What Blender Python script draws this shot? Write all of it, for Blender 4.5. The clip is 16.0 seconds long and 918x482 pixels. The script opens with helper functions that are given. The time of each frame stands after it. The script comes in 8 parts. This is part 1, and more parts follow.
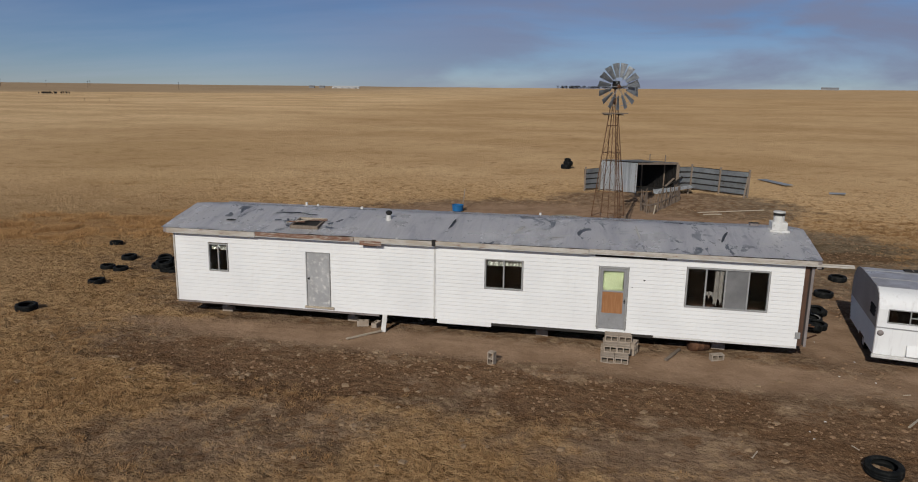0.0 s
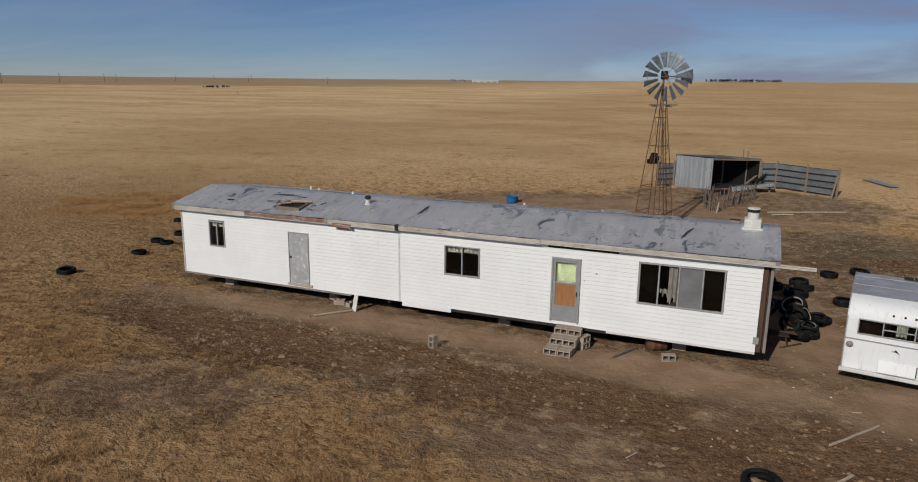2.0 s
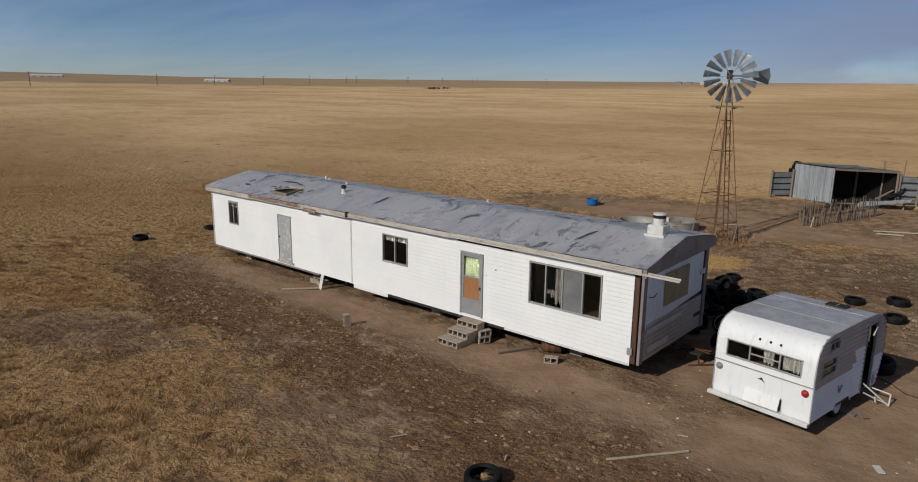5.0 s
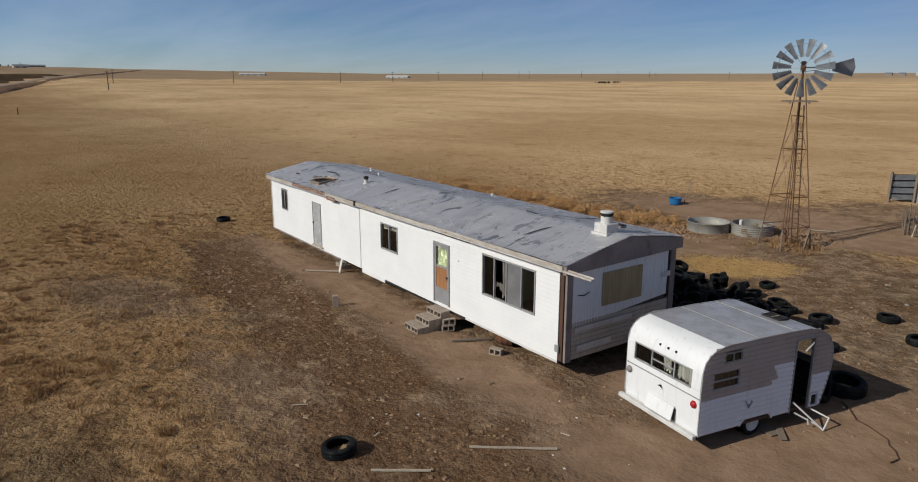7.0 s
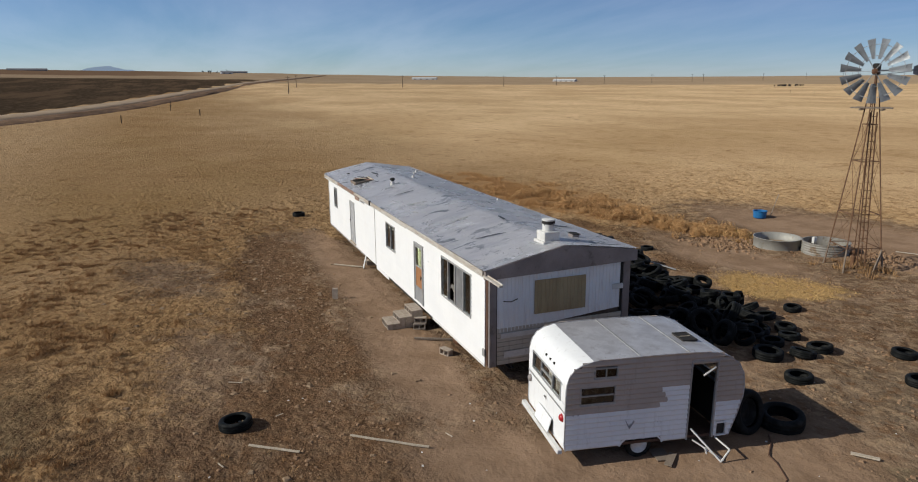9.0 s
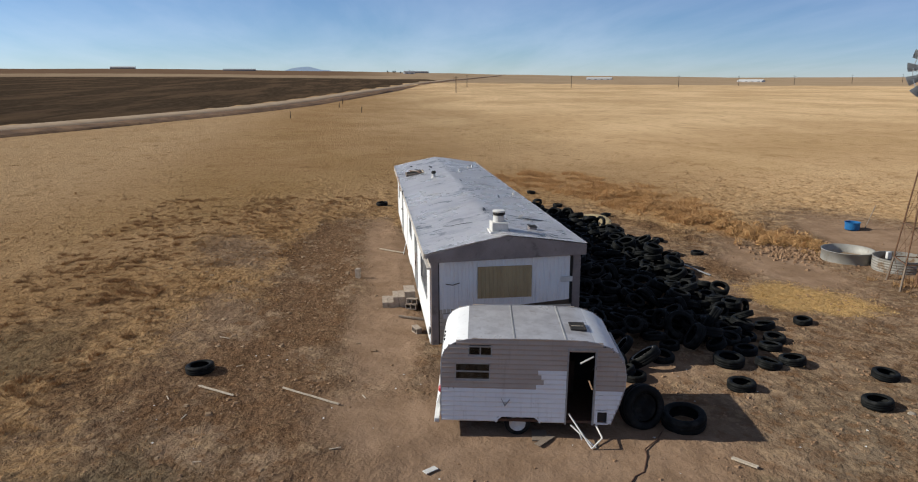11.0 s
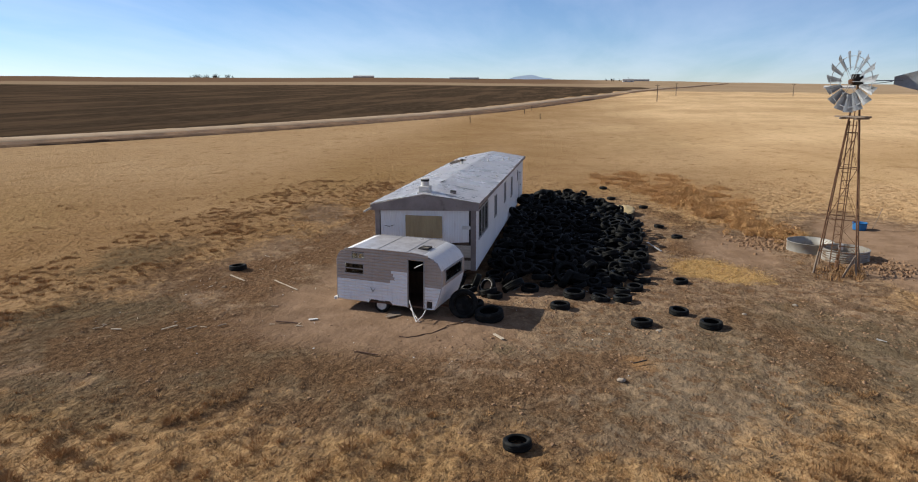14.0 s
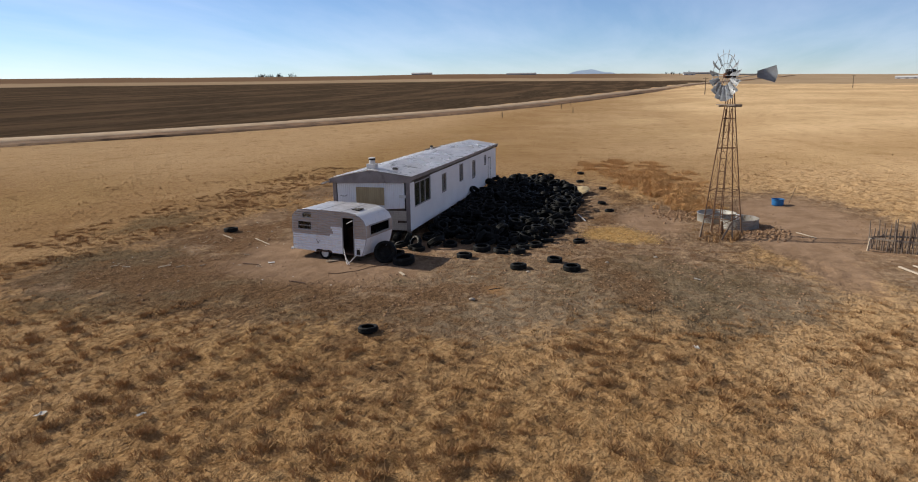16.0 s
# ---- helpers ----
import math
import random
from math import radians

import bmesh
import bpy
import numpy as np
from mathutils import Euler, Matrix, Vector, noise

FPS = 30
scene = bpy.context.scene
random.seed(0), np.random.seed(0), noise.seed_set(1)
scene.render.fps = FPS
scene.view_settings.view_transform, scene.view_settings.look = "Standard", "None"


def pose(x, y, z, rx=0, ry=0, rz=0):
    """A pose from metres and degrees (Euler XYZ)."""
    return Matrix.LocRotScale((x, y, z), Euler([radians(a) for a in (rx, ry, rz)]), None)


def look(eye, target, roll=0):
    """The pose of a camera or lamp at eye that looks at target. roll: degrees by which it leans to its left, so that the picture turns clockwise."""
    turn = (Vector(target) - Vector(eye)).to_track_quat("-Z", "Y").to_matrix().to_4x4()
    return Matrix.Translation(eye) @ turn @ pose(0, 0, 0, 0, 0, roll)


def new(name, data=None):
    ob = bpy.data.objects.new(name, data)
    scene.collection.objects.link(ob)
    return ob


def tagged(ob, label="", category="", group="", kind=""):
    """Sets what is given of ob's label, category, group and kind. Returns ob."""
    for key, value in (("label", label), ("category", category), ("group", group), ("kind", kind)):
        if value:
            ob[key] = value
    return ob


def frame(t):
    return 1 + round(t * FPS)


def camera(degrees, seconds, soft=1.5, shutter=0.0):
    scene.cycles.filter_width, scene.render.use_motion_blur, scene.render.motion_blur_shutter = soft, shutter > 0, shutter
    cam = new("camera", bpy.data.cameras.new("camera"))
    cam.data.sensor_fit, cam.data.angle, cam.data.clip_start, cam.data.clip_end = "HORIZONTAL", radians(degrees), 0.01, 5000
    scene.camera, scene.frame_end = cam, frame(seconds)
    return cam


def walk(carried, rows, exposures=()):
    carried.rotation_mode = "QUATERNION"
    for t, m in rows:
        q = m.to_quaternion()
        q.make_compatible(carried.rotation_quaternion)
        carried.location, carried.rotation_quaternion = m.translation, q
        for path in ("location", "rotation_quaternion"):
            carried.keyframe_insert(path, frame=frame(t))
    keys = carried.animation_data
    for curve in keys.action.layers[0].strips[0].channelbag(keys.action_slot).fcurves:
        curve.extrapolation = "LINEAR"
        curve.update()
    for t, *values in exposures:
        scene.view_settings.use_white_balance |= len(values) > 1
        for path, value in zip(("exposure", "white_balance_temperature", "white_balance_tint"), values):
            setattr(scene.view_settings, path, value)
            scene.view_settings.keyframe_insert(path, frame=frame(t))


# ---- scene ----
cam = camera(66.6, 16.0, soft=1.05)
PATH = [
    (0, (-0.516, -0.655, 7.923), (-0.89, 1.264, 7.499), 0.8),
    (0.5, (0.994, -0.487, 7.895), (0.517, 1.409, 7.465), 0.7),
    (1, (2.362, -0.241, 7.87), (1.795, 1.628, 7.434), 0.8),
    (1.5, (3.692, 0.138, 7.854), (3.037, 1.975, 7.41), 0.8),
    (2, (5.013, 0.598, 7.817), (4.269, 2.401, 7.372), 0.7),
    (2.5, (6.364, 1.085, 7.807), (5.529, 2.848, 7.367), 0.8),
    (3, (7.754, 1.434, 7.838), (6.84, 3.159, 7.401), 1.2),
    (3.5, (9.25, 2.024, 7.867), (8.248, 3.699, 7.431), 1.3),
    (4, (10.758, 2.774, 7.911), (9.664, 4.39, 7.472), 1.3),
    (4.5, (12.188, 3.658, 7.88), (11.007, 5.211, 7.44), 1.1),
    (5, (13.545, 4.562, 7.812), (12.28, 6.045, 7.366), 0.7),
    (7.5, (19.336, 9.924, 7.925), (17.676, 10.94, 7.465), -0.0),
    (8, (20.205, 11.214, 7.93), (18.482, 12.123, 7.477), 0.0),
    (8.5, (20.957, 12.522, 7.94), (19.186, 13.334, 7.491), 0.0),
    (9, (21.757, 13.798, 7.994), (19.944, 14.512, 7.541), -0.3),
    (11.5, (25.832, 20.771, 7.926), (23.889, 20.908, 7.472), -0.32),
    (12.0, (27.176, 22.440, 7.969), (25.229, 22.469, 7.511), -0.69),
    (12.5, (28.733, 24.258, 7.972), (26.787, 24.167, 7.52), -0.8),
    (13, (30.42, 25.896, 7.999), (28.479, 25.715, 7.554), -0.4),
    (13.5, (32.194, 27.653, 8.025), (30.26, 27.39, 7.586), -0.3),
    (14, (33.869, 29.567, 7.967), (31.947, 29.216, 7.539), -0.1),
    (14.5, (35.503, 31.358, 8.018), (33.598, 30.932, 7.587), -0.0),
    (15, (37.117, 33.414, 8.014), (35.224, 32.935, 7.582), -0.3),
    (15.5, (38.667, 35.403, 7.965), (36.779, 34.908, 7.532), -0.7),
    (16, (39.807, 37.064, 7.958), (37.925, 36.548, 7.521), -0.9),
]
walk(cam, [(t, look(eye, target, roll)) for t, eye, target, roll in PATH],
     exposures=((0, -0.29, 6290, 8), (3, -0.26, 6270, 7), (5, -0.19, 6280, 7), (9, 0.22, 6250, 6), (12.5, 0.64, 6260, 7), (14, 0.73, 6430, 8), (16, 0.71, 6620, 9)))

# ---- world, sun, exposure ----
SUN_EL, SUN_AZ = 31.0, 190.0          # elevation; compass bearing of the sun, clockwise from +y
sun_dir = Vector((math.sin(radians(SUN_AZ)) * math.cos(radians(SUN_EL)),
                  math.cos(radians(SUN_AZ)) * math.cos(radians(SUN_EL)), math.sin(radians(SUN_EL))))
sun = new("sun", bpy.data.lights.new("sun", "SUN"))
sun.data.energy, sun.data.angle, sun.data.color = 3.5, radians(0.53), (1.0, 0.92, 0.80)
sun.matrix_world = look(sun_dir * 100, (0, 0, 0))

world = bpy.data.worlds.new("sky")
scene.world = world
world.use_nodes = True
wt = world.node_tree
wt.nodes.clear()


def wn(kind, **kw):
    n = wt.nodes.new(kind)
    for k, v in kw.items():
        n.inputs[k.replace("_", " ")].default_value = v
    return n


w_out, w_bg = wn("ShaderNodeOutputWorld"), wn("ShaderNodeBackground")
w_bg.inputs["Strength"].default_value = 0.056
w_sky = wn("ShaderNodeTexSky")
w_sky.sky_type, w_sky.sun_disc = "NISHITA", False
w_sky.sun_elevation, w_sky.sun_rotation = radians(SUN_EL), radians(SUN_AZ)
w_sky.air_density, w_sky.dust_density, w_sky.ozone_density, w_sky.altitude = 0.85, 0.05, 4.5, 1500
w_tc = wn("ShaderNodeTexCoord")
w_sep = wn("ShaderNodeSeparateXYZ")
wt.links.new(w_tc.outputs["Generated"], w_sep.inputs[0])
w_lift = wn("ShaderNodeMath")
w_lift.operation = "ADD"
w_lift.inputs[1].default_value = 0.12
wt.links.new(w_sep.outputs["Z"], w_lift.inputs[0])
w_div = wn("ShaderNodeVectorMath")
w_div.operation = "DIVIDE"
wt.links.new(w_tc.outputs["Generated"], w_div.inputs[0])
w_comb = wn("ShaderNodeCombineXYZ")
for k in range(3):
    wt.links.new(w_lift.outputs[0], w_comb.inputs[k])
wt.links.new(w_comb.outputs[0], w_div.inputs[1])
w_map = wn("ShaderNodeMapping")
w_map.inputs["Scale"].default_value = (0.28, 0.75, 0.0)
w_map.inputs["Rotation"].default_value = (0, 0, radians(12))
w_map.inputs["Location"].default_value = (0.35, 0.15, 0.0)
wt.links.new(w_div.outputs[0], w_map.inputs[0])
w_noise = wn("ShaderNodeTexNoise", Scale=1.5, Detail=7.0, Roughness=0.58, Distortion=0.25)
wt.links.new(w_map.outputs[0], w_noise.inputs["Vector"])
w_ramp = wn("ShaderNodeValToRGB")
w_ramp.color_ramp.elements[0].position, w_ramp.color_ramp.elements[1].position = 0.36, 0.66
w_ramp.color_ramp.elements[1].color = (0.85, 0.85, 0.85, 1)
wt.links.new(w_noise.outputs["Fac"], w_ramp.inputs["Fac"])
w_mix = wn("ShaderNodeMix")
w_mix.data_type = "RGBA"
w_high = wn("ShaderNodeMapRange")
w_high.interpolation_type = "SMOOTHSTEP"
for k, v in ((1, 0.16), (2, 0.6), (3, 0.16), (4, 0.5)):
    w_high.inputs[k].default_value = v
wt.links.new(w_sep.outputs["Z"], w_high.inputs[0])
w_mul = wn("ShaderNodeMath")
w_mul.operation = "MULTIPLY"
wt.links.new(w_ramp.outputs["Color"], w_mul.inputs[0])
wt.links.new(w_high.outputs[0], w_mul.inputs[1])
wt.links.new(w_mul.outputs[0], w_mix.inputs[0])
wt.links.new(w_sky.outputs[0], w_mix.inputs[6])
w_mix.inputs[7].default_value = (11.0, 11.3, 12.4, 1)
w_dot = wn("ShaderNodeVectorMath")
w_dot.operation = "DOT_PRODUCT"
w_dot.inputs[1].default_value = (0.50, 0.866, 0.0)
wt.links.new(w_tc.outputs["Generated"], w_dot.inputs[0])
w_side = wn("ShaderNodeMapRange")
w_side.interpolation_type = "SMOOTHSTEP"
for k, v in ((1, 0.45), (2, 0.92), (3, 0.0), (4, 1.0)):
    w_side.inputs[k].default_value = v
wt.links.new(w_dot.outputs["Value"], w_side.inputs[0])
w_map2 = wn("ShaderNodeMapping")
w_map2.inputs["Scale"].default_value = (1.5, 1.5, 7.0)
wt.links.new(w_tc.outputs["Generated"], w_map2.inputs[0])
w_noise2 = wn("ShaderNodeTexNoise", Scale=1.7, Detail=6.0, Roughness=0.55, Distortion=0.4)
wt.links.new(w_map2.outputs[0], w_noise2.inputs["Vector"])
w_bank = wn("ShaderNodeMapRange")
w_bank.interpolation_type = "SMOOTHSTEP"
for k, v in ((1, 0.36), (2, 0.58), (3, 0.0), (4, 0.85)):
    w_bank.inputs[k].default_value = v
wt.links.new(w_noise2.outputs["Fac"], w_bank.inputs[0])
w_veil = wn("ShaderNodeMath")
w_veil.operation = "MULTIPLY"
wt.links.new(w_side.outputs[0], w_veil.inputs[0])
wt.links.new(w_bank.outputs[0], w_veil.inputs[1])
w_mix2 = wn("ShaderNodeMix")
w_mix2.data_type = "RGBA"
w_mix2.inputs[7].default_value = (4.9, 5.2, 6.6, 1)
wt.links.new(w_veil.outputs[0], w_mix2.inputs[0])
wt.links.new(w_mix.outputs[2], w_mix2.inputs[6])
w_tint = wn("ShaderNodeMix")
w_tint.data_type, w_tint.blend_type = "RGBA", "MULTIPLY"
w_tint.inputs[0].default_value = 1.0
w_deep = wn("ShaderNodeMapRange")
w_deep.interpolation_type = "SMOOTHSTEP"
for k, v in ((1, 0.22), (2, 0.70), (3, 0.0), (4, 1.0)):
    w_deep.inputs[k].default_value = v
wt.links.new(w_sep.outputs["Z"], w_deep.inputs[0])
w_fade = wn("ShaderNodeMix")
w_fade.data_type = "RGBA"
w_north = wn("ShaderNodeMapRange")
w_north.interpolation_type = "SMOOTHSTEP"
for k, v in ((1, 0.10), (2, 0.85), (3, 0.0), (4, 1.0)):
    w_north.inputs[k].default_value = v
wt.links.new(w_sep.outputs["Y"], w_north.inputs[0])
w_low = wn("ShaderNodeMix")
w_low.data_type = "RGBA"
w_low.inputs[6].default_value = (1.20, 1.18, 1.26, 1)
w_low.inputs[7].default_value = (0.88, 0.89, 1.02, 1)
wt.links.new(w_north.outputs[0], w_low.inputs[0])
wt.links.new(w_low.outputs[2], w_fade.inputs[6])
w_fade.inputs[7].default_value = (0.66, 0.63, 0.62, 1)
wt.links.new(w_deep.outputs[0], w_fade.inputs[0])
wt.links.new(w_fade.outputs[2], w_tint.inputs[7])
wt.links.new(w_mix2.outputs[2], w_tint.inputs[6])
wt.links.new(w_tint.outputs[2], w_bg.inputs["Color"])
wt.links.new(w_bg.outputs[0], w_out.inputs[0])

# ---- materials ----


class Nodes:
    """Short hand for building a node material."""

    def __init__(self, name):
        self.mat = bpy.data.materials.new(name)
        self.mat.use_nodes = True
        self.t = self.mat.node_tree
        self.p = self.t.nodes["Principled BSDF"]
        self.tc = self.t.nodes.new("ShaderNodeTexCoord")
        self.geo = self.t.nodes.new("ShaderNodeNewGeometry")
        self.info = self.t.nodes.new("ShaderNodeObjectInfo")

    def link(self, a, b):
        self.t.links.new(a, b)

    def put(self, value, socket):
        if isinstance(value, bpy.types.NodeSocket):
            self.link(value, socket)
        elif isinstance(value, tuple) and len(value) == 3 and socket.type == "RGBA":
            socket.default_value = (*value, 1)
        else:
            socket.default_value = value

    def noise(self, scale, detail=4.0, rough=0.55, where=None, stretch=None, out="Fac", distort=0.0):
        n = self.t.nodes.new("ShaderNodeTexNoise")
        n.inputs["Scale"].default_value, n.inputs["Detail"].default_value = scale, detail
        n.inputs["Roughness"].default_value, n.inputs["Distortion"].default_value = rough, distort
        src = where if where is not None else self.tc.outputs["Object"]
        if stretch:
            m = self.t.nodes.new("ShaderNodeMapping")
            m.inputs["Scale"].default_value = stretch
            self.link(src, m.inputs[0])
            src = m.outputs[0]
        self.link(src, n.inputs["Vector"])
        return n.outputs[out]

    def ramp(self, fac, lo, hi, a=0.0, b=1.0):
        n = self.t.nodes.new("ShaderNodeMapRange")
        n.interpolation_type = "SMOOTHSTEP"
        for k, v in ((0, fac), (1, lo), (2, hi), (3, a), (4, b)):
            self.put(v, n.inputs[k])
        return n.outputs[0]

    def math(self, op, a, b=0.0):
        n = self.t.nodes.new("ShaderNodeMath")
        n.operation = op
        self.put(a, n.inputs[0])
        self.put(b, n.inputs[1])
        return n.outputs[0]

    def mix(self, fac, a, b, blend="MIX"):
        n = self.t.nodes.new("ShaderNodeMix")
        n.data_type, n.blend_type = "RGBA", blend
        self.put(fac, n.inputs[0])
        self.put(a, n.inputs[6])
        self.put(b, n.inputs[7])
        return n.outputs[2]

    def attr(self, name):
        n = self.t.nodes.new("ShaderNodeAttribute")
        n.attribute_name = name
        return n.outputs["Fac"]

    def bump(self, height, strength=0.4, dist=0.02):
        n = self.t.nodes.new("ShaderNodeBump")
        n.inputs["Strength"].default_value, n.inputs["Distance"].default_value = strength, dist
        self.link(height, n.inputs["Height"])
        self.link(n.outputs[0], self.p.inputs["Normal"])

    def done(self, color, rough=0.7, metal=0.0, spec=0.5):
        self.put(color, self.p.inputs["Base Color"])
        self.put(rough, self.p.inputs["Roughness"])
        self.put(metal, self.p.inputs["Metallic"])
        self.p.inputs["Specular IOR Level"].default_value = spec
        return self.mat


def surface(name, a, b, scale=3.0, rough=0.7, metal=0.0, dirt=None, dirt_amount=0.45, grain=40.0, bump=0.25, dist=0.006, spec=0.4, stretch=None):
    """Two tones in broad patches, fine grain, and a third tone in stains."""
    n = Nodes(name)
    broad = n.noise(scale, 5, 0.6, stretch=stretch)
    fine = n.noise(grain, 3, 0.6, stretch=stretch)
    c = n.mix(n.ramp(broad, 0.35, 0.65), a, b)
    c = n.mix(n.math("MULTIPLY", n.ramp(fine, 0.3, 0.8), 0.35), c, tuple(0.55 * v for v in a))
    if dirt:
        spots = n.noise(scale * 2.3, 6, 0.68, stretch=stretch)
        c = n.mix(n.ramp(spots, 0.68 - dirt_amount * 0.3, 0.8 - dirt_amount * 0.2), c, dirt)
    hue = n.math("MULTIPLY", n.info.outputs["Random"], 0.18)
    c = n.mix(hue, c, tuple(0.5 * v for v in b))
    n.bump(fine, bump, dist)
    return n.done(c, n.ramp(broad, 0.2, 0.8, max(0.05, rough - 0.12), min(1.0, rough + 0.12)), metal, spec)


def ground_material():
    n = Nodes("prairie_ground")
    pos = n.geo.outputs["Position"]
    huge = n.noise(0.022, 5, 0.6, pos, (1, 1.6, 0))
    wide = n.noise(0.09, 5, 0.6, pos, (1, 1, 0))
    mid = n.noise(0.7, 5, 0.65, pos)
    spots = n.noise(0.42, 6, 0.72, pos, (1, 1.3, 0))
    clump = n.noise(5.5, 3, 0.6, pos)
    small = n.noise(4.5, 4, 0.7, pos)
    fine = n.noise(17, 4, 0.75, pos)
    grass = n.mix(n.ramp(wide, 0.38, 0.62), (0.350, 0.213, 0.103), (0.455, 0.294, 0.155))
    grass = n.mix(n.math("MULTIPLY", n.ramp(huge, 0.44, 0.62), 0.45), grass, (0.354, 0.217, 0.096))
    green = n.ramp(n.noise(0.03, 4, 0.6, pos, (1, 1.5, 0)), 0.50, 0.62, 0.0, 0.28)
    grass = n.mix(green, grass, (0.385, 0.258, 0.112))
    # paler pasture to the north-west: haze and grazing-angle brightness put into the colour
    sep = n.t.nodes.new("ShaderNodeSeparateXYZ")
    n.link(pos, sep.inputs[0])
    west = n.math("MULTIPLY", n.ramp(sep.outputs["X"], 10.0, -110.0), n.ramp(sep.outputs["Y"], 0.0, 60.0))
    west = n.math("MAXIMUM", west, n.ramp(sep.outputs["Y"], 33.0, 58.0, 0.0, 0.50))
    west = n.math("MULTIPLY", west, n.ramp(huge, 0.35, 0.62, 1.0, 0.5))
    grass = n.mix(west, grass, (0.785, 0.567, 0.334))
    south = n.math("MULTIPLY", n.ramp(sep.outputs["X"], 2.0, -30.0), n.ramp(sep.outputs["Y"], 9.0, -8.0, 0.0, 0.75))
    grass = n.mix(n.math("MULTIPLY", south, n.ramp(wide, 0.35, 0.62, 1.0, 0.6)), grass, (0.640, 0.450, 0.265))
    grass = n.mix(n.math("MULTIPLY", n.ramp(mid, 0.54, 0.70), 0.34), grass, (0.276, 0.152, 0.063))
    grass = n.mix(n.math("MULTIPLY", n.ramp(spots, 0.54, 0.66), 0.42), grass, (0.244, 0.138, 0.057))
    grass = n.mix(n.math("MULTIPLY", n.ramp(n.noise(0.16, 5, 0.7, pos, (1, 1.8, 0)), 0.56, 0.66), 0.36), grass, (0.276, 0.155, 0.061))
    # hollows darkened and tussock tops lightened: brown soil plus shading put into the colour
    gap = n.math("ADD", n.attr("tussock"), n.math("MULTIPLY", n.math("SUBTRACT", clump, 0.5), 1.1))
    grass = n.mix(n.math("MULTIPLY", n.ramp(gap, -0.06, -0.36), 0.5), grass, (0.161, 0.086, 0.037))
    grass = n.mix(n.math("MULTIPLY", n.ramp(gap, 0.10, 0.45), 0.34), grass, (0.480, 0.325, 0.165))
    grass = n.mix(n.math("MULTIPLY", n.ramp(clump, 0.50, 0.36), 0.36), grass, (0.152, 0.083, 0.037))
    grass = n.mix(n.math("MULTIPLY", n.ramp(clump, 0.53, 0.68), 0.36), grass, (0.500, 0.340, 0.178))
    grass = n.mix(n.math("MULTIPLY", n.ramp(fine, 0.5, 0.66), 0.32), grass, (0.560, 0.378, 0.200))
    grass = n.mix(n.math("MULTIPLY", n.ramp(fine, 0.5, 0.34), 0.28), grass, (0.115, 0.063, 0.029))
    soil = n.mix(n.ramp(mid, 0.38, 0.60), (0.270, 0.186, 0.124), (0.166, 0.110, 0.071))
    grey = n.math("MULTIPLY", n.ramp(sep.outputs["X"], 6.0, 13.0), n.ramp(sep.outputs["Y"], 26.0, 31.0))
    soil = n.mix(n.math("MULTIPLY", grey, 0.7), soil, (0.200, 0.160, 0.112))
    soil = n.mix(n.math("MULTIPLY", n.ramp(spots, 0.50, 0.62), 0.56), soil, (0.135, 0.089, 0.056))
    soil = n.mix(n.math("MULTIPLY", n.ramp(gap, 0.10, 0.40), 0.5), soil, (0.385, 0.275, 0.170))
    soil = n.mix(n.math("MULTIPLY", n.ramp(gap, -0.15, -0.40), 0.6), soil, (0.165, 0.090, 0.046))
    soil = n.mix(n.math("MULTIPLY", n.ramp(small, 0.47, 0.64), 0.3), soil, (0.150, 0.084, 0.043))
    soil = n.mix(n.math("MULTIPLY", n.ramp(n.noise(1.5, 6, 0.75, pos), 0.55, 0.63), 0.45), soil, (0.410, 0.300, 0.195))
    soil = n.mix(n.math("MULTIPLY", n.ramp(fine, 0.52, 0.68), 0.22), soil, (0.500, 0.345, 0.215))
    soil = n.mix(n.math("MULTIPLY", n.ramp(fine, 0.48, 0.32), 0.22), soil, (0.100, 0.060, 0.034))
    orange = n.mix(n.ramp(small, 0.35, 0.65), (0.46, 0.265, 0.122), (0.32, 0.180, 0.083))
    straw = n.mix(n.ramp(small, 0.35, 0.7), (0.47, 0.315, 0.140), (0.31, 0.195, 0.085))
    olive = n.mix(n.ramp(small, 0.35, 0.65), (0.150, 0.118, 0.072), (0.085, 0.064, 0.040))
    olive = n.mix(n.math("MULTIPLY", n.ramp(fine, 0.52, 0.68), 0.6), olive, (0.26, 0.205, 0.13))
    dark_soil = n.mix(n.ramp(small, 0.4, 0.62), (0.170, 0.096, 0.052), (0.085, 0.047, 0.026))
    dark_soil = n.mix(n.math("MULTIPLY", n.ramp(fine, 0.52, 0.62), 0.5), dark_soil, (0.36, 0.235, 0.135))
    furrow = n.noise(0.35, 4, 0.6, pos, (0.35, 1.6, 0))
    field = n.mix(n.ramp(furrow, 0.35, 0.7), (0.056, 0.040, 0.027), (0.094, 0.067, 0.045))
    bands = n.noise(0.035, 4, 0.6, pos, (0.25, 1.8, 0))
    field = n.mix(n.math("MULTIPLY", n.ramp(bands, 0.45, 0.62), 0.6), field, (0.150, 0.098, 0.062))
    path = n.mix(n.ramp(mid, 0.35, 0.65), (0.305, 0.207, 0.140), (0.235, 0.155, 0.101))
    path = n.mix(n.math("MULTIPLY", n.ramp(fine, 0.48, 0.38), 0.35), path, (0.22, 0.138, 0.082))
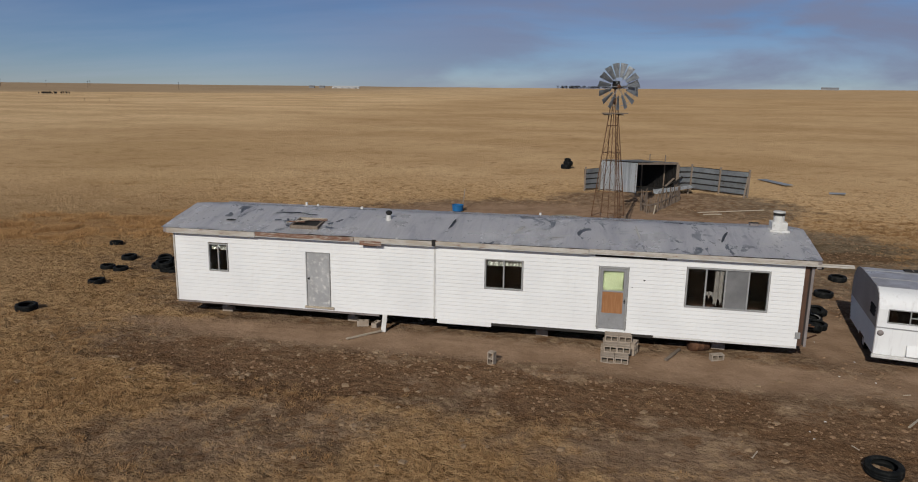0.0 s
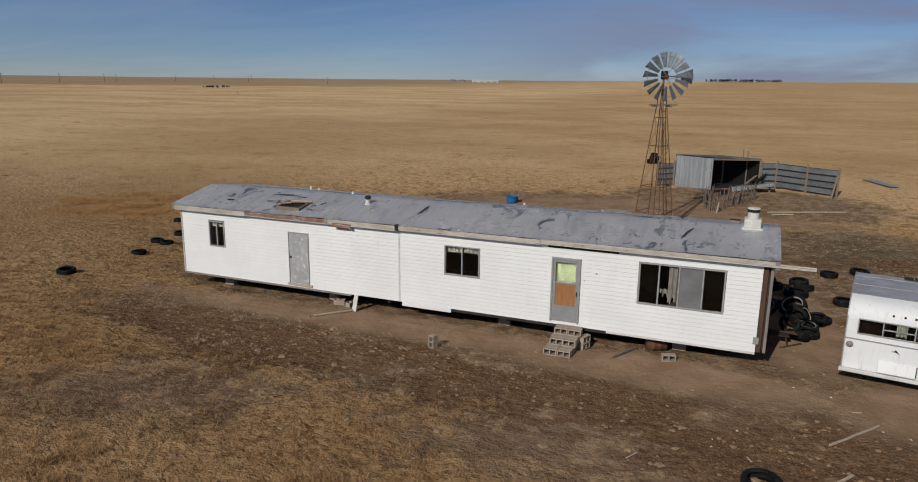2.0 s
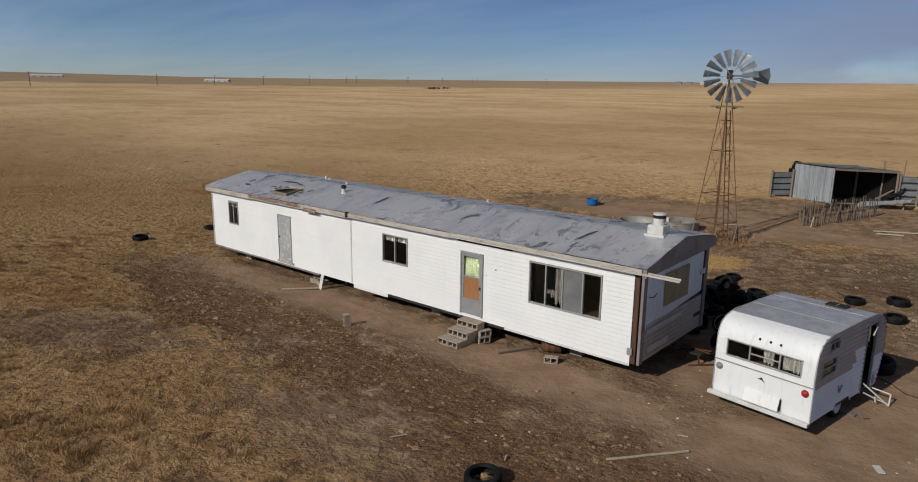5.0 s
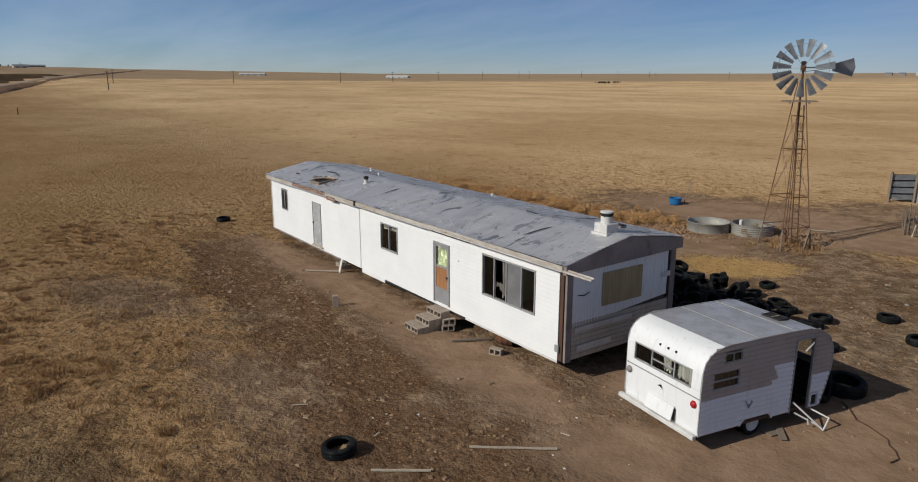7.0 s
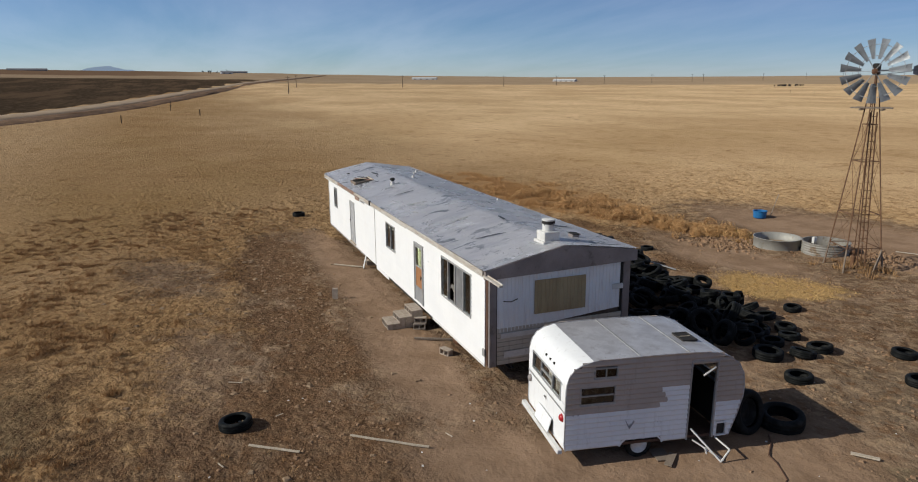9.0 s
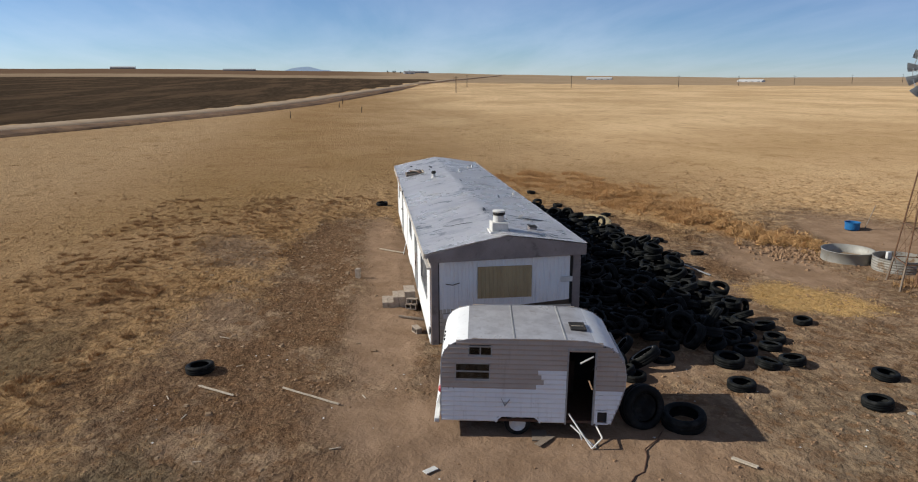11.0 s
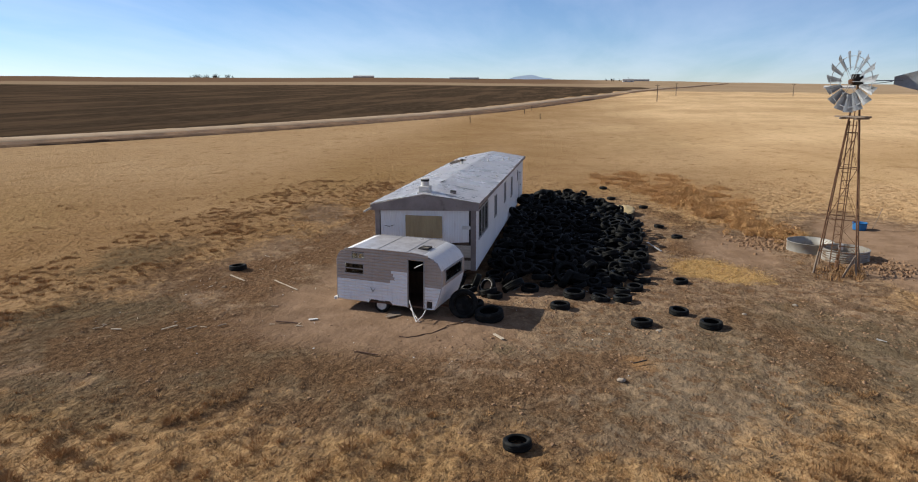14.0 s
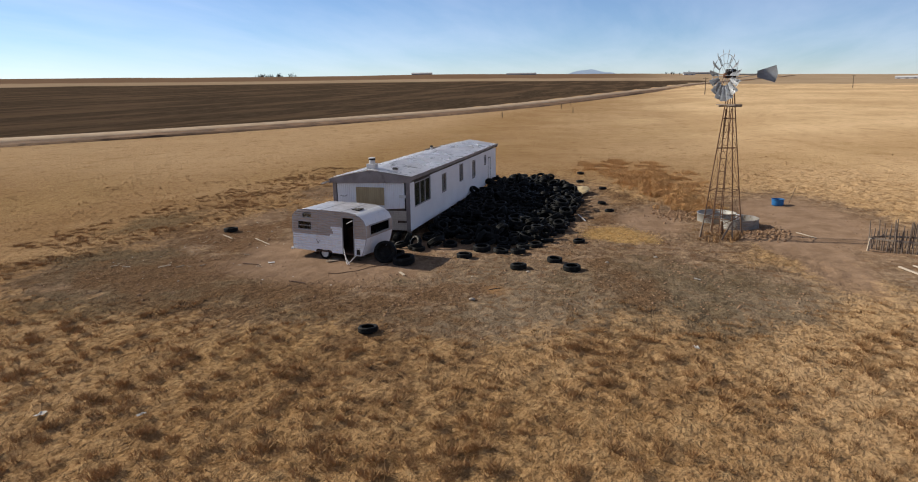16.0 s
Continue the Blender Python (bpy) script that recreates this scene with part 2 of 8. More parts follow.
    beyond = n.mix(n.ramp(n.noise(0.006, 4, 0.6, pos, (1, 2.5, 0)), 0.4, 0.62), (0.300, 0.222, 0.150), (0.360, 0.268, 0.180))

    def edge(name, soft=0.22, broken=0.0, middle=0.5):
        a = n.math("ADD", n.attr(name), n.math("MULTIPLY", n.math("SUBTRACT", mid, 0.5), 0.9))
        a = n.math("ADD", a, n.math("MULTIPLY", n.math("SUBTRACT", spots, 0.5), broken))
        a = n.math("ADD", a, n.math("MULTIPLY", n.math("SUBTRACT", small, 0.5), 0.6))
        return n.ramp(a, middle - soft, middle + soft)

    # ploughland and older pasture past the near plain, greyed and lightened for haze
    away = n.t.nodes.new("ShaderNodeVectorMath")
    away.operation = "LENGTH"
    n.link(pos, away.inputs[0])
    reach_far = n.math("ADD", away.outputs["Value"], n.math("MULTIPLY", n.math("SUBTRACT", huge, 0.5), 160.0))
    c = n.mix(n.math("MULTIPLY", n.ramp(reach_far, 560.0, 620.0), n.ramp(sep.outputs["X"], -150.0, -450.0, 0.15, 0.85)), grass, beyond)
    fallow = n.math("MULTIPLY", n.ramp(reach_far, 1000.0, 1060.0), n.ramp(reach_far, 1900.0, 1500.0))
    fallow = n.math("MULTIPLY", fallow, n.ramp(sep.outputs["Y"], 120.0, -60.0))
    c = n.mix(n.math("MULTIPLY", fallow, 0.8), c, (0.150, 0.088, 0.056))
    c = n.mix(edge("dirt", 0.22, 0.9, 0.40), c, soil)
    c = n.mix(n.math("MULTIPLY", edge("olive", 0.35, 1.8), 0.7), c, olive)
    c = n.mix(n.math("MULTIPLY", edge("dark", 0.28, 2.2), 0.74), c, dark_soil)
    c = n.mix(n.math("MULTIPLY", edge("orange", 0.4, 1.6), 0.6), c, orange)
    c = n.mix(edge("straw"), c, straw)
    c = n.mix(n.math("MULTIPLY", edge("bare", 0.28, 1.0), 0.9), c, path)
    c = n.mix(n.ramp(n.attr("field"), 0.4, 0.6), c, field)
    bump = n.math("ADD", n.math("MULTIPLY", small, 1.0), n.math("MULTIPLY", fine, 0.15))
    bump = n.math("ADD", bump, n.noise(2.3, 5, 0.6, pos))
    bump = n.math("MULTIPLY", bump, n.ramp(n.attr("bare"), 0.2, 0.9, 1.0, 0.35))
    bump = n.math("MULTIPLY", bump, n.ramp(n.attr("dirt"), 0.3, 0.8, 1.0, 0.6))
    bump = n.math("MULTIPLY", bump, n.ramp(sep.outputs["Y"], 39.0, 50.0, 1.0, 0.45))
    n.bump(bump, 1.0, 0.20)
    n.p.inputs["Diffuse Roughness"].default_value = 0.22
    return n.done(c, 1.0, 0.0, 0.0)


def grass_material(name, a, b, c3):
    n = Nodes(name)
    r = n.geo.outputs["Random Per Island"]
    broad = n.noise(0.25, 4, 0.6, n.geo.outputs["Position"])
    c = n.mix(n.ramp(r, 0.0, 0.7), a, b)
    c = n.mix(n.math("MULTIPLY", n.ramp(broad, 0.42, 0.62), 0.6), c, c3)
    return n.done(c, 0.9, 0.0, 0.1)


def roof_material():
    n = Nodes("coated_roof")
    pos = n.tc.outputs["Object"]
    broad = n.noise(0.5, 5, 0.6, pos)
    blotch = n.noise(1.5, 6, 0.62, pos, (1.5, 0.75, 1), distort=1.1)
    bare_in = n.ramp(n.noise(0.24, 3, 0.5, pos, (1.0, 1.5, 1)), 0.46, 0.60)
    sweep = n.noise(0.9, 5, 0.62, pos, (2.8, 0.40, 1), distort=0.4)
    scratch = n.noise(2.0, 5, 0.6, pos, (0.35, 3.2, 1), distort=0.3)
    crease = n.noise(1.1, 4, 0.6, pos, (2.6, 0.30, 1), distort=0.5)
    fine = n.noise(28, 4, 0.6, pos)
    c = n.mix(n.ramp(broad, 0.3, 0.7), (0.90, 0.895, 0.915), (0.82, 0.81, 0.85))
    c = n.mix(n.math("MULTIPLY", n.ramp(sweep, 0.50, 0.70), 0.36), c, (0.47, 0.475, 0.55))
    c = n.mix(n.math("MULTIPLY", n.ramp(n.noise(0.8, 6, 0.7, pos), 0.52, 0.66), 0.35), c, (0.56, 0.57, 0.61))
    c = n.mix(n.math("MULTIPLY", n.math("MULTIPLY", n.ramp(blotch, 0.575, 0.605), bare_in), 0.85), c, (0.115, 0.145, 0.195))
    c = n.mix(n.math("MULTIPLY", n.ramp(scratch, 0.61, 0.65), 0.85), c, (0.88, 0.88, 0.88))
    c = n.mix(n.math("MULTIPLY", n.ramp(n.noise(2.6, 6, 0.7, pos, (2.2, 0.8, 1)), 0.64, 0.67), 0.5), c, (0.21, 0.225, 0.265))
    c = n.mix(n.math("MULTIPLY", n.ramp(fine, 0.5, 0.8), 0.25), c, (0.20, 0.20, 0.22))
    n.bump(n.math("ADD", crease, n.math("MULTIPLY", fine, 0.08)), 0.55, 0.06)
    return n.done(c, n.ramp(broad, 0.3, 0.7, 0.24, 0.36), 0.25, 1.0)


def glass_material(name, tint, rough=0.03):
    n = Nodes(name)
    n.p.inputs["Transmission Weight"].default_value = 1.0
    n.p.inputs["IOR"].default_value = 1.45
    dust = n.noise(9, 5, 0.6)
    return n.done(tint, n.ramp(dust, 0.4, 0.8, rough, rough + 0.25), 0.0, 0.5)


def rubber_material():
    n = Nodes("old_rubber")
    dust = n.noise(6, 4, 0.65)
    c = n.mix(n.math("MULTIPLY", n.ramp(dust, 0.46, 0.72), 0.6), (0.009, 0.0098, 0.010), (0.048, 0.048, 0.046))
    c = n.mix(n.math("MULTIPLY", n.info.outputs["Random"], 0.4), c, (0.010, 0.011, 0.012))
    n.bump(n.noise(60, 2, 0.5), 0.3, 0.004)
    return n.done(c, n.ramp(dust, 0.3, 0.7, 0.45, 0.65), 0.0, 0.06)


def siding_material(name, a, b, grime, amount=0.5):
    """White painted siding with faint vertical run-off and chalky patches."""
    n = Nodes(name)
    pos = n.tc.outputs["Object"]
    broad = n.noise(0.8, 5, 0.6, pos)
    runs = n.noise(2.5, 5, 0.65, pos, (3.0, 3.0, 0.35))
    fine = n.noise(45, 3, 0.6, pos)
    c = n.mix(n.ramp(broad, 0.3, 0.7), a, b)
    c = n.mix(n.math("MULTIPLY", n.ramp(runs, 0.52, 0.78), amount), c, grime)
    c = n.mix(n.math("MULTIPLY", n.info.outputs["Random"], 0.06), c, tuple(0.7 * v for v in a))
    n.bump(fine, 0.12, 0.003)
    return n.done(c, n.ramp(broad, 0.3, 0.7, 0.45, 0.6), 0.0, 0.4)


M_ground = ground_material()
M_grass = grass_material("dry_grass", (0.42, 0.268, 0.134), (0.29, 0.172, 0.082), (0.34, 0.196, 0.090))
M_weeds = grass_material("rusty_weeds", (0.60, 0.375, 0.175), (0.38, 0.220, 0.100), (0.49, 0.295, 0.130))
M_straw = grass_material("straw", (0.64, 0.43, 0.185), (0.50, 0.325, 0.135), (0.57, 0.375, 0.155))
M_clod = surface("soil_clods", (0.36, 0.235, 0.145), (0.25, 0.155, 0.092), 4, 0.95, grain=30, bump=0.5, spec=0.1)
M_palestone = surface("pale_stone", (0.40, 0.35, 0.29), (0.27, 0.225, 0.18), 6, 0.9, grain=30, bump=0.5, spec=0.2)
M_stone = surface("tan_stone", (0.37, 0.265, 0.170), (0.27, 0.18, 0.11), 5, 0.9, grain=30, bump=0.5, spec=0.2)
M_road = surface("gravel_road", (0.44, 0.33, 0.225), (0.36, 0.265, 0.18), 0.3, 0.95, grain=6, bump=0.3, spec=0.1)
M_verge = surface("verge_earth", (0.13, 0.080, 0.050), (0.25, 0.155, 0.092), 0.22, 0.95, dirt=(0.10, 0.062, 0.038), dirt_amount=0.6, grain=3, bump=0.4, spec=0.1)
M_rubber = rubber_material()
M_sidewall = surface("pale_sidewall", (0.42, 0.41, 0.39), (0.26, 0.25, 0.235), 5, 0.7, dirt=(0.08, 0.075, 0.07), dirt_amount=0.7)
M_white = siding_material("white_siding", (0.83, 0.83, 0.83), (0.77, 0.77, 0.775), (0.62, 0.60, 0.57), 0.18)
M_rib = siding_material("white_ribbed_metal", (0.84, 0.86, 0.88), (0.78, 0.80, 0.82), (0.50, 0.40, 0.38), 0.4)
M_cream = siding_material("cream_siding", (0.56, 0.52, 0.45), (0.46, 0.42, 0.36), (0.24, 0.20, 0.16), 0.6)
M_tan = surface("tan_board", (0.44, 0.35, 0.20), (0.36, 0.28, 0.16), 1.5, 0.8, dirt=(0.2, 0.15, 0.09), dirt_amount=0.3, stretch=(1, 3, 0.5))
M_roof = roof_material()
M_gable = surface("weathered_gable_metal", (0.30, 0.265, 0.255), (0.22, 0.19, 0.185), 1.2, 0.6, dirt=(0.13, 0.11, 0.10), dirt_amount=0.4)
M_fascia = surface("worn_eave_trim", (0.42, 0.36, 0.29), (0.60, 0.57, 0.53), 2.2, 0.6, dirt=(0.20, 0.10, 0.06), dirt_amount=0.5, stretch=(0.5, 1, 2))
M_rust = surface("rusted_steel", (0.155, 0.072, 0.036), (0.085, 0.042, 0.026), 5, 0.85, 0.2, dirt=(0.24, 0.12, 0.06), grain=50)
M_tower = surface("rusty_tower_steel", (0.20, 0.105, 0.055), (0.125, 0.065, 0.036), 4, 0.8, 0.15, dirt=(0.09, 0.055, 0.04), grain=50)
M_rustred = surface("rusted_trim", (0.27, 0.15, 0.10), (0.19, 0.10, 0.07), 3, 0.85, dirt=(0.46, 0.40, 0.34), dirt_amount=0.75, stretch=(0.6, 1, 3))
# underbody steel, and near-black standing in for shade, as inside the camper
M_dark = surface("underbody_and_shade_dark", (0.025, 0.022, 0.020), (0.04, 0.034, 0.03), 3, 0.8)
M_brownwood = surface("brown_stained_wood", (0.12, 0.062, 0.038), (0.085, 0.045, 0.03), 3, 0.8, stretch=(6, 6, 0.6))
M_greywood = surface("weathered_grey_wood", (0.27, 0.22, 0.175), (0.19, 0.145, 0.11), 4, 0.9, stretch=(8, 8, 0.8), grain=60)
M_stake = surface("weathered_stakes", (0.25, 0.195, 0.15), (0.15, 0.11, 0.085), 4, 0.9, stretch=(8, 8, 0.8))
M_palewood = surface("bleached_wood", (0.58, 0.50, 0.40), (0.46, 0.38, 0.28), 3, 0.85, stretch=(5, 5, 0.8))
M_block = surface("concrete_block", (0.46, 0.385, 0.315), (0.36, 0.295, 0.235), 4, 0.95, grain=70, bump=0.5, dirt=(0.2, 0.14, 0.09), dirt_amount=0.3, spec=0.2)
M_alu = surface("dull_aluminium", (0.47, 0.47, 0.47), (0.36, 0.36, 0.36), 4, 0.5, 0.3, dirt=(0.16, 0.14, 0.12), dirt_amount=0.3)
M_greydoor = surface("grey_painted_door", (0.45, 0.45, 0.46), (0.36, 0.36, 0.37), 2.2, 0.6, dirt=(0.66, 0.65, 0.63), dirt_amount=0.6)
M_steelgrey = surface("grey_door_metal", (0.34, 0.34, 0.35), (0.27, 0.27, 0.28), 2.2, 0.55, dirt=(0.2, 0.19, 0.18), dirt_amount=0.3)
M_ply = surface("plywood", (0.40, 0.19, 0.08), (0.32, 0.145, 0.06), 3, 0.8, stretch=(6, 6, 0.7))
M_green = surface("green_wall_paint", (0.40, 0.43, 0.26), (0.35, 0.38, 0.225), 1.5, 0.8)
# dark tone puts the rooms' dimness into the colour
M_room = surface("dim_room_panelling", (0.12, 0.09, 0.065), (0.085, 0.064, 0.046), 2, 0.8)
M_cloth = surface("dirty_white_cloth", (0.60, 0.57, 0.52), (0.50, 0.47, 0.42), 4, 0.95)
M_screen = surface("grey_fly_screen", (0.20, 0.20, 0.205), (0.15, 0.15, 0.155), 1.5, 0.7)
M_glass = glass_material("window_glass", (0.75, 0.8, 0.8), 0.03)
M_galv = surface("galvanised_steel", (0.46, 0.49, 0.52), (0.32, 0.34, 0.37), 1.2, 0.45, 0.25, dirt=(0.20, 0.15, 0.11), dirt_amount=0.25)
M_galvdull = surface("dull_corrugated_steel", (0.40, 0.42, 0.44), (0.28, 0.295, 0.31), 0.9, 0.55, 0.2, dirt=(0.15, 0.10, 0.07), dirt_amount=0.35)
M_tankrib = surface("tank_corrugated_steel", (0.37, 0.355, 0.325), (0.27, 0.255, 0.225), 1.2, 0.6, 0.15, dirt=(0.16, 0.105, 0.06), dirt_amount=0.6)
M_shedsheet = surface("bright_galvanised_sheet", (0.80, 0.83, 0.87), (0.46, 0.485, 0.52), 1.6, 0.45, 0.12, dirt=(0.30, 0.27, 0.24), dirt_amount=0.3, stretch=(2.5, 2.5, 0.12))
M_tank = surface("tank_steel", (0.42, 0.41, 0.38), (0.33, 0.32, 0.29), 1.5, 0.6, 0.25, dirt=(0.24, 0.18, 0.12), dirt_amount=0.35)
M_mud = surface("tank_mud", (0.30, 0.225, 0.15), (0.23, 0.165, 0.11), 1.5, 0.95)
M_blue = surface("blue_plastic", (0.02, 0.17, 0.42), (0.016, 0.13, 0.34), 4, 0.5)
M_camperwhite = siding_material("camper_white", (0.86, 0.865, 0.87), (0.78, 0.785, 0.80), (0.46, 0.43, 0.42), 0.5)
M_camperbeige = siding_material("camper_beige", (0.47, 0.40, 0.345), (0.40, 0.335, 0.285), (0.28, 0.22, 0.18), 0.4)
M_camperroof = surface("camper_roof_metal", (0.55, 0.545, 0.565), (0.40, 0.39, 0.41), 1.6, 0.36, 0.22, dirt=(0.33, 0.31, 0.315), dirt_amount=0.5)
M_pale = surface("chalky_white_paint", (0.74, 0.73, 0.71), (0.62, 0.61, 0.59), 3, 0.7, dirt=(0.3, 0.27, 0.24), dirt_amount=0.25)
M_red = surface("red_lens", (0.42, 0.02, 0.025), (0.32, 0.015, 0.02), 6, 0.35)
# also covers holes, gaps and openings, where its black stands in for shade
M_black = surface("soot_and_shade_black", (0.016, 0.015, 0.014), (0.03, 0.027, 0.025), 5, 0.8)
M_pole = surface("utility_pole_wood", (0.09, 0.065, 0.05), (0.06, 0.045, 0.035), 2, 0.9)
M_farwhite = surface("far_white_cladding", (0.62, 0.62, 0.62), (0.56, 0.56, 0.56), 0.05, 0.7)
M_fargrey = surface("far_grey_cladding", (0.30, 0.30, 0.31), (0.24, 0.24, 0.25), 0.05, 0.7)
M_fartree = surface("far_bare_trees", (0.03, 0.028, 0.028), (0.02, 0.02, 0.022), 0.2, 0.95)
M_mount = surface("hazy_mountain", (0.34, 0.43, 0.54), (0.42, 0.50, 0.59), 0.004, 1.0, spec=0.0)
# faint glow and pale blue put distance haze into the backdrop's colour
M_mount.node_tree.nodes["Principled BSDF"].inputs["Emission Color"].default_value = (0.42, 0.55, 0.72, 1)
M_mount.node_tree.nodes["Principled BSDF"].inputs["Emission Strength"].default_value = 0.28

# ---- mesh helpers ----


def base_matrix(ob):
    m = ob.matrix_basis.copy()
    while ob.parent:
        ob = ob.parent
        m = ob.matrix_basis @ m
    return m


def part(name, bm, material, parent=None, label="", smooth=False, world=False):
    """Links a bmesh as one mesh object under a thing or a part. world: its points are given in the world, not in the parent's frame."""
    if world and parent:
        bm.transform(base_matrix(parent).inverted())
    bmesh.ops.recalc_face_normals(bm, faces=bm.faces)
    me = bpy.data.meshes.new(name)
    bm.to_mesh(me)
    bm.free()
    me.materials.append(material)
    if smooth:
        me.polygons.foreach_set("use_smooth", [True] * len(me.polygons))
    ob = new(name, me)
    if parent:
        ob.parent = parent
    return tagged(ob, label)


def from_lists(name, verts, faces, material, parent=None, smooth=False):
    me = bpy.data.meshes.new(name)
    me.from_pydata(verts, [], faces)
    me.materials.append(material)
    if smooth:
        me.polygons.foreach_set("use_smooth", [True] * len(me.polygons))
    ob = new(name, me)
    if parent:
        ob.parent = parent
    return ob


def thing(name, m, label, category, group="", kind=""):
    ob = new(name)
    ob.matrix_basis = m
    ob.empty_display_size = 0.2
    return tagged(ob, label, category, group, kind)


def box(bm, x0, x1, y0, y1, z0, z1, bev=0.0, m=None):
    vs = [bm.verts.new((x, y, z)) for x in (x0, x1) for y in (y0, y1) for z in (z0, z1)]
    fs = [bm.faces.new([vs[i] for i in q]) for q in ((0, 1, 3, 2), (4, 6, 7, 5), (0, 4, 5, 1), (2, 3, 7, 6), (0, 2, 6, 4), (1, 5, 7, 3))]
    if bev:
        es = list({e for f in fs for e in f.edges})
        made = bmesh.ops.bevel(bm, geom=es, offset=bev, segments=1, affect="EDGES")
        vs = list({v for f in made["faces"] for v in f.verts})
    if m is not None:
        bmesh.ops.transform(bm, matrix=m, verts=vs)
    return bm


def boxed(x0, x1, y0, y1, z0, z1, bev=0.0, m=None):
    return box(bmesh.new(), x0, x1, y0, y1, z0, z1, bev, m)


def rod(bm, p, q, r, r2=None, sides=8, cap=True):
    p, q = Vector(p), Vector(q)
    turn = (q - p).to_track_quat("Z", "Y").to_matrix()
    rings = []
    for c, rad in ((p, r), (q, r if r2 is None else r2)):
        rings.append([bm.verts.new(c + turn @ Vector((rad * math.cos(a), rad * math.sin(a), 0))) for a in (2 * math.pi * k / sides for k in range(sides))])
    for k in range(sides):
        bm.faces.new((rings[0][k], rings[0][(k + 1) % sides], rings[1][(k + 1) % sides], rings[1][k]))
    if cap:
        bm.faces.new(rings[0][::-1])
        bm.faces.new(rings[1])
    return bm


def beam(bm, p, q, w, h, up=(0, 0, 1)):
    """A square bar from p to q, w across and h deep."""
    p, q = Vector(p), Vector(q)
    d = (q - p).normalized()
    side = d.cross(Vector(up))
    side = (side if side.length > 1e-4 else Vector((1, 0, 0))).normalized()
    top = side.cross(d).normalized()
    vs = []
    for c in (p, q):
        for a, b in ((-1, -1), (1, -1), (1, 1), (-1, 1)):
            vs.append(bm.verts.new(c + side * (a * w / 2) + top * (b * h / 2)))
    for f in ((3, 2, 1, 0), (4, 5, 6, 7), (0, 1, 5, 4), (1, 2, 6, 5), (2, 3, 7, 6), (3, 0, 4, 7)):
        bm.faces.new([vs[i] for i in f])
    return bm


def spin(bm, profile, sides=24, closed=False):
    """Turns (radius, z) points about the z axis."""
    rings = [[bm.verts.new((r * math.cos(a), r * math.sin(a), z)) for a in (2 * math.pi * k / sides for k in range(sides))] for r, z in profile]
    pairs = list(zip(rings, rings[1:]))
    if closed:
        pairs.append((rings[-1], rings[0]))
    for a, b in pairs:
        for k in range(sides):
            bm.faces.new((a[k], a[(k + 1) % sides], b[(k + 1) % sides], b[k]))
    return bm


def quad(bm, *pts):
    return bm.faces.new([bm.verts.new(p) for p in pts])


def spans(x0, x1, cuts):
    """What is left of x0..x1 without the cuts (pairs)."""
    out, x = [], x0
    for a, b in sorted(cuts):
        if a > x:
            out.append((x, min(a, x1)))
        x = max(x, b)
    if x < x1:
        out.append((x, x1))
    return [(a, b) for a, b in out if b - a > 0.02]


# ---- ground ----
NY = (-60, 8, 15, 18, 21, 25, 30, 34, 41, 47, 56, 70, 200)
NZ = (0.15, 0.08, 0.03, 0.0, -0.07, -0.17, -0.26, -0.29, -0.28, -0.10, 0.2, 0.5, 0.6)
AZ = (-180, -134, -122, -108, -100, -90, -78, -60, -40, -10, 20, 60, 120, 180)
AH = (26, 33, 31, 32, 29, 25.5, 17, 8.5, 9.0, 12.0, 17.5, 18, 20, 26)
ROAD = ((60, -120), (20, -100), (-20, -78), (-48, -61.5), (-63, -52.5), (-84, -42.7), (-115, -30), (-156, -14.5), (-222, 0), (-320, 16),
        (-440, 37), (-535, 55), (-640, 82), (-900, 150), (-1300, 260))


def land(x, y):
    """The height of the ground, without its small lumps."""
    x, y = np.asarray(x, float), np.asarray(y, float)
    z = np.interp(y, NY, NZ)
    z = z + np.interp(y, (17, 20, 23, 26, 29, 34, 40, 48), (0, 0.03, 0.09, 0.15, 0.20, 0.22, 0.15, 0)) * np.clip((x - 1) / 6, 0, 1) * np.clip((60 - x) / 30, 0, 1)
    r = np.hypot(x, y - 25)
    h = np.interp(np.degrees(np.arctan2(x, y - 25)), AZ, AH)
    return z + h * np.clip((r - 60) / 1540, 0, 1) ** 1.4


def gz(x, y):
    return float(land(x, y))


def graded(lo, hi, step, far, grow=1.16):
    mid = list(np.arange(lo, hi + step / 2, step))
    out, d, x = [], step, hi
    while x < far:
        d *= grow
        x += d
        out.append(x)
    low, d, x = [], step, lo
    while x > -far:
        d *= grow
        x -= d
        low.append(x)
    return np.array(low[::-1] + mid + out)


def blob(X, Y, cx, cy, rx, ry, turn=0.0):
    """1 inside an ellipse, falling to 0 past its edge."""
    c, s = math.cos(radians(turn)), math.sin(radians(turn))
    u, v = (X - cx) * c + (Y - cy) * s, -(X - cx) * s + (Y - cy) * c
    return np.clip(1.5 - np.sqrt((u / rx) ** 2 + (v / ry) ** 2), 0, 1)


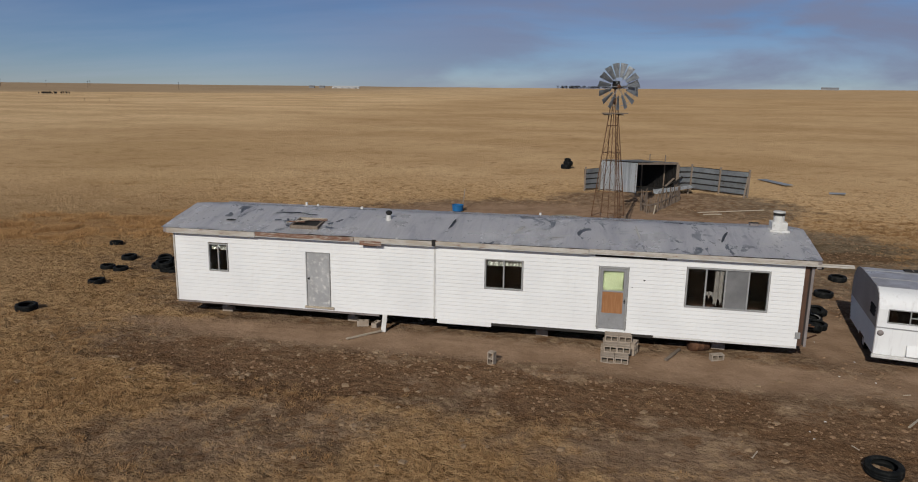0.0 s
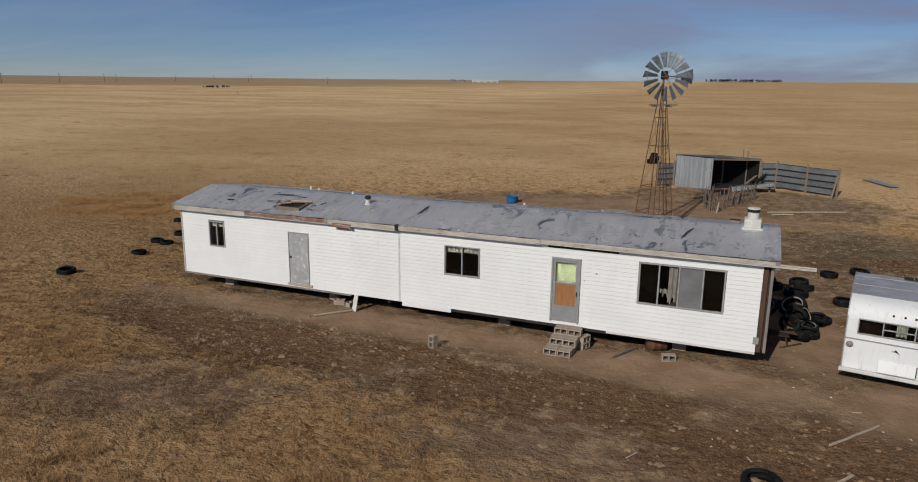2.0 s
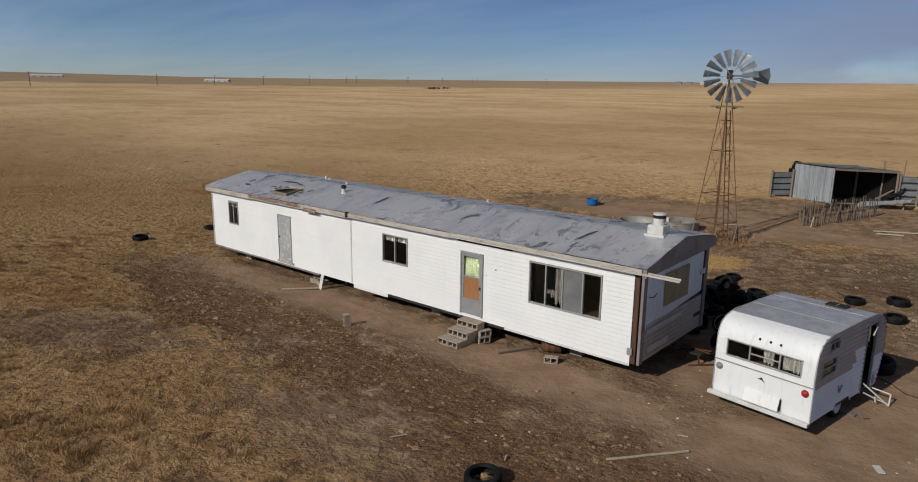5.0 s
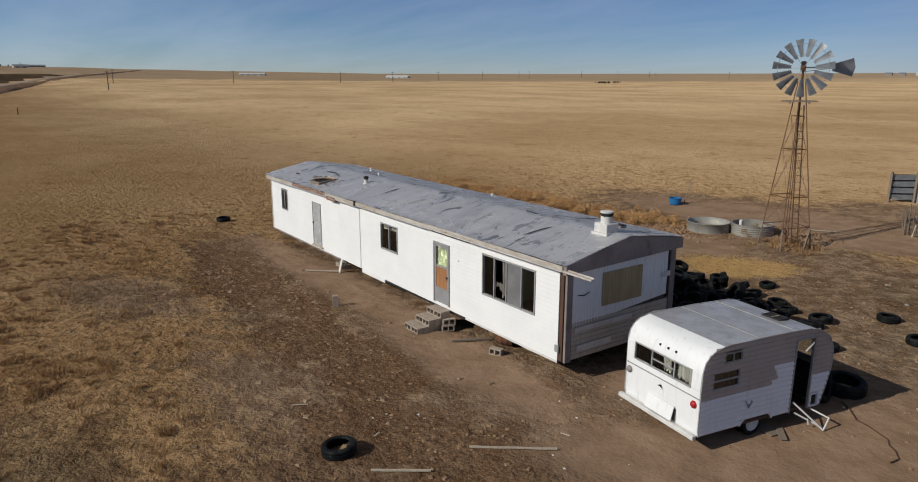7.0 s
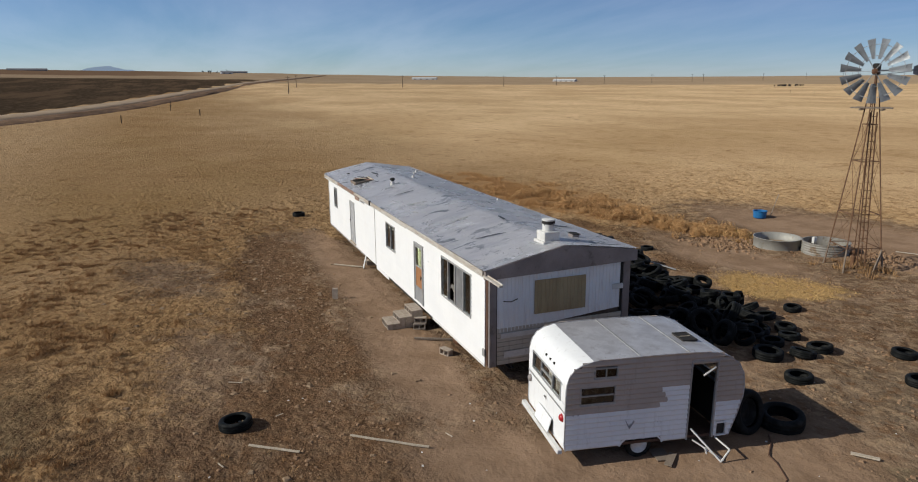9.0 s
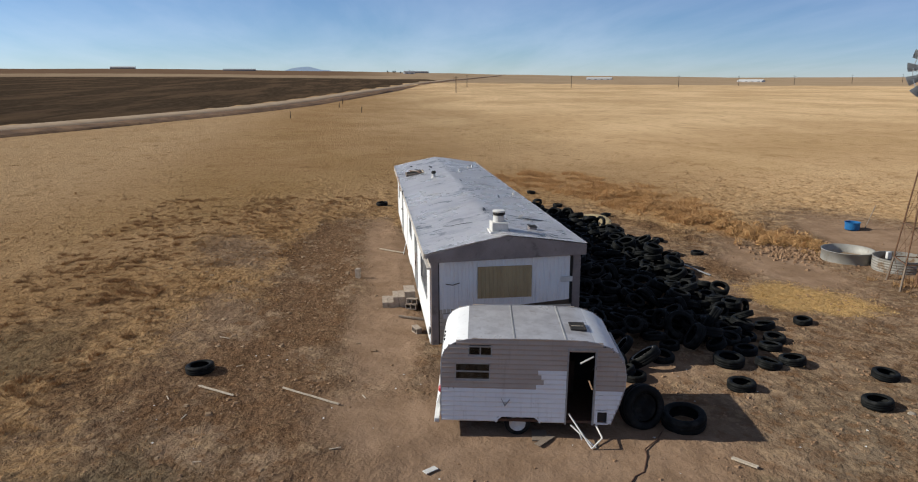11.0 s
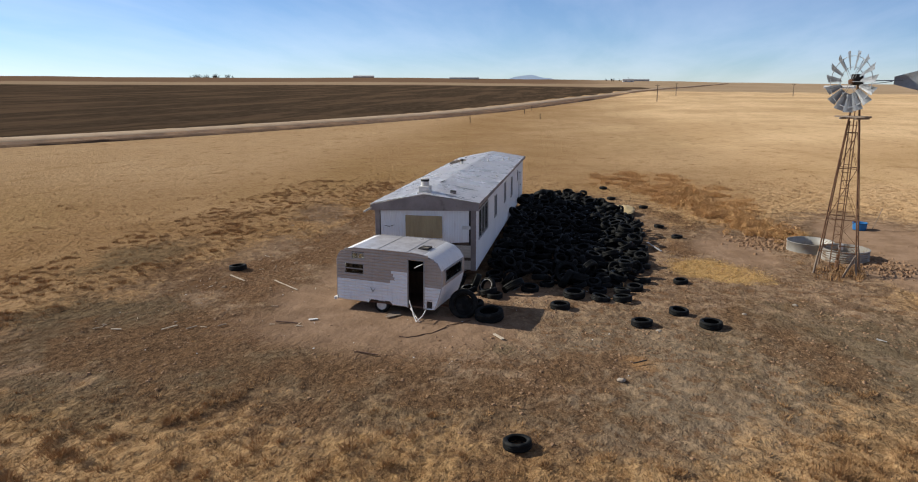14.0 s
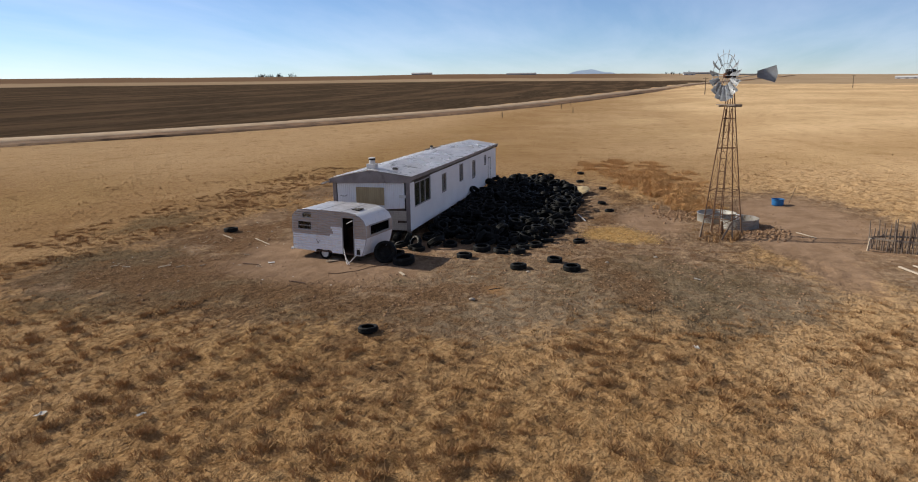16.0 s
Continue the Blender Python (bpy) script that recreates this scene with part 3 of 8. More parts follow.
def zones(X, Y):
    """Where bare soil, trodden earth, rusty weeds, straw and ploughland lie."""
    d = np.maximum.reduce([blob(X, Y, -5, 18.0, 11, 2.6, -2), blob(X, Y, 5, 16.6, 7, 3.6, 8) * 0.85, blob(X, Y, 9.3, 24.3, 9.2, 12.0, 0), blob(X, Y, 13.5, 31.5, 6.0, 5.0, -30) * 0.95, blob(X, Y, 9.5, 37.5, 6.5, 4.0, -20) * 0.85, blob(X, Y, -4.5, 22.6, 11, 2.4), blob(X, Y, 3, 13, 8, 3.2, -6) * 0.28, blob(X, Y, -8.4, 13.2, 4.4, 2.2, 25) * 0.62, blob(X, Y, 11.5, 40.6, 5.0, 3.6, -25) * 0.85, blob(X, Y, -5, 29, 15, 6),
                           blob(X, Y, -1, 38.0, 9, 4.6), blob(X, Y, -4, 46.0, 11, 4.4, 6), blob(X, Y, 5, 51, 8, 5.5), blob(X, Y, 8, 34, 6, 3.5) * 0.8, blob(X, Y, 15, 16, 4.5, 6) * 0.8])
    bare = np.maximum.reduce([blob(X, Y, -6, 19.9, 10.5, 1.05, 0.0), blob(X, Y, 3, 19.5, 5, 1.2, -2), blob(X, Y, 9.9, 19.9, 2.8, 1.6, 45), blob(X, Y, 11.9, 22.8, 2.6, 5.0, 4) * 0.85,
                              blob(X, Y, 7.2, 24.5, 1.3, 4, 0), blob(X, Y, 2, 44, 6, 1.8, 20), blob(X, Y, 7, 45, 5, 1.5, 5) * 0.8, blob(X, Y, -7, 44.2, 5, 1.6), blob(X, Y, -4.2, 46.0, 8.5, 2.8, 8), blob(X, Y, -3.2, 37.2, 3.4, 1.9, 10), blob(X, Y, -4, 37.2, 5, 1.2) * 0.7, blob(X, Y, 1.5, 13.6, 5.5, 1.5, -3) * 0.42])
    o = np.maximum.reduce([blob(X, Y, -23, 37.6, 8, 3.4, 8), blob(X, Y, -13.6, 38.4, 5.0, 1.4, 12), blob(X, Y, -9, 40.2, 2.8, 1.1, 25), blob(X, Y, -31, 34, 6, 4.5, 0) * 0.8, blob(X, Y, 13.6, 31.5, 0.75, 0.55, 40) * 0.7])
    s = np.maximum.reduce([blob(X, Y, 1.2, 35.6, 2.4, 1.7, 35), blob(X, Y, -7, 41, 2.2, 1, -20) * 0.8])
    rx, ry = np.array([p[0] for p in ROAD][::-1]), np.array([p[1] for p in ROAD][::-1])
    below = np.interp(X, rx, ry) - Y
    f = np.clip((below - 5) / 4, 0, 1) * np.clip((900 - np.hypot(X, Y)) / 200, 0, 1) * (X < 60)
    far = np.hypot(X, Y - 25) > 60
    o = np.maximum(o, 1.2 * np.clip(1.3 - np.abs(below + 10) / 3.5, 0, 1) * far)
    return d, bare, o, s, f


def olive_zone(X, Y):
    """Greyish patches where the sod has died off."""
    return np.maximum.reduce([blob(X, Y, 13.2, 13.2, 2.6, 3.2), blob(X, Y, 16.3, 19.3, 2.0, 4.6, 20), blob(X, Y, 4, 8.6, 3.5, 2.2) * 0.75, blob(X, Y, 18.4, 17.4, 2.4, 4.6, 12) * 0.7, blob(X, Y, 15.1, 29.3, 0.8, 0.6) * 0.9, blob(X, Y, 13.2, 27.1, 0.8, 0.45, 60), blob(X, Y, 12.6, 24.8, 0.5, 0.5), blob(X, Y, 9.5, 35.5, 3.4, 1.6, -25) * 0.7, blob(X, Y, 12.0, 38.6, 5.5, 4.2, -15) * 0.66, blob(X, Y, 17.0, 24, 2.0, 7.0, 0) * 0.7, blob(X, Y, 15.2, 14.6, 2.2, 3.4, 0)])


def close_by(X, Y):
    """1 on the plot, falling to 0 out on the plain."""
    return np.clip((39 - np.abs(X - 3)) / 14, 0, 1) * np.clip((29 - np.abs(Y - 34)) / 10, 0, 1)


def tussocks(X, Y):
    return np.array([noise.fractal(Vector((x * 2.3, y * 2.3, 9.0)), 0.75, 2.1, 3) for x, y in zip(X.flat, Y.flat)]).reshape(X.shape)


def dark_zone(X, Y):
    """Dark worn-out sod in a broken band before the front wall, and other dark patches."""
    rx, ry = np.array([p[0] for p in ROAD][::-1]), np.array([p[1] for p in ROAD][::-1])
    ditch = np.clip(1.2 - np.abs(np.interp(X, rx, ry) - Y + 6.5) / 2.2, 0, 1) * (np.hypot(X, Y - 25) > 60)
    return np.maximum.reduce([blob(X, Y, -11.3, 17.2, 2.2, 1.3, 15) * 0.9, blob(X, Y, -7.6, 16.6, 2.4, 1.9, -10), blob(X, Y, -4.2, 17.7, 1.7, 1.1, 0), blob(X, Y, -0.8, 16.4, 2.3, 1.6, 12), blob(X, Y, 2.6, 17.2, 2.2, 1.5, -15), blob(X, Y, 5.4, 15.4, 2.4, 1.9, 25) * 0.95, blob(X, Y, 8.2, 16.6, 2.2, 1.8, 20) * 0.95, blob(X, Y, 14.8, 29.5, 3.6, 1.6, -40) * 0.8, blob(X, Y, 15.5, 22.5, 1.3, 4, 10) * 0.8,
                              # the blob at (-0.2, 43.6) also paints the shadow on the mill rubble
                              blob(X, Y, 5.9, 20.5, 0.45, 0.25, 0), blob(X, Y, -0.2, 43.6, 1.9, 0.8, 10), blob(X, Y, -13, 34.8, 4.5, 1.0, 20) * 0.8, blob(X, Y, -6, 39.3, 1.5, 0.8, 30) * 0.8, blob(X, Y, -3.4, 34.9, 2.2, 1.1, 10), blob(X, Y, 10.2, 20.6, 0.28, 0.2, 0), blob(X, Y, 8.5, 14.6, 0.8, 0.5, 30), blob(X, Y, 11, 36, 5, 1.6, 20) * 0.7, blob(X, Y, 13.4, 17.5, 2.6, 3.6, 10) * 0.85, blob(X, Y, 14.5, 20, 3.5, 8, 0) * 0.68, blob(X, Y, 18.0, 21, 2.0, 5.0, 10) * 0.55, blob(X, Y, 13.7, 31.4, 0.35, 0.18, 40), blob(X, Y, 2, 9.5, 5, 2.2, 30) * 0.42, blob(X, Y, 6.5, 12.6, 3.0, 2.2, 50) * 0.6, blob(X, Y, -12.5, 17.5, 2.5, 1.4, 20) * 0.75, blob(X, Y, 20.5, 29, 4, 4) * 0.5, blob(X, Y, 15.2, 16.5, 2.4, 5.0, 0) * 0.85, blob(X, Y, 16.6, 26.5, 1.6, 4.0, 0) * 0.7, 1.5 * ditch])


def relief(X, Y, d, bare, tus):
    """Small lumps: low on trodden earth, tussocky under the grass."""
    low = np.array([noise.fractal(Vector((x * 0.9, y * 0.9, 3.0)), 0.9, 2.1, 4) for x, y in zip(X.flat, Y.flat)]).reshape(X.shape)
    return (low * (0.06 - 0.035 * bare) + tus * 0.09 * np.clip(1.1 - d, 0.25, 1)) * close_by(X, Y)


def make_ground():
    xs, ys = graded(-34, 40, 0.16, 4900, 1.15), graded(6, 60, 0.16, 4900, 1.15)
    X, Y = np.meshgrid(xs, ys)
    Z = land(X, Y)
    swell = np.array([noise.noise(Vector((x * 0.012, y * 0.012, 7.0))) for x, y in zip(X.flat, Y.flat)]).reshape(X.shape)
    far = np.clip((np.hypot(X, Y - 25) - 350) / 400, 0, 1)
    d, bare, o, s, f = zones(X, Y)
    tus = tussocks(X, Y)
    Z = Z + relief(X, Y, d, bare, tus) + swell * far * 0.9
    nx, ny = len(xs), len(ys)
    idx = np.arange(nx * ny).reshape(ny, nx)
    faces = np.stack([idx[:-1, :-1], idx[:-1, 1:], idx[1:, 1:], idx[1:, :-1]], -1).reshape(-1, 4)
    ob = from_lists("ground", np.stack([X, Y, Z], -1).reshape(-1, 3).tolist(), faces.tolist(), M_ground, smooth=True)
    for name, v in (("dark", dark_zone(X, Y)), ("tussock", tus * close_by(X, Y)), ("olive", olive_zone(X, Y)), ("dirt", d), ("bare", bare), ("orange", o), ("straw", s), ("field", f)):
        a = ob.data.attributes.new(name, "FLOAT", "POINT")
        a.data.foreach_set("value", v.astype(np.float32).ravel())
    return tagged(ob, "dry tan prairie with bare brown soil round the dwellings", "ground", kind="structure")


ground = make_ground()


def far_ground(x, y):
    return gz(x, y) + 0.9 * noise.noise(Vector((x * 0.012, y * 0.012, 7.0))) * min(1, max(0, (math.hypot(x, y - 25) - 350) / 400))


def make_road():
    pts = []
    for (x0, y0), (x1, y1) in zip(ROAD, ROAD[1:]):
        n = max(2, int(math.hypot(x1 - x0, y1 - y0) / 8))
        pts += [(x0 + (x1 - x0) * k / n, y0 + (y1 - y0) * k / n) for k in range(n)]
    xs, ys = np.array([p[0] for p in pts]), np.array([p[1] for p in pts])
    for _ in range(6):
        xs[1:-1], ys[1:-1] = (xs[:-2] + xs[1:-1] * 2 + xs[2:]) / 4, (ys[:-2] + ys[1:-1] * 2 + ys[2:]) / 4
    tx, ty = np.gradient(xs), np.gradient(ys)
    k = np.hypot(tx, ty)
    nxv, nyv = -ty / k, tx / k
    prof = ((-4.6, -0.6), (-3.7, 0.1), (-2.0, 0.3), (0.4, 0.4), (2.6, 0.34), (4.0, 0.12), (5.0, -0.6))
    verts, faces = [], []
    for i in range(len(xs)):
        z0 = far_ground(xs[i], ys[i])
        for o, h in prof:
            verts.append((xs[i] + nxv[i] * o, ys[i] + nyv[i] * o, z0 + h + 0.05))
    m = len(prof)
    for i in range(len(xs) - 1):
        for j in range(m - 1):
            faces.append((i * m + j, i * m + j + 1, (i + 1) * m + j + 1, (i + 1) * m + j))
    verge, vf = [], []
    steps = ((-3.9, -0.2), (-5.0, 0.08), (-6.4, 0.02), (-8.0, 0.40), (-9.6, 0.46), (-11.2, 0.16), (-12.6, 0.24), (-14.0, -0.5))
    for i in range(len(xs)):
        z0 = far_ground(xs[i], ys[i])
        for q, (o, h) in enumerate(steps):
            wob = 1.1 * noise.noise(Vector((i * 0.31, q * 0.8, 3.0)))
            verge.append((xs[i] + nxv[i] * (o + wob), ys[i] + nyv[i] * (o + wob), z0 + h + 0.25 * noise.noise(Vector((i * 0.7, q, 8.0)))))
    m = len(steps)
    for i in range(len(xs) - 1):
        for j in range(m - 1):
            vf.append((i * m + j, (i + 1) * m + j, (i + 1) * m + j + 1, i * m + j + 1))
    tagged(from_lists("road_verge", verge, vf, M_verge, smooth=True), "dark broken earth bank along the gravel road", "verge", kind="structure")
    return tagged(from_lists("road", verts, faces, M_road, smooth=True), "pale unpaved gravel road crossing the prairie", "road", kind="structure")


make_road()

# ---- mobile home ----
FX, FY, BZ, TZ = -14.85, 20.85, 0.5, 3.02        # west end, front face, underside and top of the long walls
EX, RY = 5.93, 25.18                             # east end, rear face
home = thing("mobile_home", pose(-4.5, 23, -0.1), "long derelict white mobile home with a patched grey roof", "mobile home")

FRONT_CUTS = dict(w1=(-13.56, -12.83, 1.63, 2.61), d1=(-9.97, -9.11, 0.62, 2.52), w2=(-3.85, -2.62, 1.65, 2.65), d2=(-0.25, 0.65, 0.6, 2.64), w3=(2.36, 4.75, 1.49, 2.76))
REAR_CUTS = dict(r1=(2.4, 5.2, 1.65, 2.95), r2=(-0.8, 0.1, 1.68, 2.78), r3=(-4.8, -3.9, 1.75, 2.9), r4=(-8.2, -7.3, 1.6, 2.72), r5=(-11.6, -11.0, 2.1, 2.7), rd=(-13.1, -12.25, 0.62, 2.45))


def long_wall(name, y, out, cuts, x0, x1, label):
    """A stud wall with openings, clad in lapped boards on the side that out points to."""
    bm = bmesh.new()
    levels = sorted({BZ, TZ} | {z for c in cuts.values() for z in c[2:]})
    for z0, z1 in zip(levels, levels[1:]):
        for a, b in spans(x0, x1, [(c[0], c[1]) for c in cuts.values() if c[2] < z1 - 1e-4 and c[3] > z0 + 1e-4]):
            ys = sorted((y - out * 0.02, y - out * 0.10))
            box(bm, a, b, ys[0], ys[1], z0, z1)
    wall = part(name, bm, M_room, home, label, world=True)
    course = 0.126
    k = 0
    while BZ + k * course < TZ - 0.02:
        z0 = BZ + k * course
        z1 = min(z0 + course, TZ)
        for a, b in spans(x0, x1, [(c[0] - 0.012, c[1] + 0.012) for c in cuts.values() if c[2] < z1 - 0.03 and c[3] > z0 + 0.03]):
            for s, e in ((a, min(b, -5.51)), (max(a, -5.49), b)):
                if e - s < 0.03:
                    continue
                bm = bmesh.new()
                lip, top, back = y + out * 0.008, y - out * 0.006, y - out * 0.02
                sag = random.uniform(-0.002, 0.002)
                A = [(s, back, z0), (s, lip, z0 + sag), (s, lip, z0 + 0.012 + sag), (s, top, z1), (s, back, z1)]
                va = [bm.verts.new(p) for p in A]
                vb = [bm.verts.new((e, p[1], p[2])) for p in A]
                for i in range(5):
                    bm.faces.new((va[i], va[(i + 1) % 5], vb[(i + 1) % 5], vb[i]))
                bm.faces.new(va)
                bm.faces.new(vb[::-1])
                part("siding_board", bm, M_white, wall, world=True)
        k += 1
    return wall


front_wall = long_wall("front_wall", FY, -1, FRONT_CUTS, FX, 5.68, "white lapped siding")
rear_wall = long_wall("rear_wall", RY, 1, REAR_CUTS, -15.02, EX, "white lapped siding")


def window(parent_ob, x0, x1, z0, z1, y, out, lights, filled=()):
    """A sliding aluminium window; filled: which lights are covered, with what."""
    f = 0.045
    bm = bmesh.new()
    ya, yb = sorted((y + out * 0.022, y - out * 0.07))
    for a, b, c, d in ((x0, x1, z1 - f, z1), (x0, x1, z0, z0 + f), (x0, x0 + f, z0 + f, z1 - f), (x1 - f, x1, z0 + f, z1 - f)):
        box(bm, a, b, ya, yb, c, d, 0.006)
    win = part("window", bm, M_alu, parent_ob, "dull aluminium sliding window", world=True)
    edges = [x0 + f + (x1 - x0 - 2 * f) * q for q in lights]
    for i, (a, b) in enumerate(zip(edges, edges[1:])):
        if i:
            part("mullion", boxed(a - 0.022, a + 0.022, *sorted((y + out * 0.012, y - out * 0.06)), z0 + f, z1 - f, 0.004), M_alu, win, world=True)
        what = dict(filled).get(i)
        yy = sorted((y - out * 0.02 - out * 0.01 * (i % 2), y - out * 0.026 - out * 0.01 * (i % 2)))
        if what == "screen":
            part("fly_screen", boxed(a + 0.022, b - 0.022, *yy, z0 + f, z1 - f), M_screen, win, "grey torn fly screen", world=True)
        elif what != "gone":
            pane = part("pane", boxed(a + 0.022, b - 0.022, *yy, z0 + f, z1 - f), M_glass, win, world=True)
            pane.visible_shadow = False
    return win


def drape(x0, x1, z0, z1, y, waves=5, depth=0.03, seed=0, ragged=0.0):
    bm = bmesh.new()
    rnd = random.Random(seed)
    nx, nz = waves * 6, 8
    low = [rnd.uniform(0, ragged) for _ in range(nx + 1)]
    g = [[bm.verts.new((x0 + (x1 - x0) * i / nx, y + depth * math.sin(i / nx * waves * 2 * math.pi + j * 0.15), z1 + (z0 + low[i] - z1) * j / nz)) for i in range(nx + 1)] for j in range(nz + 1)]
    for j in range(nz):
        for i in range(nx):
            bm.faces.new((g[j][i], g[j][i + 1], g[j + 1][i + 1], g[j + 1][i]))
    bmesh.ops.solidify(bm, geom=bm.faces[:], thickness=0.006)
    return bm


C = FRONT_CUTS
w1 = window(front_wall, *C["w1"], FY, -1, (0, 0.5, 1))
w2 = window(front_wall, *C["w2"], FY, -1, (0, 0.5, 1))
w3 = window(front_wall, *C["w3"], FY, -1, (0, 0.23, 0.475, 0.76, 1), {2: "screen", 1: "gone"})
part("blind", drape(-13.5, -12.89, 2.38, 2.56, FY + 0.1, 3, 0.012, 1), M_cloth, w1, "short pale blind", world=True)
part("blind", drape(-3.79, -3.25, 2.4, 2.6, FY + 0.1, 4, 0.012, 2), M_cloth, w2, "short pale blind", world=True)
part("blind", drape(-3.2, -2.68, 2.42, 2.6, FY + 0.1, 4, 0.012, 3), M_cloth, w2, "short pale blind", world=True)
part("curtain", drape(3.2, 3.46, 1.56, 2.66, FY + 0.09, 2, 0.04, 4, 0.25), M_cloth, w3, "torn white curtain", world=True)
bm = drape(2.92, 3.34, 1.72, 2.0, FY + 0.1, 3, 0.05, 5, 0.2)
part("rag", bm, M_cloth, w3, "crumpled white cloth on the sill", world=True)
REAR = REAR_CUTS
window(rear_wall, *REAR["r1"], RY, 1, (0, 0.33, 0.66, 1))
for key in ("r2", "r3", "r4", "r5"):
    window(rear_wall, *REAR[key], RY, 1, (0, 0.5, 1))


def slab_door(parent_ob, x0, x1, z0, z1, y, out, material, label):
    bm = bmesh.new()
    ya, yb = sorted((y + out * 0.03, y - out * 0.07))
    f = 0.035
    for a, b, c, d in ((x0, x1, z1 - f, z1), (x0, x0 + f, z0, z1 - f), (x1 - f, x1, z0, z1 - f)):
        box(bm, a, b, ya, yb, c, d, 0.005)
    fr = part("door", bm, M_alu, parent_ob, label, world=True)
    part("door_leaf", boxed(x0 + f, x1 - f, *sorted((y + out * 0.008, y - out * 0.035)), z0 + 0.01, z1 - f, 0.006), material, fr, world=True)
    part("sill", boxed(x0 - 0.06, x1 + 0.12, *sorted((y + out * 0.07, y - out * 0.05)), z0 - 0.06, z0, 0.006), M_palewood, fr, world=True)
    bm = bmesh.new()
    rod(bm, (x0 + 0.1, y + out * 0.008, z0 + 0.98), (x0 + 0.1, y + out * 0.07, z0 + 0.98), 0.03, sides=10)
    part("door_handle", bm, M_black, fr, "dark door knob", world=True)
    return fr


slab_door(front_wall, *C["d1"], FY, -1, M_greydoor, "closed grey door with scuffed paint and aluminium frame")
slab_door(rear_wall, *REAR["rd"], RY, 1, M_white, "closed white rear door")

# the glazed storm door, with plywood in its lower light
x0, x1, z0, z1 = C["d2"]
bm = bmesh.new()
box(bm, x0, x1, FY - 0.05, FY + 0.05, z1 - 0.06, z1, 0.005)
box(bm, x0, x0 + 0.05, FY - 0.05, FY + 0.05, z0, z1 - 0.06, 0.005)
box(bm, x1 - 0.05, x1, FY - 0.05, FY + 0.05, z0, z1 - 0.06, 0.005)
storm = part("storm_door", bm, M_alu, front_wall, "grey storm door with a glazed top and plywood below", world=True)
bm = bmesh.new()
ya, yb = FY - 0.03, FY + 0.012
box(bm, x0 + 0.05, x0 + 0.135, ya, yb, z0 + 0.02, z1 - 0.06, 0.004)
box(bm, x1 - 0.135, x1 - 0.05, ya, yb, z0 + 0.02, z1 - 0.06, 0.004)
box(bm, x0 + 0.135, x1 - 0.135, ya, yb, z1 - 0.15, z1 - 0.06, 0.004)
box(bm, x0 + 0.135, x1 - 0.135, ya, yb, 1.82, 1.87, 0.004)
box(bm, x0 + 0.135, x1 - 0.135, ya, yb, z0 + 0.02, 1.13, 0.004)
part("leaf", bm, M_steelgrey, storm, world=True)
part("plywood_panel", boxed(x0 + 0.135, x1 - 0.135, FY - 0.012, FY, 1.13, 1.82), M_ply, storm, "orange-brown plywood", world=True)
pane = part("pane", boxed(x0 + 0.135, x1 - 0.135, FY - 0.012, FY - 0.007, 1.87, z1 - 0.15), M_glass, storm, world=True)
pane.visible_shadow = False
part("inner_door", boxed(x0 + 0.1, x1 - 0.15, FY + 0.06, FY + 0.08, 1.13, z1 - 0.04), M_green, storm, "pale green inner door", world=True)
bm = bmesh.new()
rod(bm, (x1 - 0.09, ya, 1.55), (x1 - 0.09, ya - 0.05, 1.55), 0.02)
rod(bm, (x1 - 0.09, ya - 0.05, 1.48), (x1 - 0.09, ya - 0.05, 1.62), 0.012)
part("door_handle", bm, M_black, storm, world=True)

# the west wall, the floor and two partitions close the inside
part("west_wall", boxed(FX, FX + 0.08, FY + 0.1, RY - 0.1, BZ, TZ), M_white, home, "white end wall", world=True)
part("floor_deck", boxed(FX + 0.08, EX - 0.1, FY + 0.1, RY - 0.1, BZ, BZ + 0.12), M_brownwood, home, "bare floor deck", world=True)
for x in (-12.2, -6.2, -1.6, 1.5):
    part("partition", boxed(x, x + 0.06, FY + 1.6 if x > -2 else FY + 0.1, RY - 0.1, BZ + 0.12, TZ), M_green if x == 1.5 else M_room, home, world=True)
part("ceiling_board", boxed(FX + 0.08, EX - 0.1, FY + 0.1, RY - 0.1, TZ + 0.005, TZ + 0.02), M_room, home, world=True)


def roof_z(x, y):
    """The roof's height: a shallow gable that leans a little to the front."""
    front, ridge, rear = 3.13 + 0.004 * (x + 15), 3.62 + 0.004 * (x + 15), 3.28 + 0.005 * (x + 15)
    t = (y - 20.68) / (23.0 - 20.68) if y < 23 else (25.32 - y) / (25.32 - 23.0)
    lo = front if y < 23 else rear
    return lo + (ridge - lo) * (math.sin(max(0, min(1, t)) * math.pi / 2) * 0.12 + max(0, min(1, t)) * 0.88)


bm = bmesh.new()
nx, ny = 150, 26
rows = []
for j in range(ny + 1):
    y = 20.66 + (25.34 - 20.66) * j / ny
    r = []
    for i in range(nx + 1):
        x = -15.2 + 21.28 * i / nx
        fold = 0.014 * noise.noise(Vector((x * 1.7, y * 0.5, 1.0))) + 0.012 * abs(noise.noise(Vector((x * 3.1, y * 0.9, 4.0))))
        seam = 0.012 * max(0, 1 - abs(((x + 15.2) % 1.22) - 0.61) / 0.14)
        r.append(bm.verts.new((x, y, roof_z(x, y) + fold + seam)))
    rows.append(r)
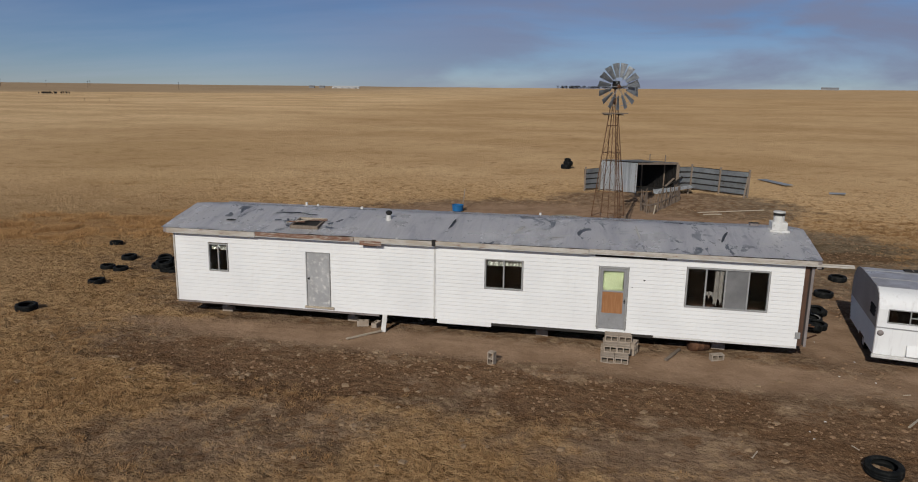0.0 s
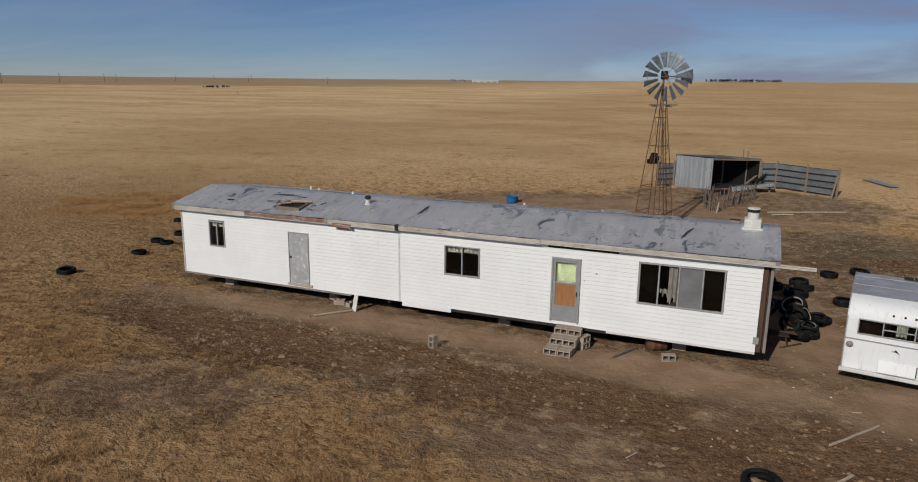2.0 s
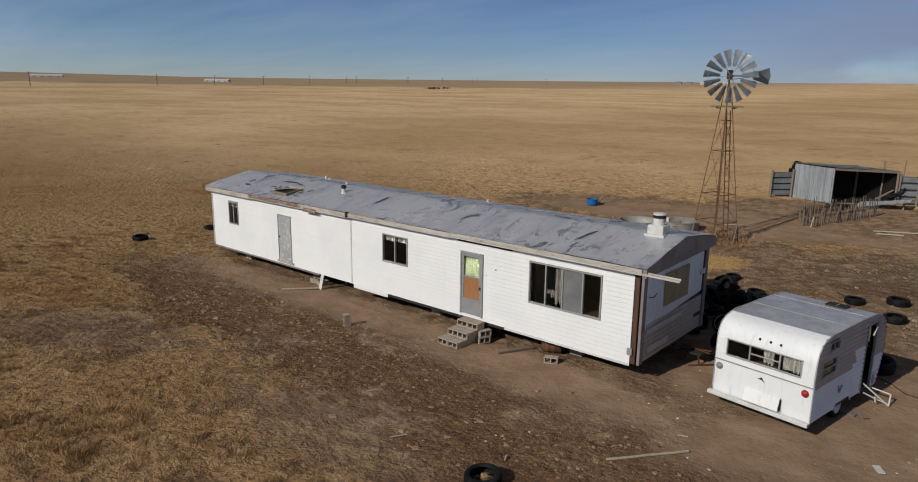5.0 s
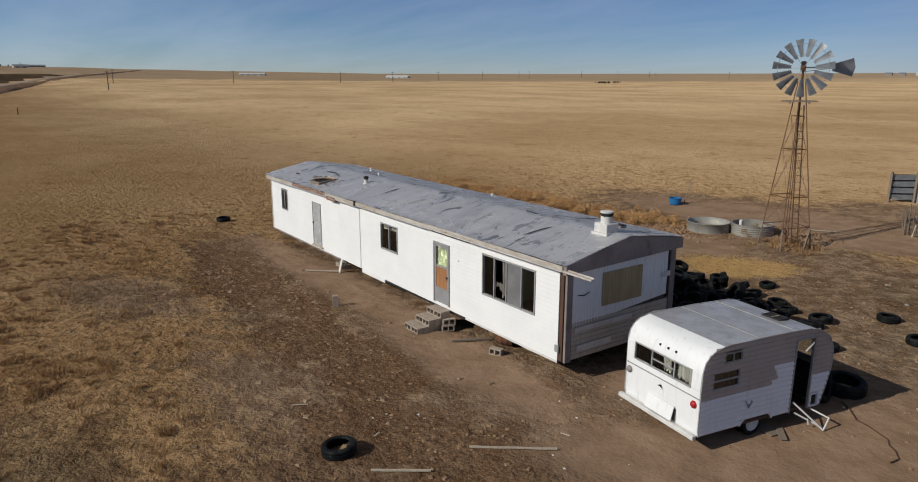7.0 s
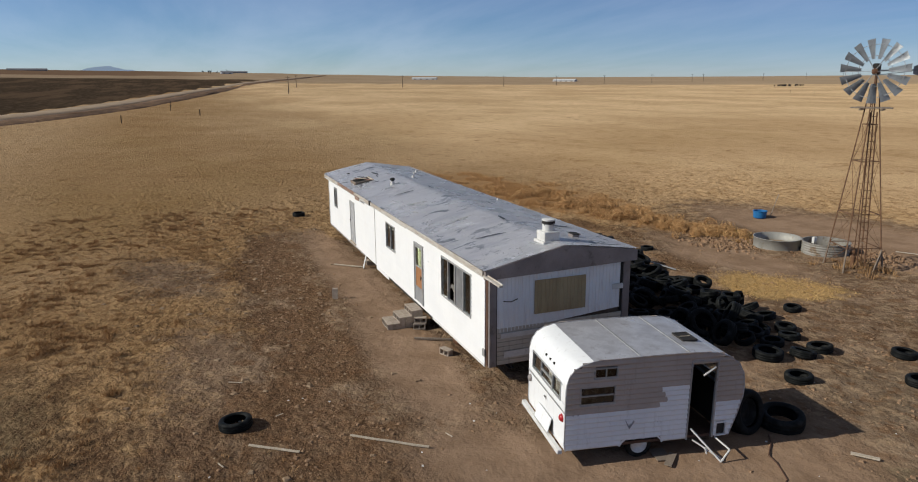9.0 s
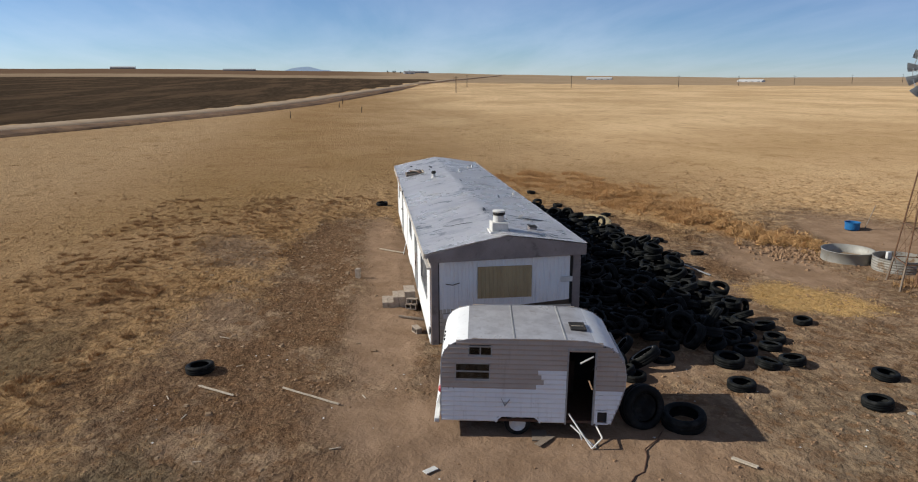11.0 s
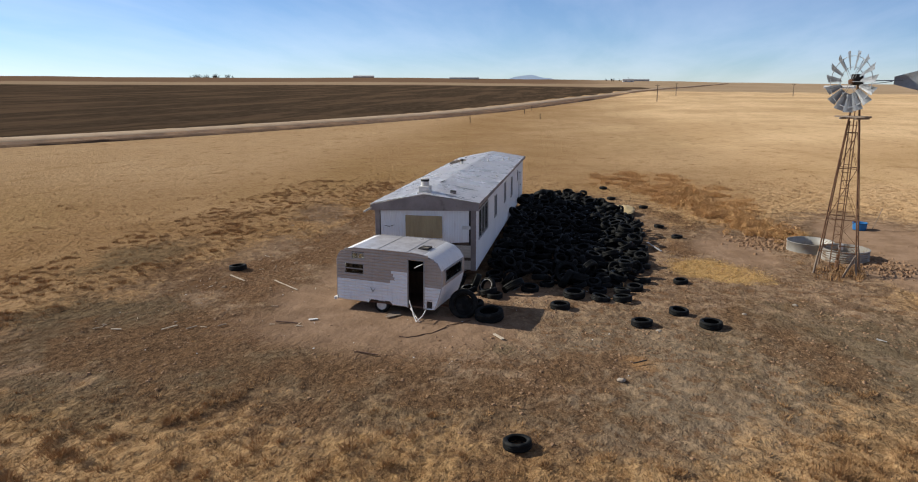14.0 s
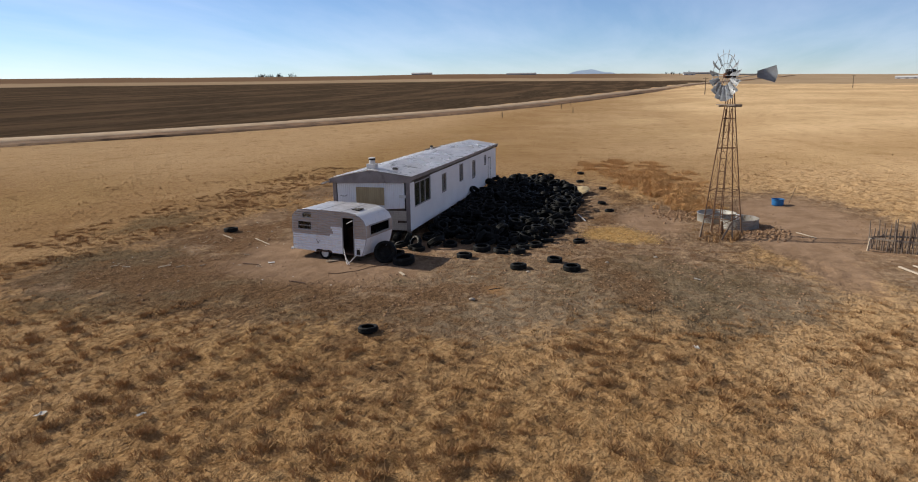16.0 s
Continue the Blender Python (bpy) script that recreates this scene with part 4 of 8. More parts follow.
for j in range(ny):
    for i in range(nx):
        bm.faces.new((rows[j][i], rows[j][i + 1], rows[j + 1][i + 1], rows[j + 1][i]))
bmesh.ops.solidify(bm, geom=bm.faces[:], thickness=0.04)
roof = part("roof", bm, M_roof, home, "grey-blue coated metal roof, patched and flaking", smooth=True, world=True)

M_tear = surface("torn_tar_felt", (0.085, 0.10, 0.13), (0.12, 0.135, 0.165), 4, 0.6)
rnd = random.Random(11)
for k in range(13):
    px, py = rnd.uniform(-13.5, 5.0), rnd.uniform(20.95, 24.9)
    if abs(px - 5.3) < 0.6 and abs(py - 22.9) < 0.6:
        continue
    long_way = rnd.random() < 0.6
    lx, ly = (rnd.uniform(0.03, 0.10), rnd.uniform(0.2, 0.6)) if long_way else (rnd.uniform(0.2, 0.6), rnd.uniform(0.03, 0.08))
    a = rnd.uniform(-0.5, 0.3)
    bm = bmesh.new()
    n = 11
    vs = []
    for q in range(n):
        ang = 2 * math.pi * q / n
        rr = rnd.uniform(0.6, 1.15)
        u, v = lx * rr * math.cos(ang), ly * rr * math.sin(ang)
        x, y = px + u * math.cos(a) - v * math.sin(a), py + u * math.sin(a) + v * math.cos(a)
        y = min(25.2, max(20.75, y))
        vs.append(bm.verts.new((x, y, roof_z(x, y) + 0.022 + 0.012 * rnd.random())))
    cx = bm.verts.new((px, py, roof_z(px, py) + 0.03))
    for q in range(n):
        bm.faces.new((vs[q], vs[(q + 1) % n], cx))
    bmesh.ops.solidify(bm, geom=bm.faces[:], thickness=0.012)
    part("roof_patch", bm, M_tear if rnd.random() < 0.72 else M_pale, roof, world=True)

# gable ends
for name, xa, xb, lab in (("gable_cap", 5.94, 6.07, "weathered brown-grey gable cap"), ("gable_cap", -15.14, -15.02, "weathered gable cap")):
    bm = bmesh.new()
    top, low = [], []
    for j in range(13):
        y = 20.7 + (25.3 - 20.7) * j / 12
        top.append((y, roof_z(xa, y) - 0.035))
        low.append((y, 2.96 + 0.1 * j / 12))
    va = [[bm.verts.new((x, y, z)) for y, z in top] for x in (xa, xb)]
    vb = [[bm.verts.new((x, y, z)) for y, z in low] for x in (xa, xb)]
    for j in range(12):
        bm.faces.new((va[1][j], va[1][j + 1], vb[1][j + 1], vb[1][j]))
        bm.faces.new((va[0][j + 1], va[0][j], vb[0][j], vb[0][j + 1]))
        bm.faces.new((va[0][j], va[0][j + 1], va[1][j + 1], va[1][j]))
        bm.faces.new((vb[0][j + 1], vb[0][j], vb[1][j], vb[1][j + 1]))
    for j in (0, 12):
        bm.faces.new((va[0][j], va[1][j], vb[1][j], vb[0][j]))
    part(name, bm, M_gable, home, lab, world=True)

# eave trim along the front, in worn lengths, and along the rear
for a, b, mat, h in ((-15.0, -11.7, M_fascia, 0.15), (-11.69, -8.2, M_rustred, 0.14), (-8.19, -5.52, M_fascia, 0.15), (-5.48, -0.6, M_fascia, 0.13), (-0.59, 5.95, M_fascia, 0.13)):
    zz = roof_z((a + b) / 2, 20.68) - 0.015
    part("eave_trim", boxed(a, b, 20.655, 20.70, zz - h, zz, 0.008), mat, roof, world=True)
    part("drip_edge", boxed(a, b, 20.64, 20.84, zz - h - 0.02, zz - h - 0.004, 0.004), M_pale, roof, world=True)
part("eave_trim", boxed(-15.18, 5.95, 25.27, 25.33, 3.17, 3.33, 0.008), M_gable, roof, world=True)
# dark strip stands in for shade in the gap under the eave
part("soffit_gap", boxed(-0.4, 1.75, 20.835, 20.85, 2.925, 3.0), M_dark, front_wall, "dark gap under the eave", world=True)
part("repair_board", boxed(-7.98, -7.25, 20.62, 20.65, 2.9, 3.05, 0.006), M_rustred, roof, "bare brown repair board", world=True)
part("repair_board", boxed(-7.9, -7.45, 20.83, 20.848, 2.82, 2.93, 0.006), M_rustred, front_wall, world=True)
part("joint_strip", boxed(-5.53, -5.47, FY - 0.02, FY - 0.002, 0.53, 3.0, 0.005), M_pale, front_wall, "joint strip between the siding halves", world=True)
part("joint_cap", boxed(-5.56, -5.44, 20.62, 20.72, 3.0, 3.2, 0.01), M_black, roof, world=True)
bm = bmesh.new()
beam(bm, (3.2, 20.70, 3.08), (6.95, 20.72, 3.05), 0.09, 0.05)
beam(bm, (3.2, 20.745, 3.11), (6.95, 20.765, 3.08), 0.012, 0.06)
part("loose_gutter", bm, M_fascia, home, "loose gutter length reaching past the corner", world=True)
# lower edge trims
part("skirt_strip", boxed(-14.85, -7.4, 20.84, 20.87, 0.43, 0.498, 0.004), M_gable, front_wall, world=True)
part("skirt_strip", boxed(-5.4, -3.6, 20.835, 20.865, 0.36, 0.498, 0.006), M_white, front_wall, world=True)
part("skirt_strip", boxed(-3.59, 1.5, 20.86, 20.89, 0.40, 0.498, 0.006), M_dark, front_wall, world=True)
part("skirt_strip", boxed(1.51, 5.68, 20.84, 20.87, 0.43, 0.498, 0.006), M_pale, front_wall, world=True)
part("corner_trim", boxed(-14.88, -14.82, 20.82, 20.86, 0.5, 3.02, 0.006), M_fascia, front_wall, world=True)

# east end: corner post, ribbed upper panel, boarded window, cream lower siding
east = part("east_wall", boxed(5.8, 5.86, FY + 0.16, RY - 0.12, BZ, 3.0), M_room, home, "stripped end wall of ribbed white panel over cream siding", world=True)


def ribbed(y0, y1, za0, za1, zb, x, amp, count):
    """A closed sheet on the east wall with shallow upright ribs; its lower edge runs from za0 to za1."""
    bm = bmesh.new()
    pts = []
    for i in range(count):
        w = (y1 - y0) / count
        y = y0 + w * i
        pts += [(x, y), (x, y + w * 0.7), (x + amp, y + w * 0.8), (x + amp, y + w * 0.92)]
    pts.append((x, y1))
    pts += [(x - 0.025, y1), (x - 0.025, y0)]
    lo = [bm.verts.new((px, py, za0 + (za1 - za0) * (py - y0) / (y1 - y0))) for px, py in pts]
    hi = [bm.verts.new((px, py, zb)) for px, py in pts]
    n = len(pts)
    for i in range(n):
        bm.faces.new((lo[i], lo[(i + 1) % n], hi[(i + 1) % n], hi[i]))
    return bm


bm = ribbed(21.10, 24.88, 1.42, 1.70, 3.04, 5.905, 0.012, 35)
part("ribbed_panel", bm, M_rib, east, "white vertically ribbed metal panel", world=True)
bm = ribbed(22.19, 23.75, 1.84, 1.84, 2.77, 5.95, 0.012, 14)
part("window_cover", bm, M_tan, east, "tan ribbed board over the window", world=True)
for k in range(8):
    z0 = BZ + 0.03 + k * 0.128
    part("siding_board", boxed(5.87, 5.915 - 0.002 * (k % 2), 21.10, 24.955 - (0.5 if k == 3 else 0.0), z0, z0 + 0.12, 0.006), M_cream, east, world=True)
part("loose_board", boxed(5.93, 5.96, 21.2, 23.4, 1.28, 1.42, 0.005, None), M_pale, east, "loose pale board", world=True)
part("loose_board", boxed(5.93, 5.95, 21.3, 22.6, 0.72, 0.9, 0.005, None), M_pale, east, world=True)
part("corner_post", boxed(5.69, 5.82, 20.87, 20.96, 0.5, 2.98, 0.008), M_brownwood, home, "bare brown corner post", world=True)
part("corner_trim", boxed(5.87, 5.95, 20.865, 21.07, 0.5, 3.0, 0.008), M_gable, home, "weathered brown-grey corner casing", world=True)
part("corner_gap", boxed(5.87, 5.925, 21.074, 21.096, 0.5, 3.02), M_black, home, world=True)
bm = bmesh.new()
rod(bm, (5.925, 21.28, 2.30), (5.955, 21.48, 2.27), 0.012, sides=6)
rod(bm, (5.955, 21.48, 2.27), (5.945, 21.68, 2.33), 0.012, sides=6)
part("cable_end", bm, M_black, home, "short dark cable end hanging from the panel", world=True)
part("corner_trim", boxed(5.87, 5.95, 24.96, 25.18, 0.5, 3.1, 0.008), M_gable, home, world=True)
part("corner_gap", boxed(5.87, 5.925, 24.885, 24.955, 1.6, 3.05), M_black, home, world=True)
part("hook_plate", boxed(5.94, 5.97, 24.6, 24.95, 2.25, 2.4, 0.006), M_pale, home, world=True)
part("bent_corner_metal", boxed(5.6, 5.75, 20.80, 20.846, 0.75, 0.95, 0.012), M_alu, front_wall, "bent siding corner", world=True)
# small holes in the front wall
for hx, hzz, hr in ((1.13, 2.26, 0.035), (0.78, 2.01, 0.018)):
    bm = bmesh.new()
    rod(bm, (hx, FY + 0.02, hzz), (hx, FY - 0.004, hzz), hr, sides=10)
    part("cable_hole", bm, M_black, front_wall, world=True)

# chassis, axles and piers
for y in (21.7, 24.3):
    bm = bmesh.new()
    box(bm, -14.4, 5.6, y - 0.07, y + 0.07, 0.46, 0.5)
    box(bm, -14.4, 5.6, y - 0.07, y + 0.07, 0.22, 0.25)
    box(bm, -14.4, 5.6, y - 0.01, y + 0.01, 0.25, 0.46)
    part("chassis_beam", bm, M_dark, home, "dark steel chassis beam", world=True)
for x in range(-14, 6, 2):
    part("cross_member", boxed(x, x + 0.06, 20.95, 25.05, 0.36, 0.5), M_dark, home, world=True)


def tyre_mesh(sides=28, plain=False):
    """A car tyre lying flat, 0.64 m across, its middle at the origin."""
    prof = ((0.205, -0.070), (0.213, -0.084), (0.25, -0.100), (0.285, -0.098), (0.308, -0.086), (0.319, -0.066), (0.3225, -0.03), (0.317, -0.026), (0.317, -0.018),
            (0.323, -0.014), (0.323, 0.014), (0.317, 0.018), (0.317, 0.026), (0.3225, 0.03), (0.319, 0.066), (0.308, 0.086), (0.285, 0.098), (0.25, 0.100),
            (0.213, 0.084), (0.205, 0.070), (0.220, 0.066), (0.27, 0.072), (0.297, 0.055), (0.300, 0.0), (0.297, -0.055), (0.27, -0.072), (0.220, -0.066))
    return spin(bmesh.new(), prof[::2] if plain else prof, sides, closed=True)


bm = tyre_mesh()
bmesh.ops.recalc_face_normals(bm, faces=bm.faces)
TYRE = bpy.data.meshes.new("tyre")
bm.to_mesh(TYRE)
bm.free()
TYRE.materials.append(M_rubber)
TYRE.polygons.foreach_set("use_smooth", [True] * len(TYRE.polygons))


def axle_wheel(parent_ob, x, y, z, material=M_pale, scale=1.0, label=""):
    t = new("wheel", TYRE)
    t.parent = parent_ob
    m = pose(x, y, z, 90, 0, 0) @ Matrix.Diagonal((scale, scale, scale * 0.95, 1))
    t.matrix_basis = base_matrix(parent_ob).inverted() @ m
    tagged(t, label)
    bm = bmesh.new()
    spin(bm, ((0.0, 0.03), (0.05, 0.045), (0.07, 0.03), (0.13, 0.02), (0.15, 0.05), (0.195, 0.075), (0.205, 0.088), (0.200, 0.0), (0.15, -0.02), (0.0, -0.02)), 20)
    r = part("rim", bm, material, t, "pale painted steel rim", smooth=True)
    return t


for x in (-4.9, -4.15):
    for y in (22.0, 24.3):
        axle_wheel(home, x, y, gz(x, y) + 0.31, M_rust, 0.95, "old tyre on the trailer axle")
part("axle", rod(bmesh.new(), (-4.9, 21.2, 0.25), (-4.9, 24.8, 0.25), 0.05), M_rust, home, world=True)
part("axle", rod(bmesh.new(), (-4.15, 21.2, 0.25), (-4.15, 24.8, 0.25), 0.05), M_rust, home, world=True)


def cinder_block_mesh():
    bm = bmesh.new()
    l, w, h, t = 0.2, 0.1, 0.095, 0.03
    for y in (-1, 1):
        box(bm, -l, l, y * w - (t if y > 0 else 0), y * w + (0 if y > 0 else t), -h, h)
    for x in (-l, -t / 2, l - t):
        box(bm, x, x + t, -w + t + 0.001, w - t - 0.001, -h + 0.001, h - 0.001)
    bmesh.ops.recalc_face_normals(bm, faces=bm.faces)
    me = bpy.data.meshes.new("cinder_block")
    bm.to_mesh(me)
    bm.free()
    me.materials.append(M_block)
    return me


BLOCK = cinder_block_mesh()


def block_at(x, y, z, turn=0.0, tilt=0.0, roll=0.0, label="grey-tan hollow concrete block on the dirt", group="", parent_ob=None):
    b = new("concrete_block", BLOCK)
    m = pose(x, y, z, tilt, roll, turn)
    if parent_ob:
        b.parent = parent_ob
        b.matrix_basis = base_matrix(parent_ob).inverted() @ m
    else:
        b.matrix_basis = m
        tagged(b, label, "concrete block", group)
    return b


for px in (-13.4, -8.6, -2.0, 3.6):
    for y in (21.7, 24.3):
        z = gz(px, y)
        block_at(px, y, z + 0.1, 0, parent_ob=home)
        block_at(px, y, z + 0.29, 90, parent_ob=home)

# roof fittings
cz = roof_z(5.3, 22.9)
chim = thing("chimney", pose(5.3, 22.9, cz), "white metal roof chimney with a sooty band on a square base", "chimney")
part("base_box", boxed(-0.235, 0.235, -0.235, 0.235, -0.06, 0.26, 0.015), M_pale, chim)
part("flashing", boxed(-0.29, 0.29, -0.29, 0.29, -0.06, 0.012, 0.006), M_pale, chim)
part("pipe", spin(bmesh.new(), ((0.165, 0.25), (0.165, 0.44), (0.15, 0.45), (0.15, 0.3)), 20), M_pale, chim, smooth=False)
part("cap_band", spin(bmesh.new(), ((0.12, 0.42), (0.15, 0.445), (0.175, 0.46), (0.18, 0.515), (0.15, 0.53), (0.12, 0.53)), 20), M_black, chim, "sooty black band under the cap")
part("cap", spin(bmesh.new(), ((0.1, 0.525), (0.17, 0.535), (0.185, 0.55), (0.18, 0.58), (0.09, 0.595), (0.0, 0.595)), 20), M_pale, chim, "dented pale cap")
for k in range(4):
    a = k * math.pi / 2 + 0.4
    part("cap_strut", rod(bmesh.new(), (0.16 * math.cos(a), 0.16 * math.sin(a), 0.42), (0.17 * math.cos(a), 0.17 * math.sin(a), 0.54), 0.01, sides=5), M_black, chim)
vent = thing("vent_pipe", pose(-7.45, 22.2, roof_z(-7.45, 22.2)), "short white roof vent with a dark rusty cap", "roof vent")
part("pipe", spin(bmesh.new(), ((0.12, -0.03), (0.11, 0.03), (0.085, 0.05), (0.085, 0.17), (0.07, 0.17)), 16), M_pale, vent)
part("cap", spin(bmesh.new(), ((0.06, 0.16), (0.08, 0.2), (0.11, 0.21), (0.11, 0.27), (0.07, 0.31), (0.0, 0.32)), 16), M_black, vent, "dark rusty cap")
for vx, vy, h in ((-11.5, 24.6, 0.14), (-8.9, 23.6, 0.09), (-2.45, 24.95, 0.10), (-10.9, 24.3, 0.09)):
    t = thing("vent_pipe", pose(vx, vy, roof_z(vx, vy)), "small white plumbing vent on the roof", "roof vent", "plumbing vents on the roof")
    part("pipe", spin(bmesh.new(), ((0.07, -0.03), (0.065, 0.02), (0.045, 0.03), (0.045, h), (0.035, h), (0.035, 0.04)), 12), M_pale, t)
t = thing("roof_vent", pose(4.8, 24.0, roof_z(4.8, 24.0), -6), "small dark square roof vent", "roof vent")
part("body", boxed(-0.14, 0.14, -0.11, 0.11, -0.03, 0.08, 0.01), M_gable, t)
part("lid", boxed(-0.16, 0.16, -0.13, 0.13, 0.085, 0.11, 0.01), M_black, t)
hz = roof_z(-10.1, 21.5)
hatch = thing("broken_skylight", pose(-10.1, 21.5, hz, 8, 0, 0), "smashed roof skylight, a splintered wooden frame over a dark hole", "skylight")
part("opening", boxed(-0.45, 0.45, -0.38, 0.38, -0.02, 0.035, 0.0), M_black, hatch, "dark hole")
for a in ((-0.5, 0.5, -0.45, -0.38), (-0.5, 0.5, 0.38, 0.45), (-0.5, -0.43, -0.37, 0.37), (0.43, 0.5, -0.37, 0.37)):
    part("frame_board", boxed(*a, -0.03, 0.085, 0.008), M_palewood if a[2] > 0.3 else M_greywood, hatch)
rnd = random.Random(5)
for k in range(4):
    a = rnd.uniform(-0.6, 0.6)
    x, y = rnd.uniform(-0.35, 0.35), rnd.uniform(-0.3, 0.3)
    l = rnd.uniform(0.2, 0.45)
    bm = beam(bmesh.new(), (x - l * math.cos(a), y - l * math.sin(a), 0.10 + 0.01 * k), (x + l * math.cos(a), y + l * math.sin(a), 0.095 + 0.012 * k), rnd.uniform(0.05, 0.1), 0.016)
    part("splinter", bm, M_palewood if k % 3 else M_rustred, hatch)
for k in range(7):
    a = rnd.uniform(0, 6.3)
    l = rnd.uniform(0.25, 0.5)
    x, y = (rnd.uniform(-1.1, -0.5) if k < 4 else rnd.uniform(0.5, 1.1)), rnd.uniform(-0.4, 0.3)
    bm = beam(bmesh.new(), (x, y, 0.035), (x + l * math.cos(a), y + 0.5 * l * math.sin(a), 0.05), 0.08, 0.014)
    part("torn_felt", bm, M_tear, hatch)
bm = bmesh.new()
spin(bm, ((0.0, 0.028), (0.1, 0.028), (0.12, 0.02)), 9)
bmesh.ops.scale(bm, vec=(1.6, 0.7, 1), verts=bm.verts)
part("roof_hole", bm, M_black, roof, "dark hole torn in the roof").matrix_basis = base_matrix(roof).inverted() @ pose(-13.0, 21.5, roof_z(-13.0, 21.5) + 0.004, 9)

# ---- steps and blocks by the front door ----
steps_group = "blocks stacked as door steps"
for lev, first, last, shift in ((0, 0, 5, 0.0), (1, 2, 5, 0.06), (2, 4, 5, 0.1)):
    for k in range(first, last + 1):
        for side_x in (0.13, 0.54):
            x, y = side_x + shift + random.uniform(-0.015, 0.015), 19.66 + 0.197 * k + random.uniform(-0.008, 0.008)
            block_at(x, y, gz(x, 20.0) + 0.1 + 0.202 * lev, random.uniform(-3, 3), 90, 0, "tan hollow concrete block stacked as a rough door step", steps_group)
for lev in (0, 1):
    block_at(0.92, 20.58 + 0.04 * lev, gz(0.92, 20.58) + 0.1 + 0.202 * lev, 70, 90, 0, "tan hollow concrete block stacked as a rough door step", steps_group)
block_at(-3.24, 18.65, gz(-3.24, 18.65) + 0.19, 250, 0, 90, "single tan hollow concrete block on the dirt")
block_at(3.4, 20.6, gz(3.4, 20.6) + 0.1, 20, 90, label="single concrete block lying beside the mobile home")
block_at(-8.1, 21.2, gz(-8.1, 21.2) + 0.1, 15, label="broken concrete block under the mobile home")
block_at(-7.6, 21.15, gz(-7.6, 21.15) + 0.1, 80, label="broken concrete block under the mobile home")


def timber(name, p, q, w, h, mat, label, category="board", group=""):
    z0, z1 = gz(p[0], p[1]) + h / 2 + (p[2] if len(p) > 2 else 0.03), gz(q[0], q[1]) + h / 2 + (q[2] if len(q) > 2 else 0.03)
    bm = bmesh.new()
    n = 6
    pts = [Vector((p[0] + (q[0] - p[0]) * k / n, p[1] + (q[1] - p[1]) * k / n, z0 + (z1 - z0) * k / n)) for k in range(n + 1)]
    side = Vector((-(q[1] - p[1]), q[0] - p[0], 0)).normalized()
    bow = 0.02 * min(1.0, math.hypot(q[0] - p[0], q[1] - p[1]) / 3.0) ** 2
    pts = [c + side * (bow * math.sin(k * 2.1 + p[0])) for k, c in enumerate(pts)]
    ring = []
    for c in pts:
        ring.append([bm.verts.new(c + side * (a * w / 2) + Vector((0, 0, b * h / 2))) for a, b in ((-1, -1), (1, -1), (1, 1), (-1, 1))])
    for a, b in zip(ring, ring[1:]):
        for k in range(4):
            bm.faces.new((a[k], a[(k + 1) % 4], b[(k + 1) % 4], b[k]))
    bm.faces.new(ring[0][::-1])
    bm.faces.new(ring[-1])
    return tagged(part(name, bm, mat), label, category, group)


timber("wooden_pole", (7.28, 16.8), (8.44, 18.3), 0.04, 0.035, M_palewood, "long pale stripped wooden pole lying on the dirt", "pole")
timber("wooden_board", (12.06, 26.76), (12.49, 27.11), 0.1, 0.03, M_palewood, "short pale board lying on the dirt")
timber("wooden_pole", (-7.28, 20.7), (-8.12, 19.62), 0.07, 0.04, M_palewood, "pale wooden pole on the dirt under the wall", "pole")
timber("wooden_plank", (1.86, 20.1), (2.38, 21.2), 0.09, 0.05, M_greywood, "weathered plank lying by the mobile home", "plank")
timber("pole_on_ground", (6.4, 48.3), (11.0, 50.2), 0.06, 0.05, M_palewood, "long pale pole lying in the grass", "pole")
timber("wooden_pole", (6.9, 14.6), (7.6, 15.6), 0.05, 0.03, M_palewood, "thin pale stick on the dirt", "stick")
timber("wooden_board", (11.79, 20.17), (11.63, 20.43), 0.14, 0.02, M_pale, "pale scrap of board on the dirt")
timber("stick", (13.54, 16.52), (13.18, 16.7), 0.06, 0.03, M_greywood, "short grey stick on the soil", "stick", "sticks on the soil")
timber("stick", (14.04, 14.06), (13.98, 14.4), 0.05, 0.03, M_palewood, "short pale stick on the soil", "stick", "sticks on the soil")
timber("stick", (13.76, 15.74), (13.25, 16.01), 0.05, 0.03, M_palewood, "bent pale stick on the soil", "stick", "sticks on the soil")
timber("stick", (13.05, 17.41), (12.81, 17.58), 0.05, 0.03, M_greywood, "short grey stick on the soil", "stick", "sticks on the soil")
timber("stick", (12.21, 19.12), (12.22, 19.93), 0.05, 0.03, M_brownwood, "thin dark stick on the trodden earth", "stick", "sticks on the soil")
timber("stick", (14.39, 22.77), (14.55, 23.5), 0.05, 0.03, M_brownwood, "thin dark stick on the trodden earth", "stick", "sticks on the soil")
timber("stick", (6.66, 47.68), (7.89, 48.06), 0.09, 0.06, M_palewood, "pale branch lying by the pen", "stick")
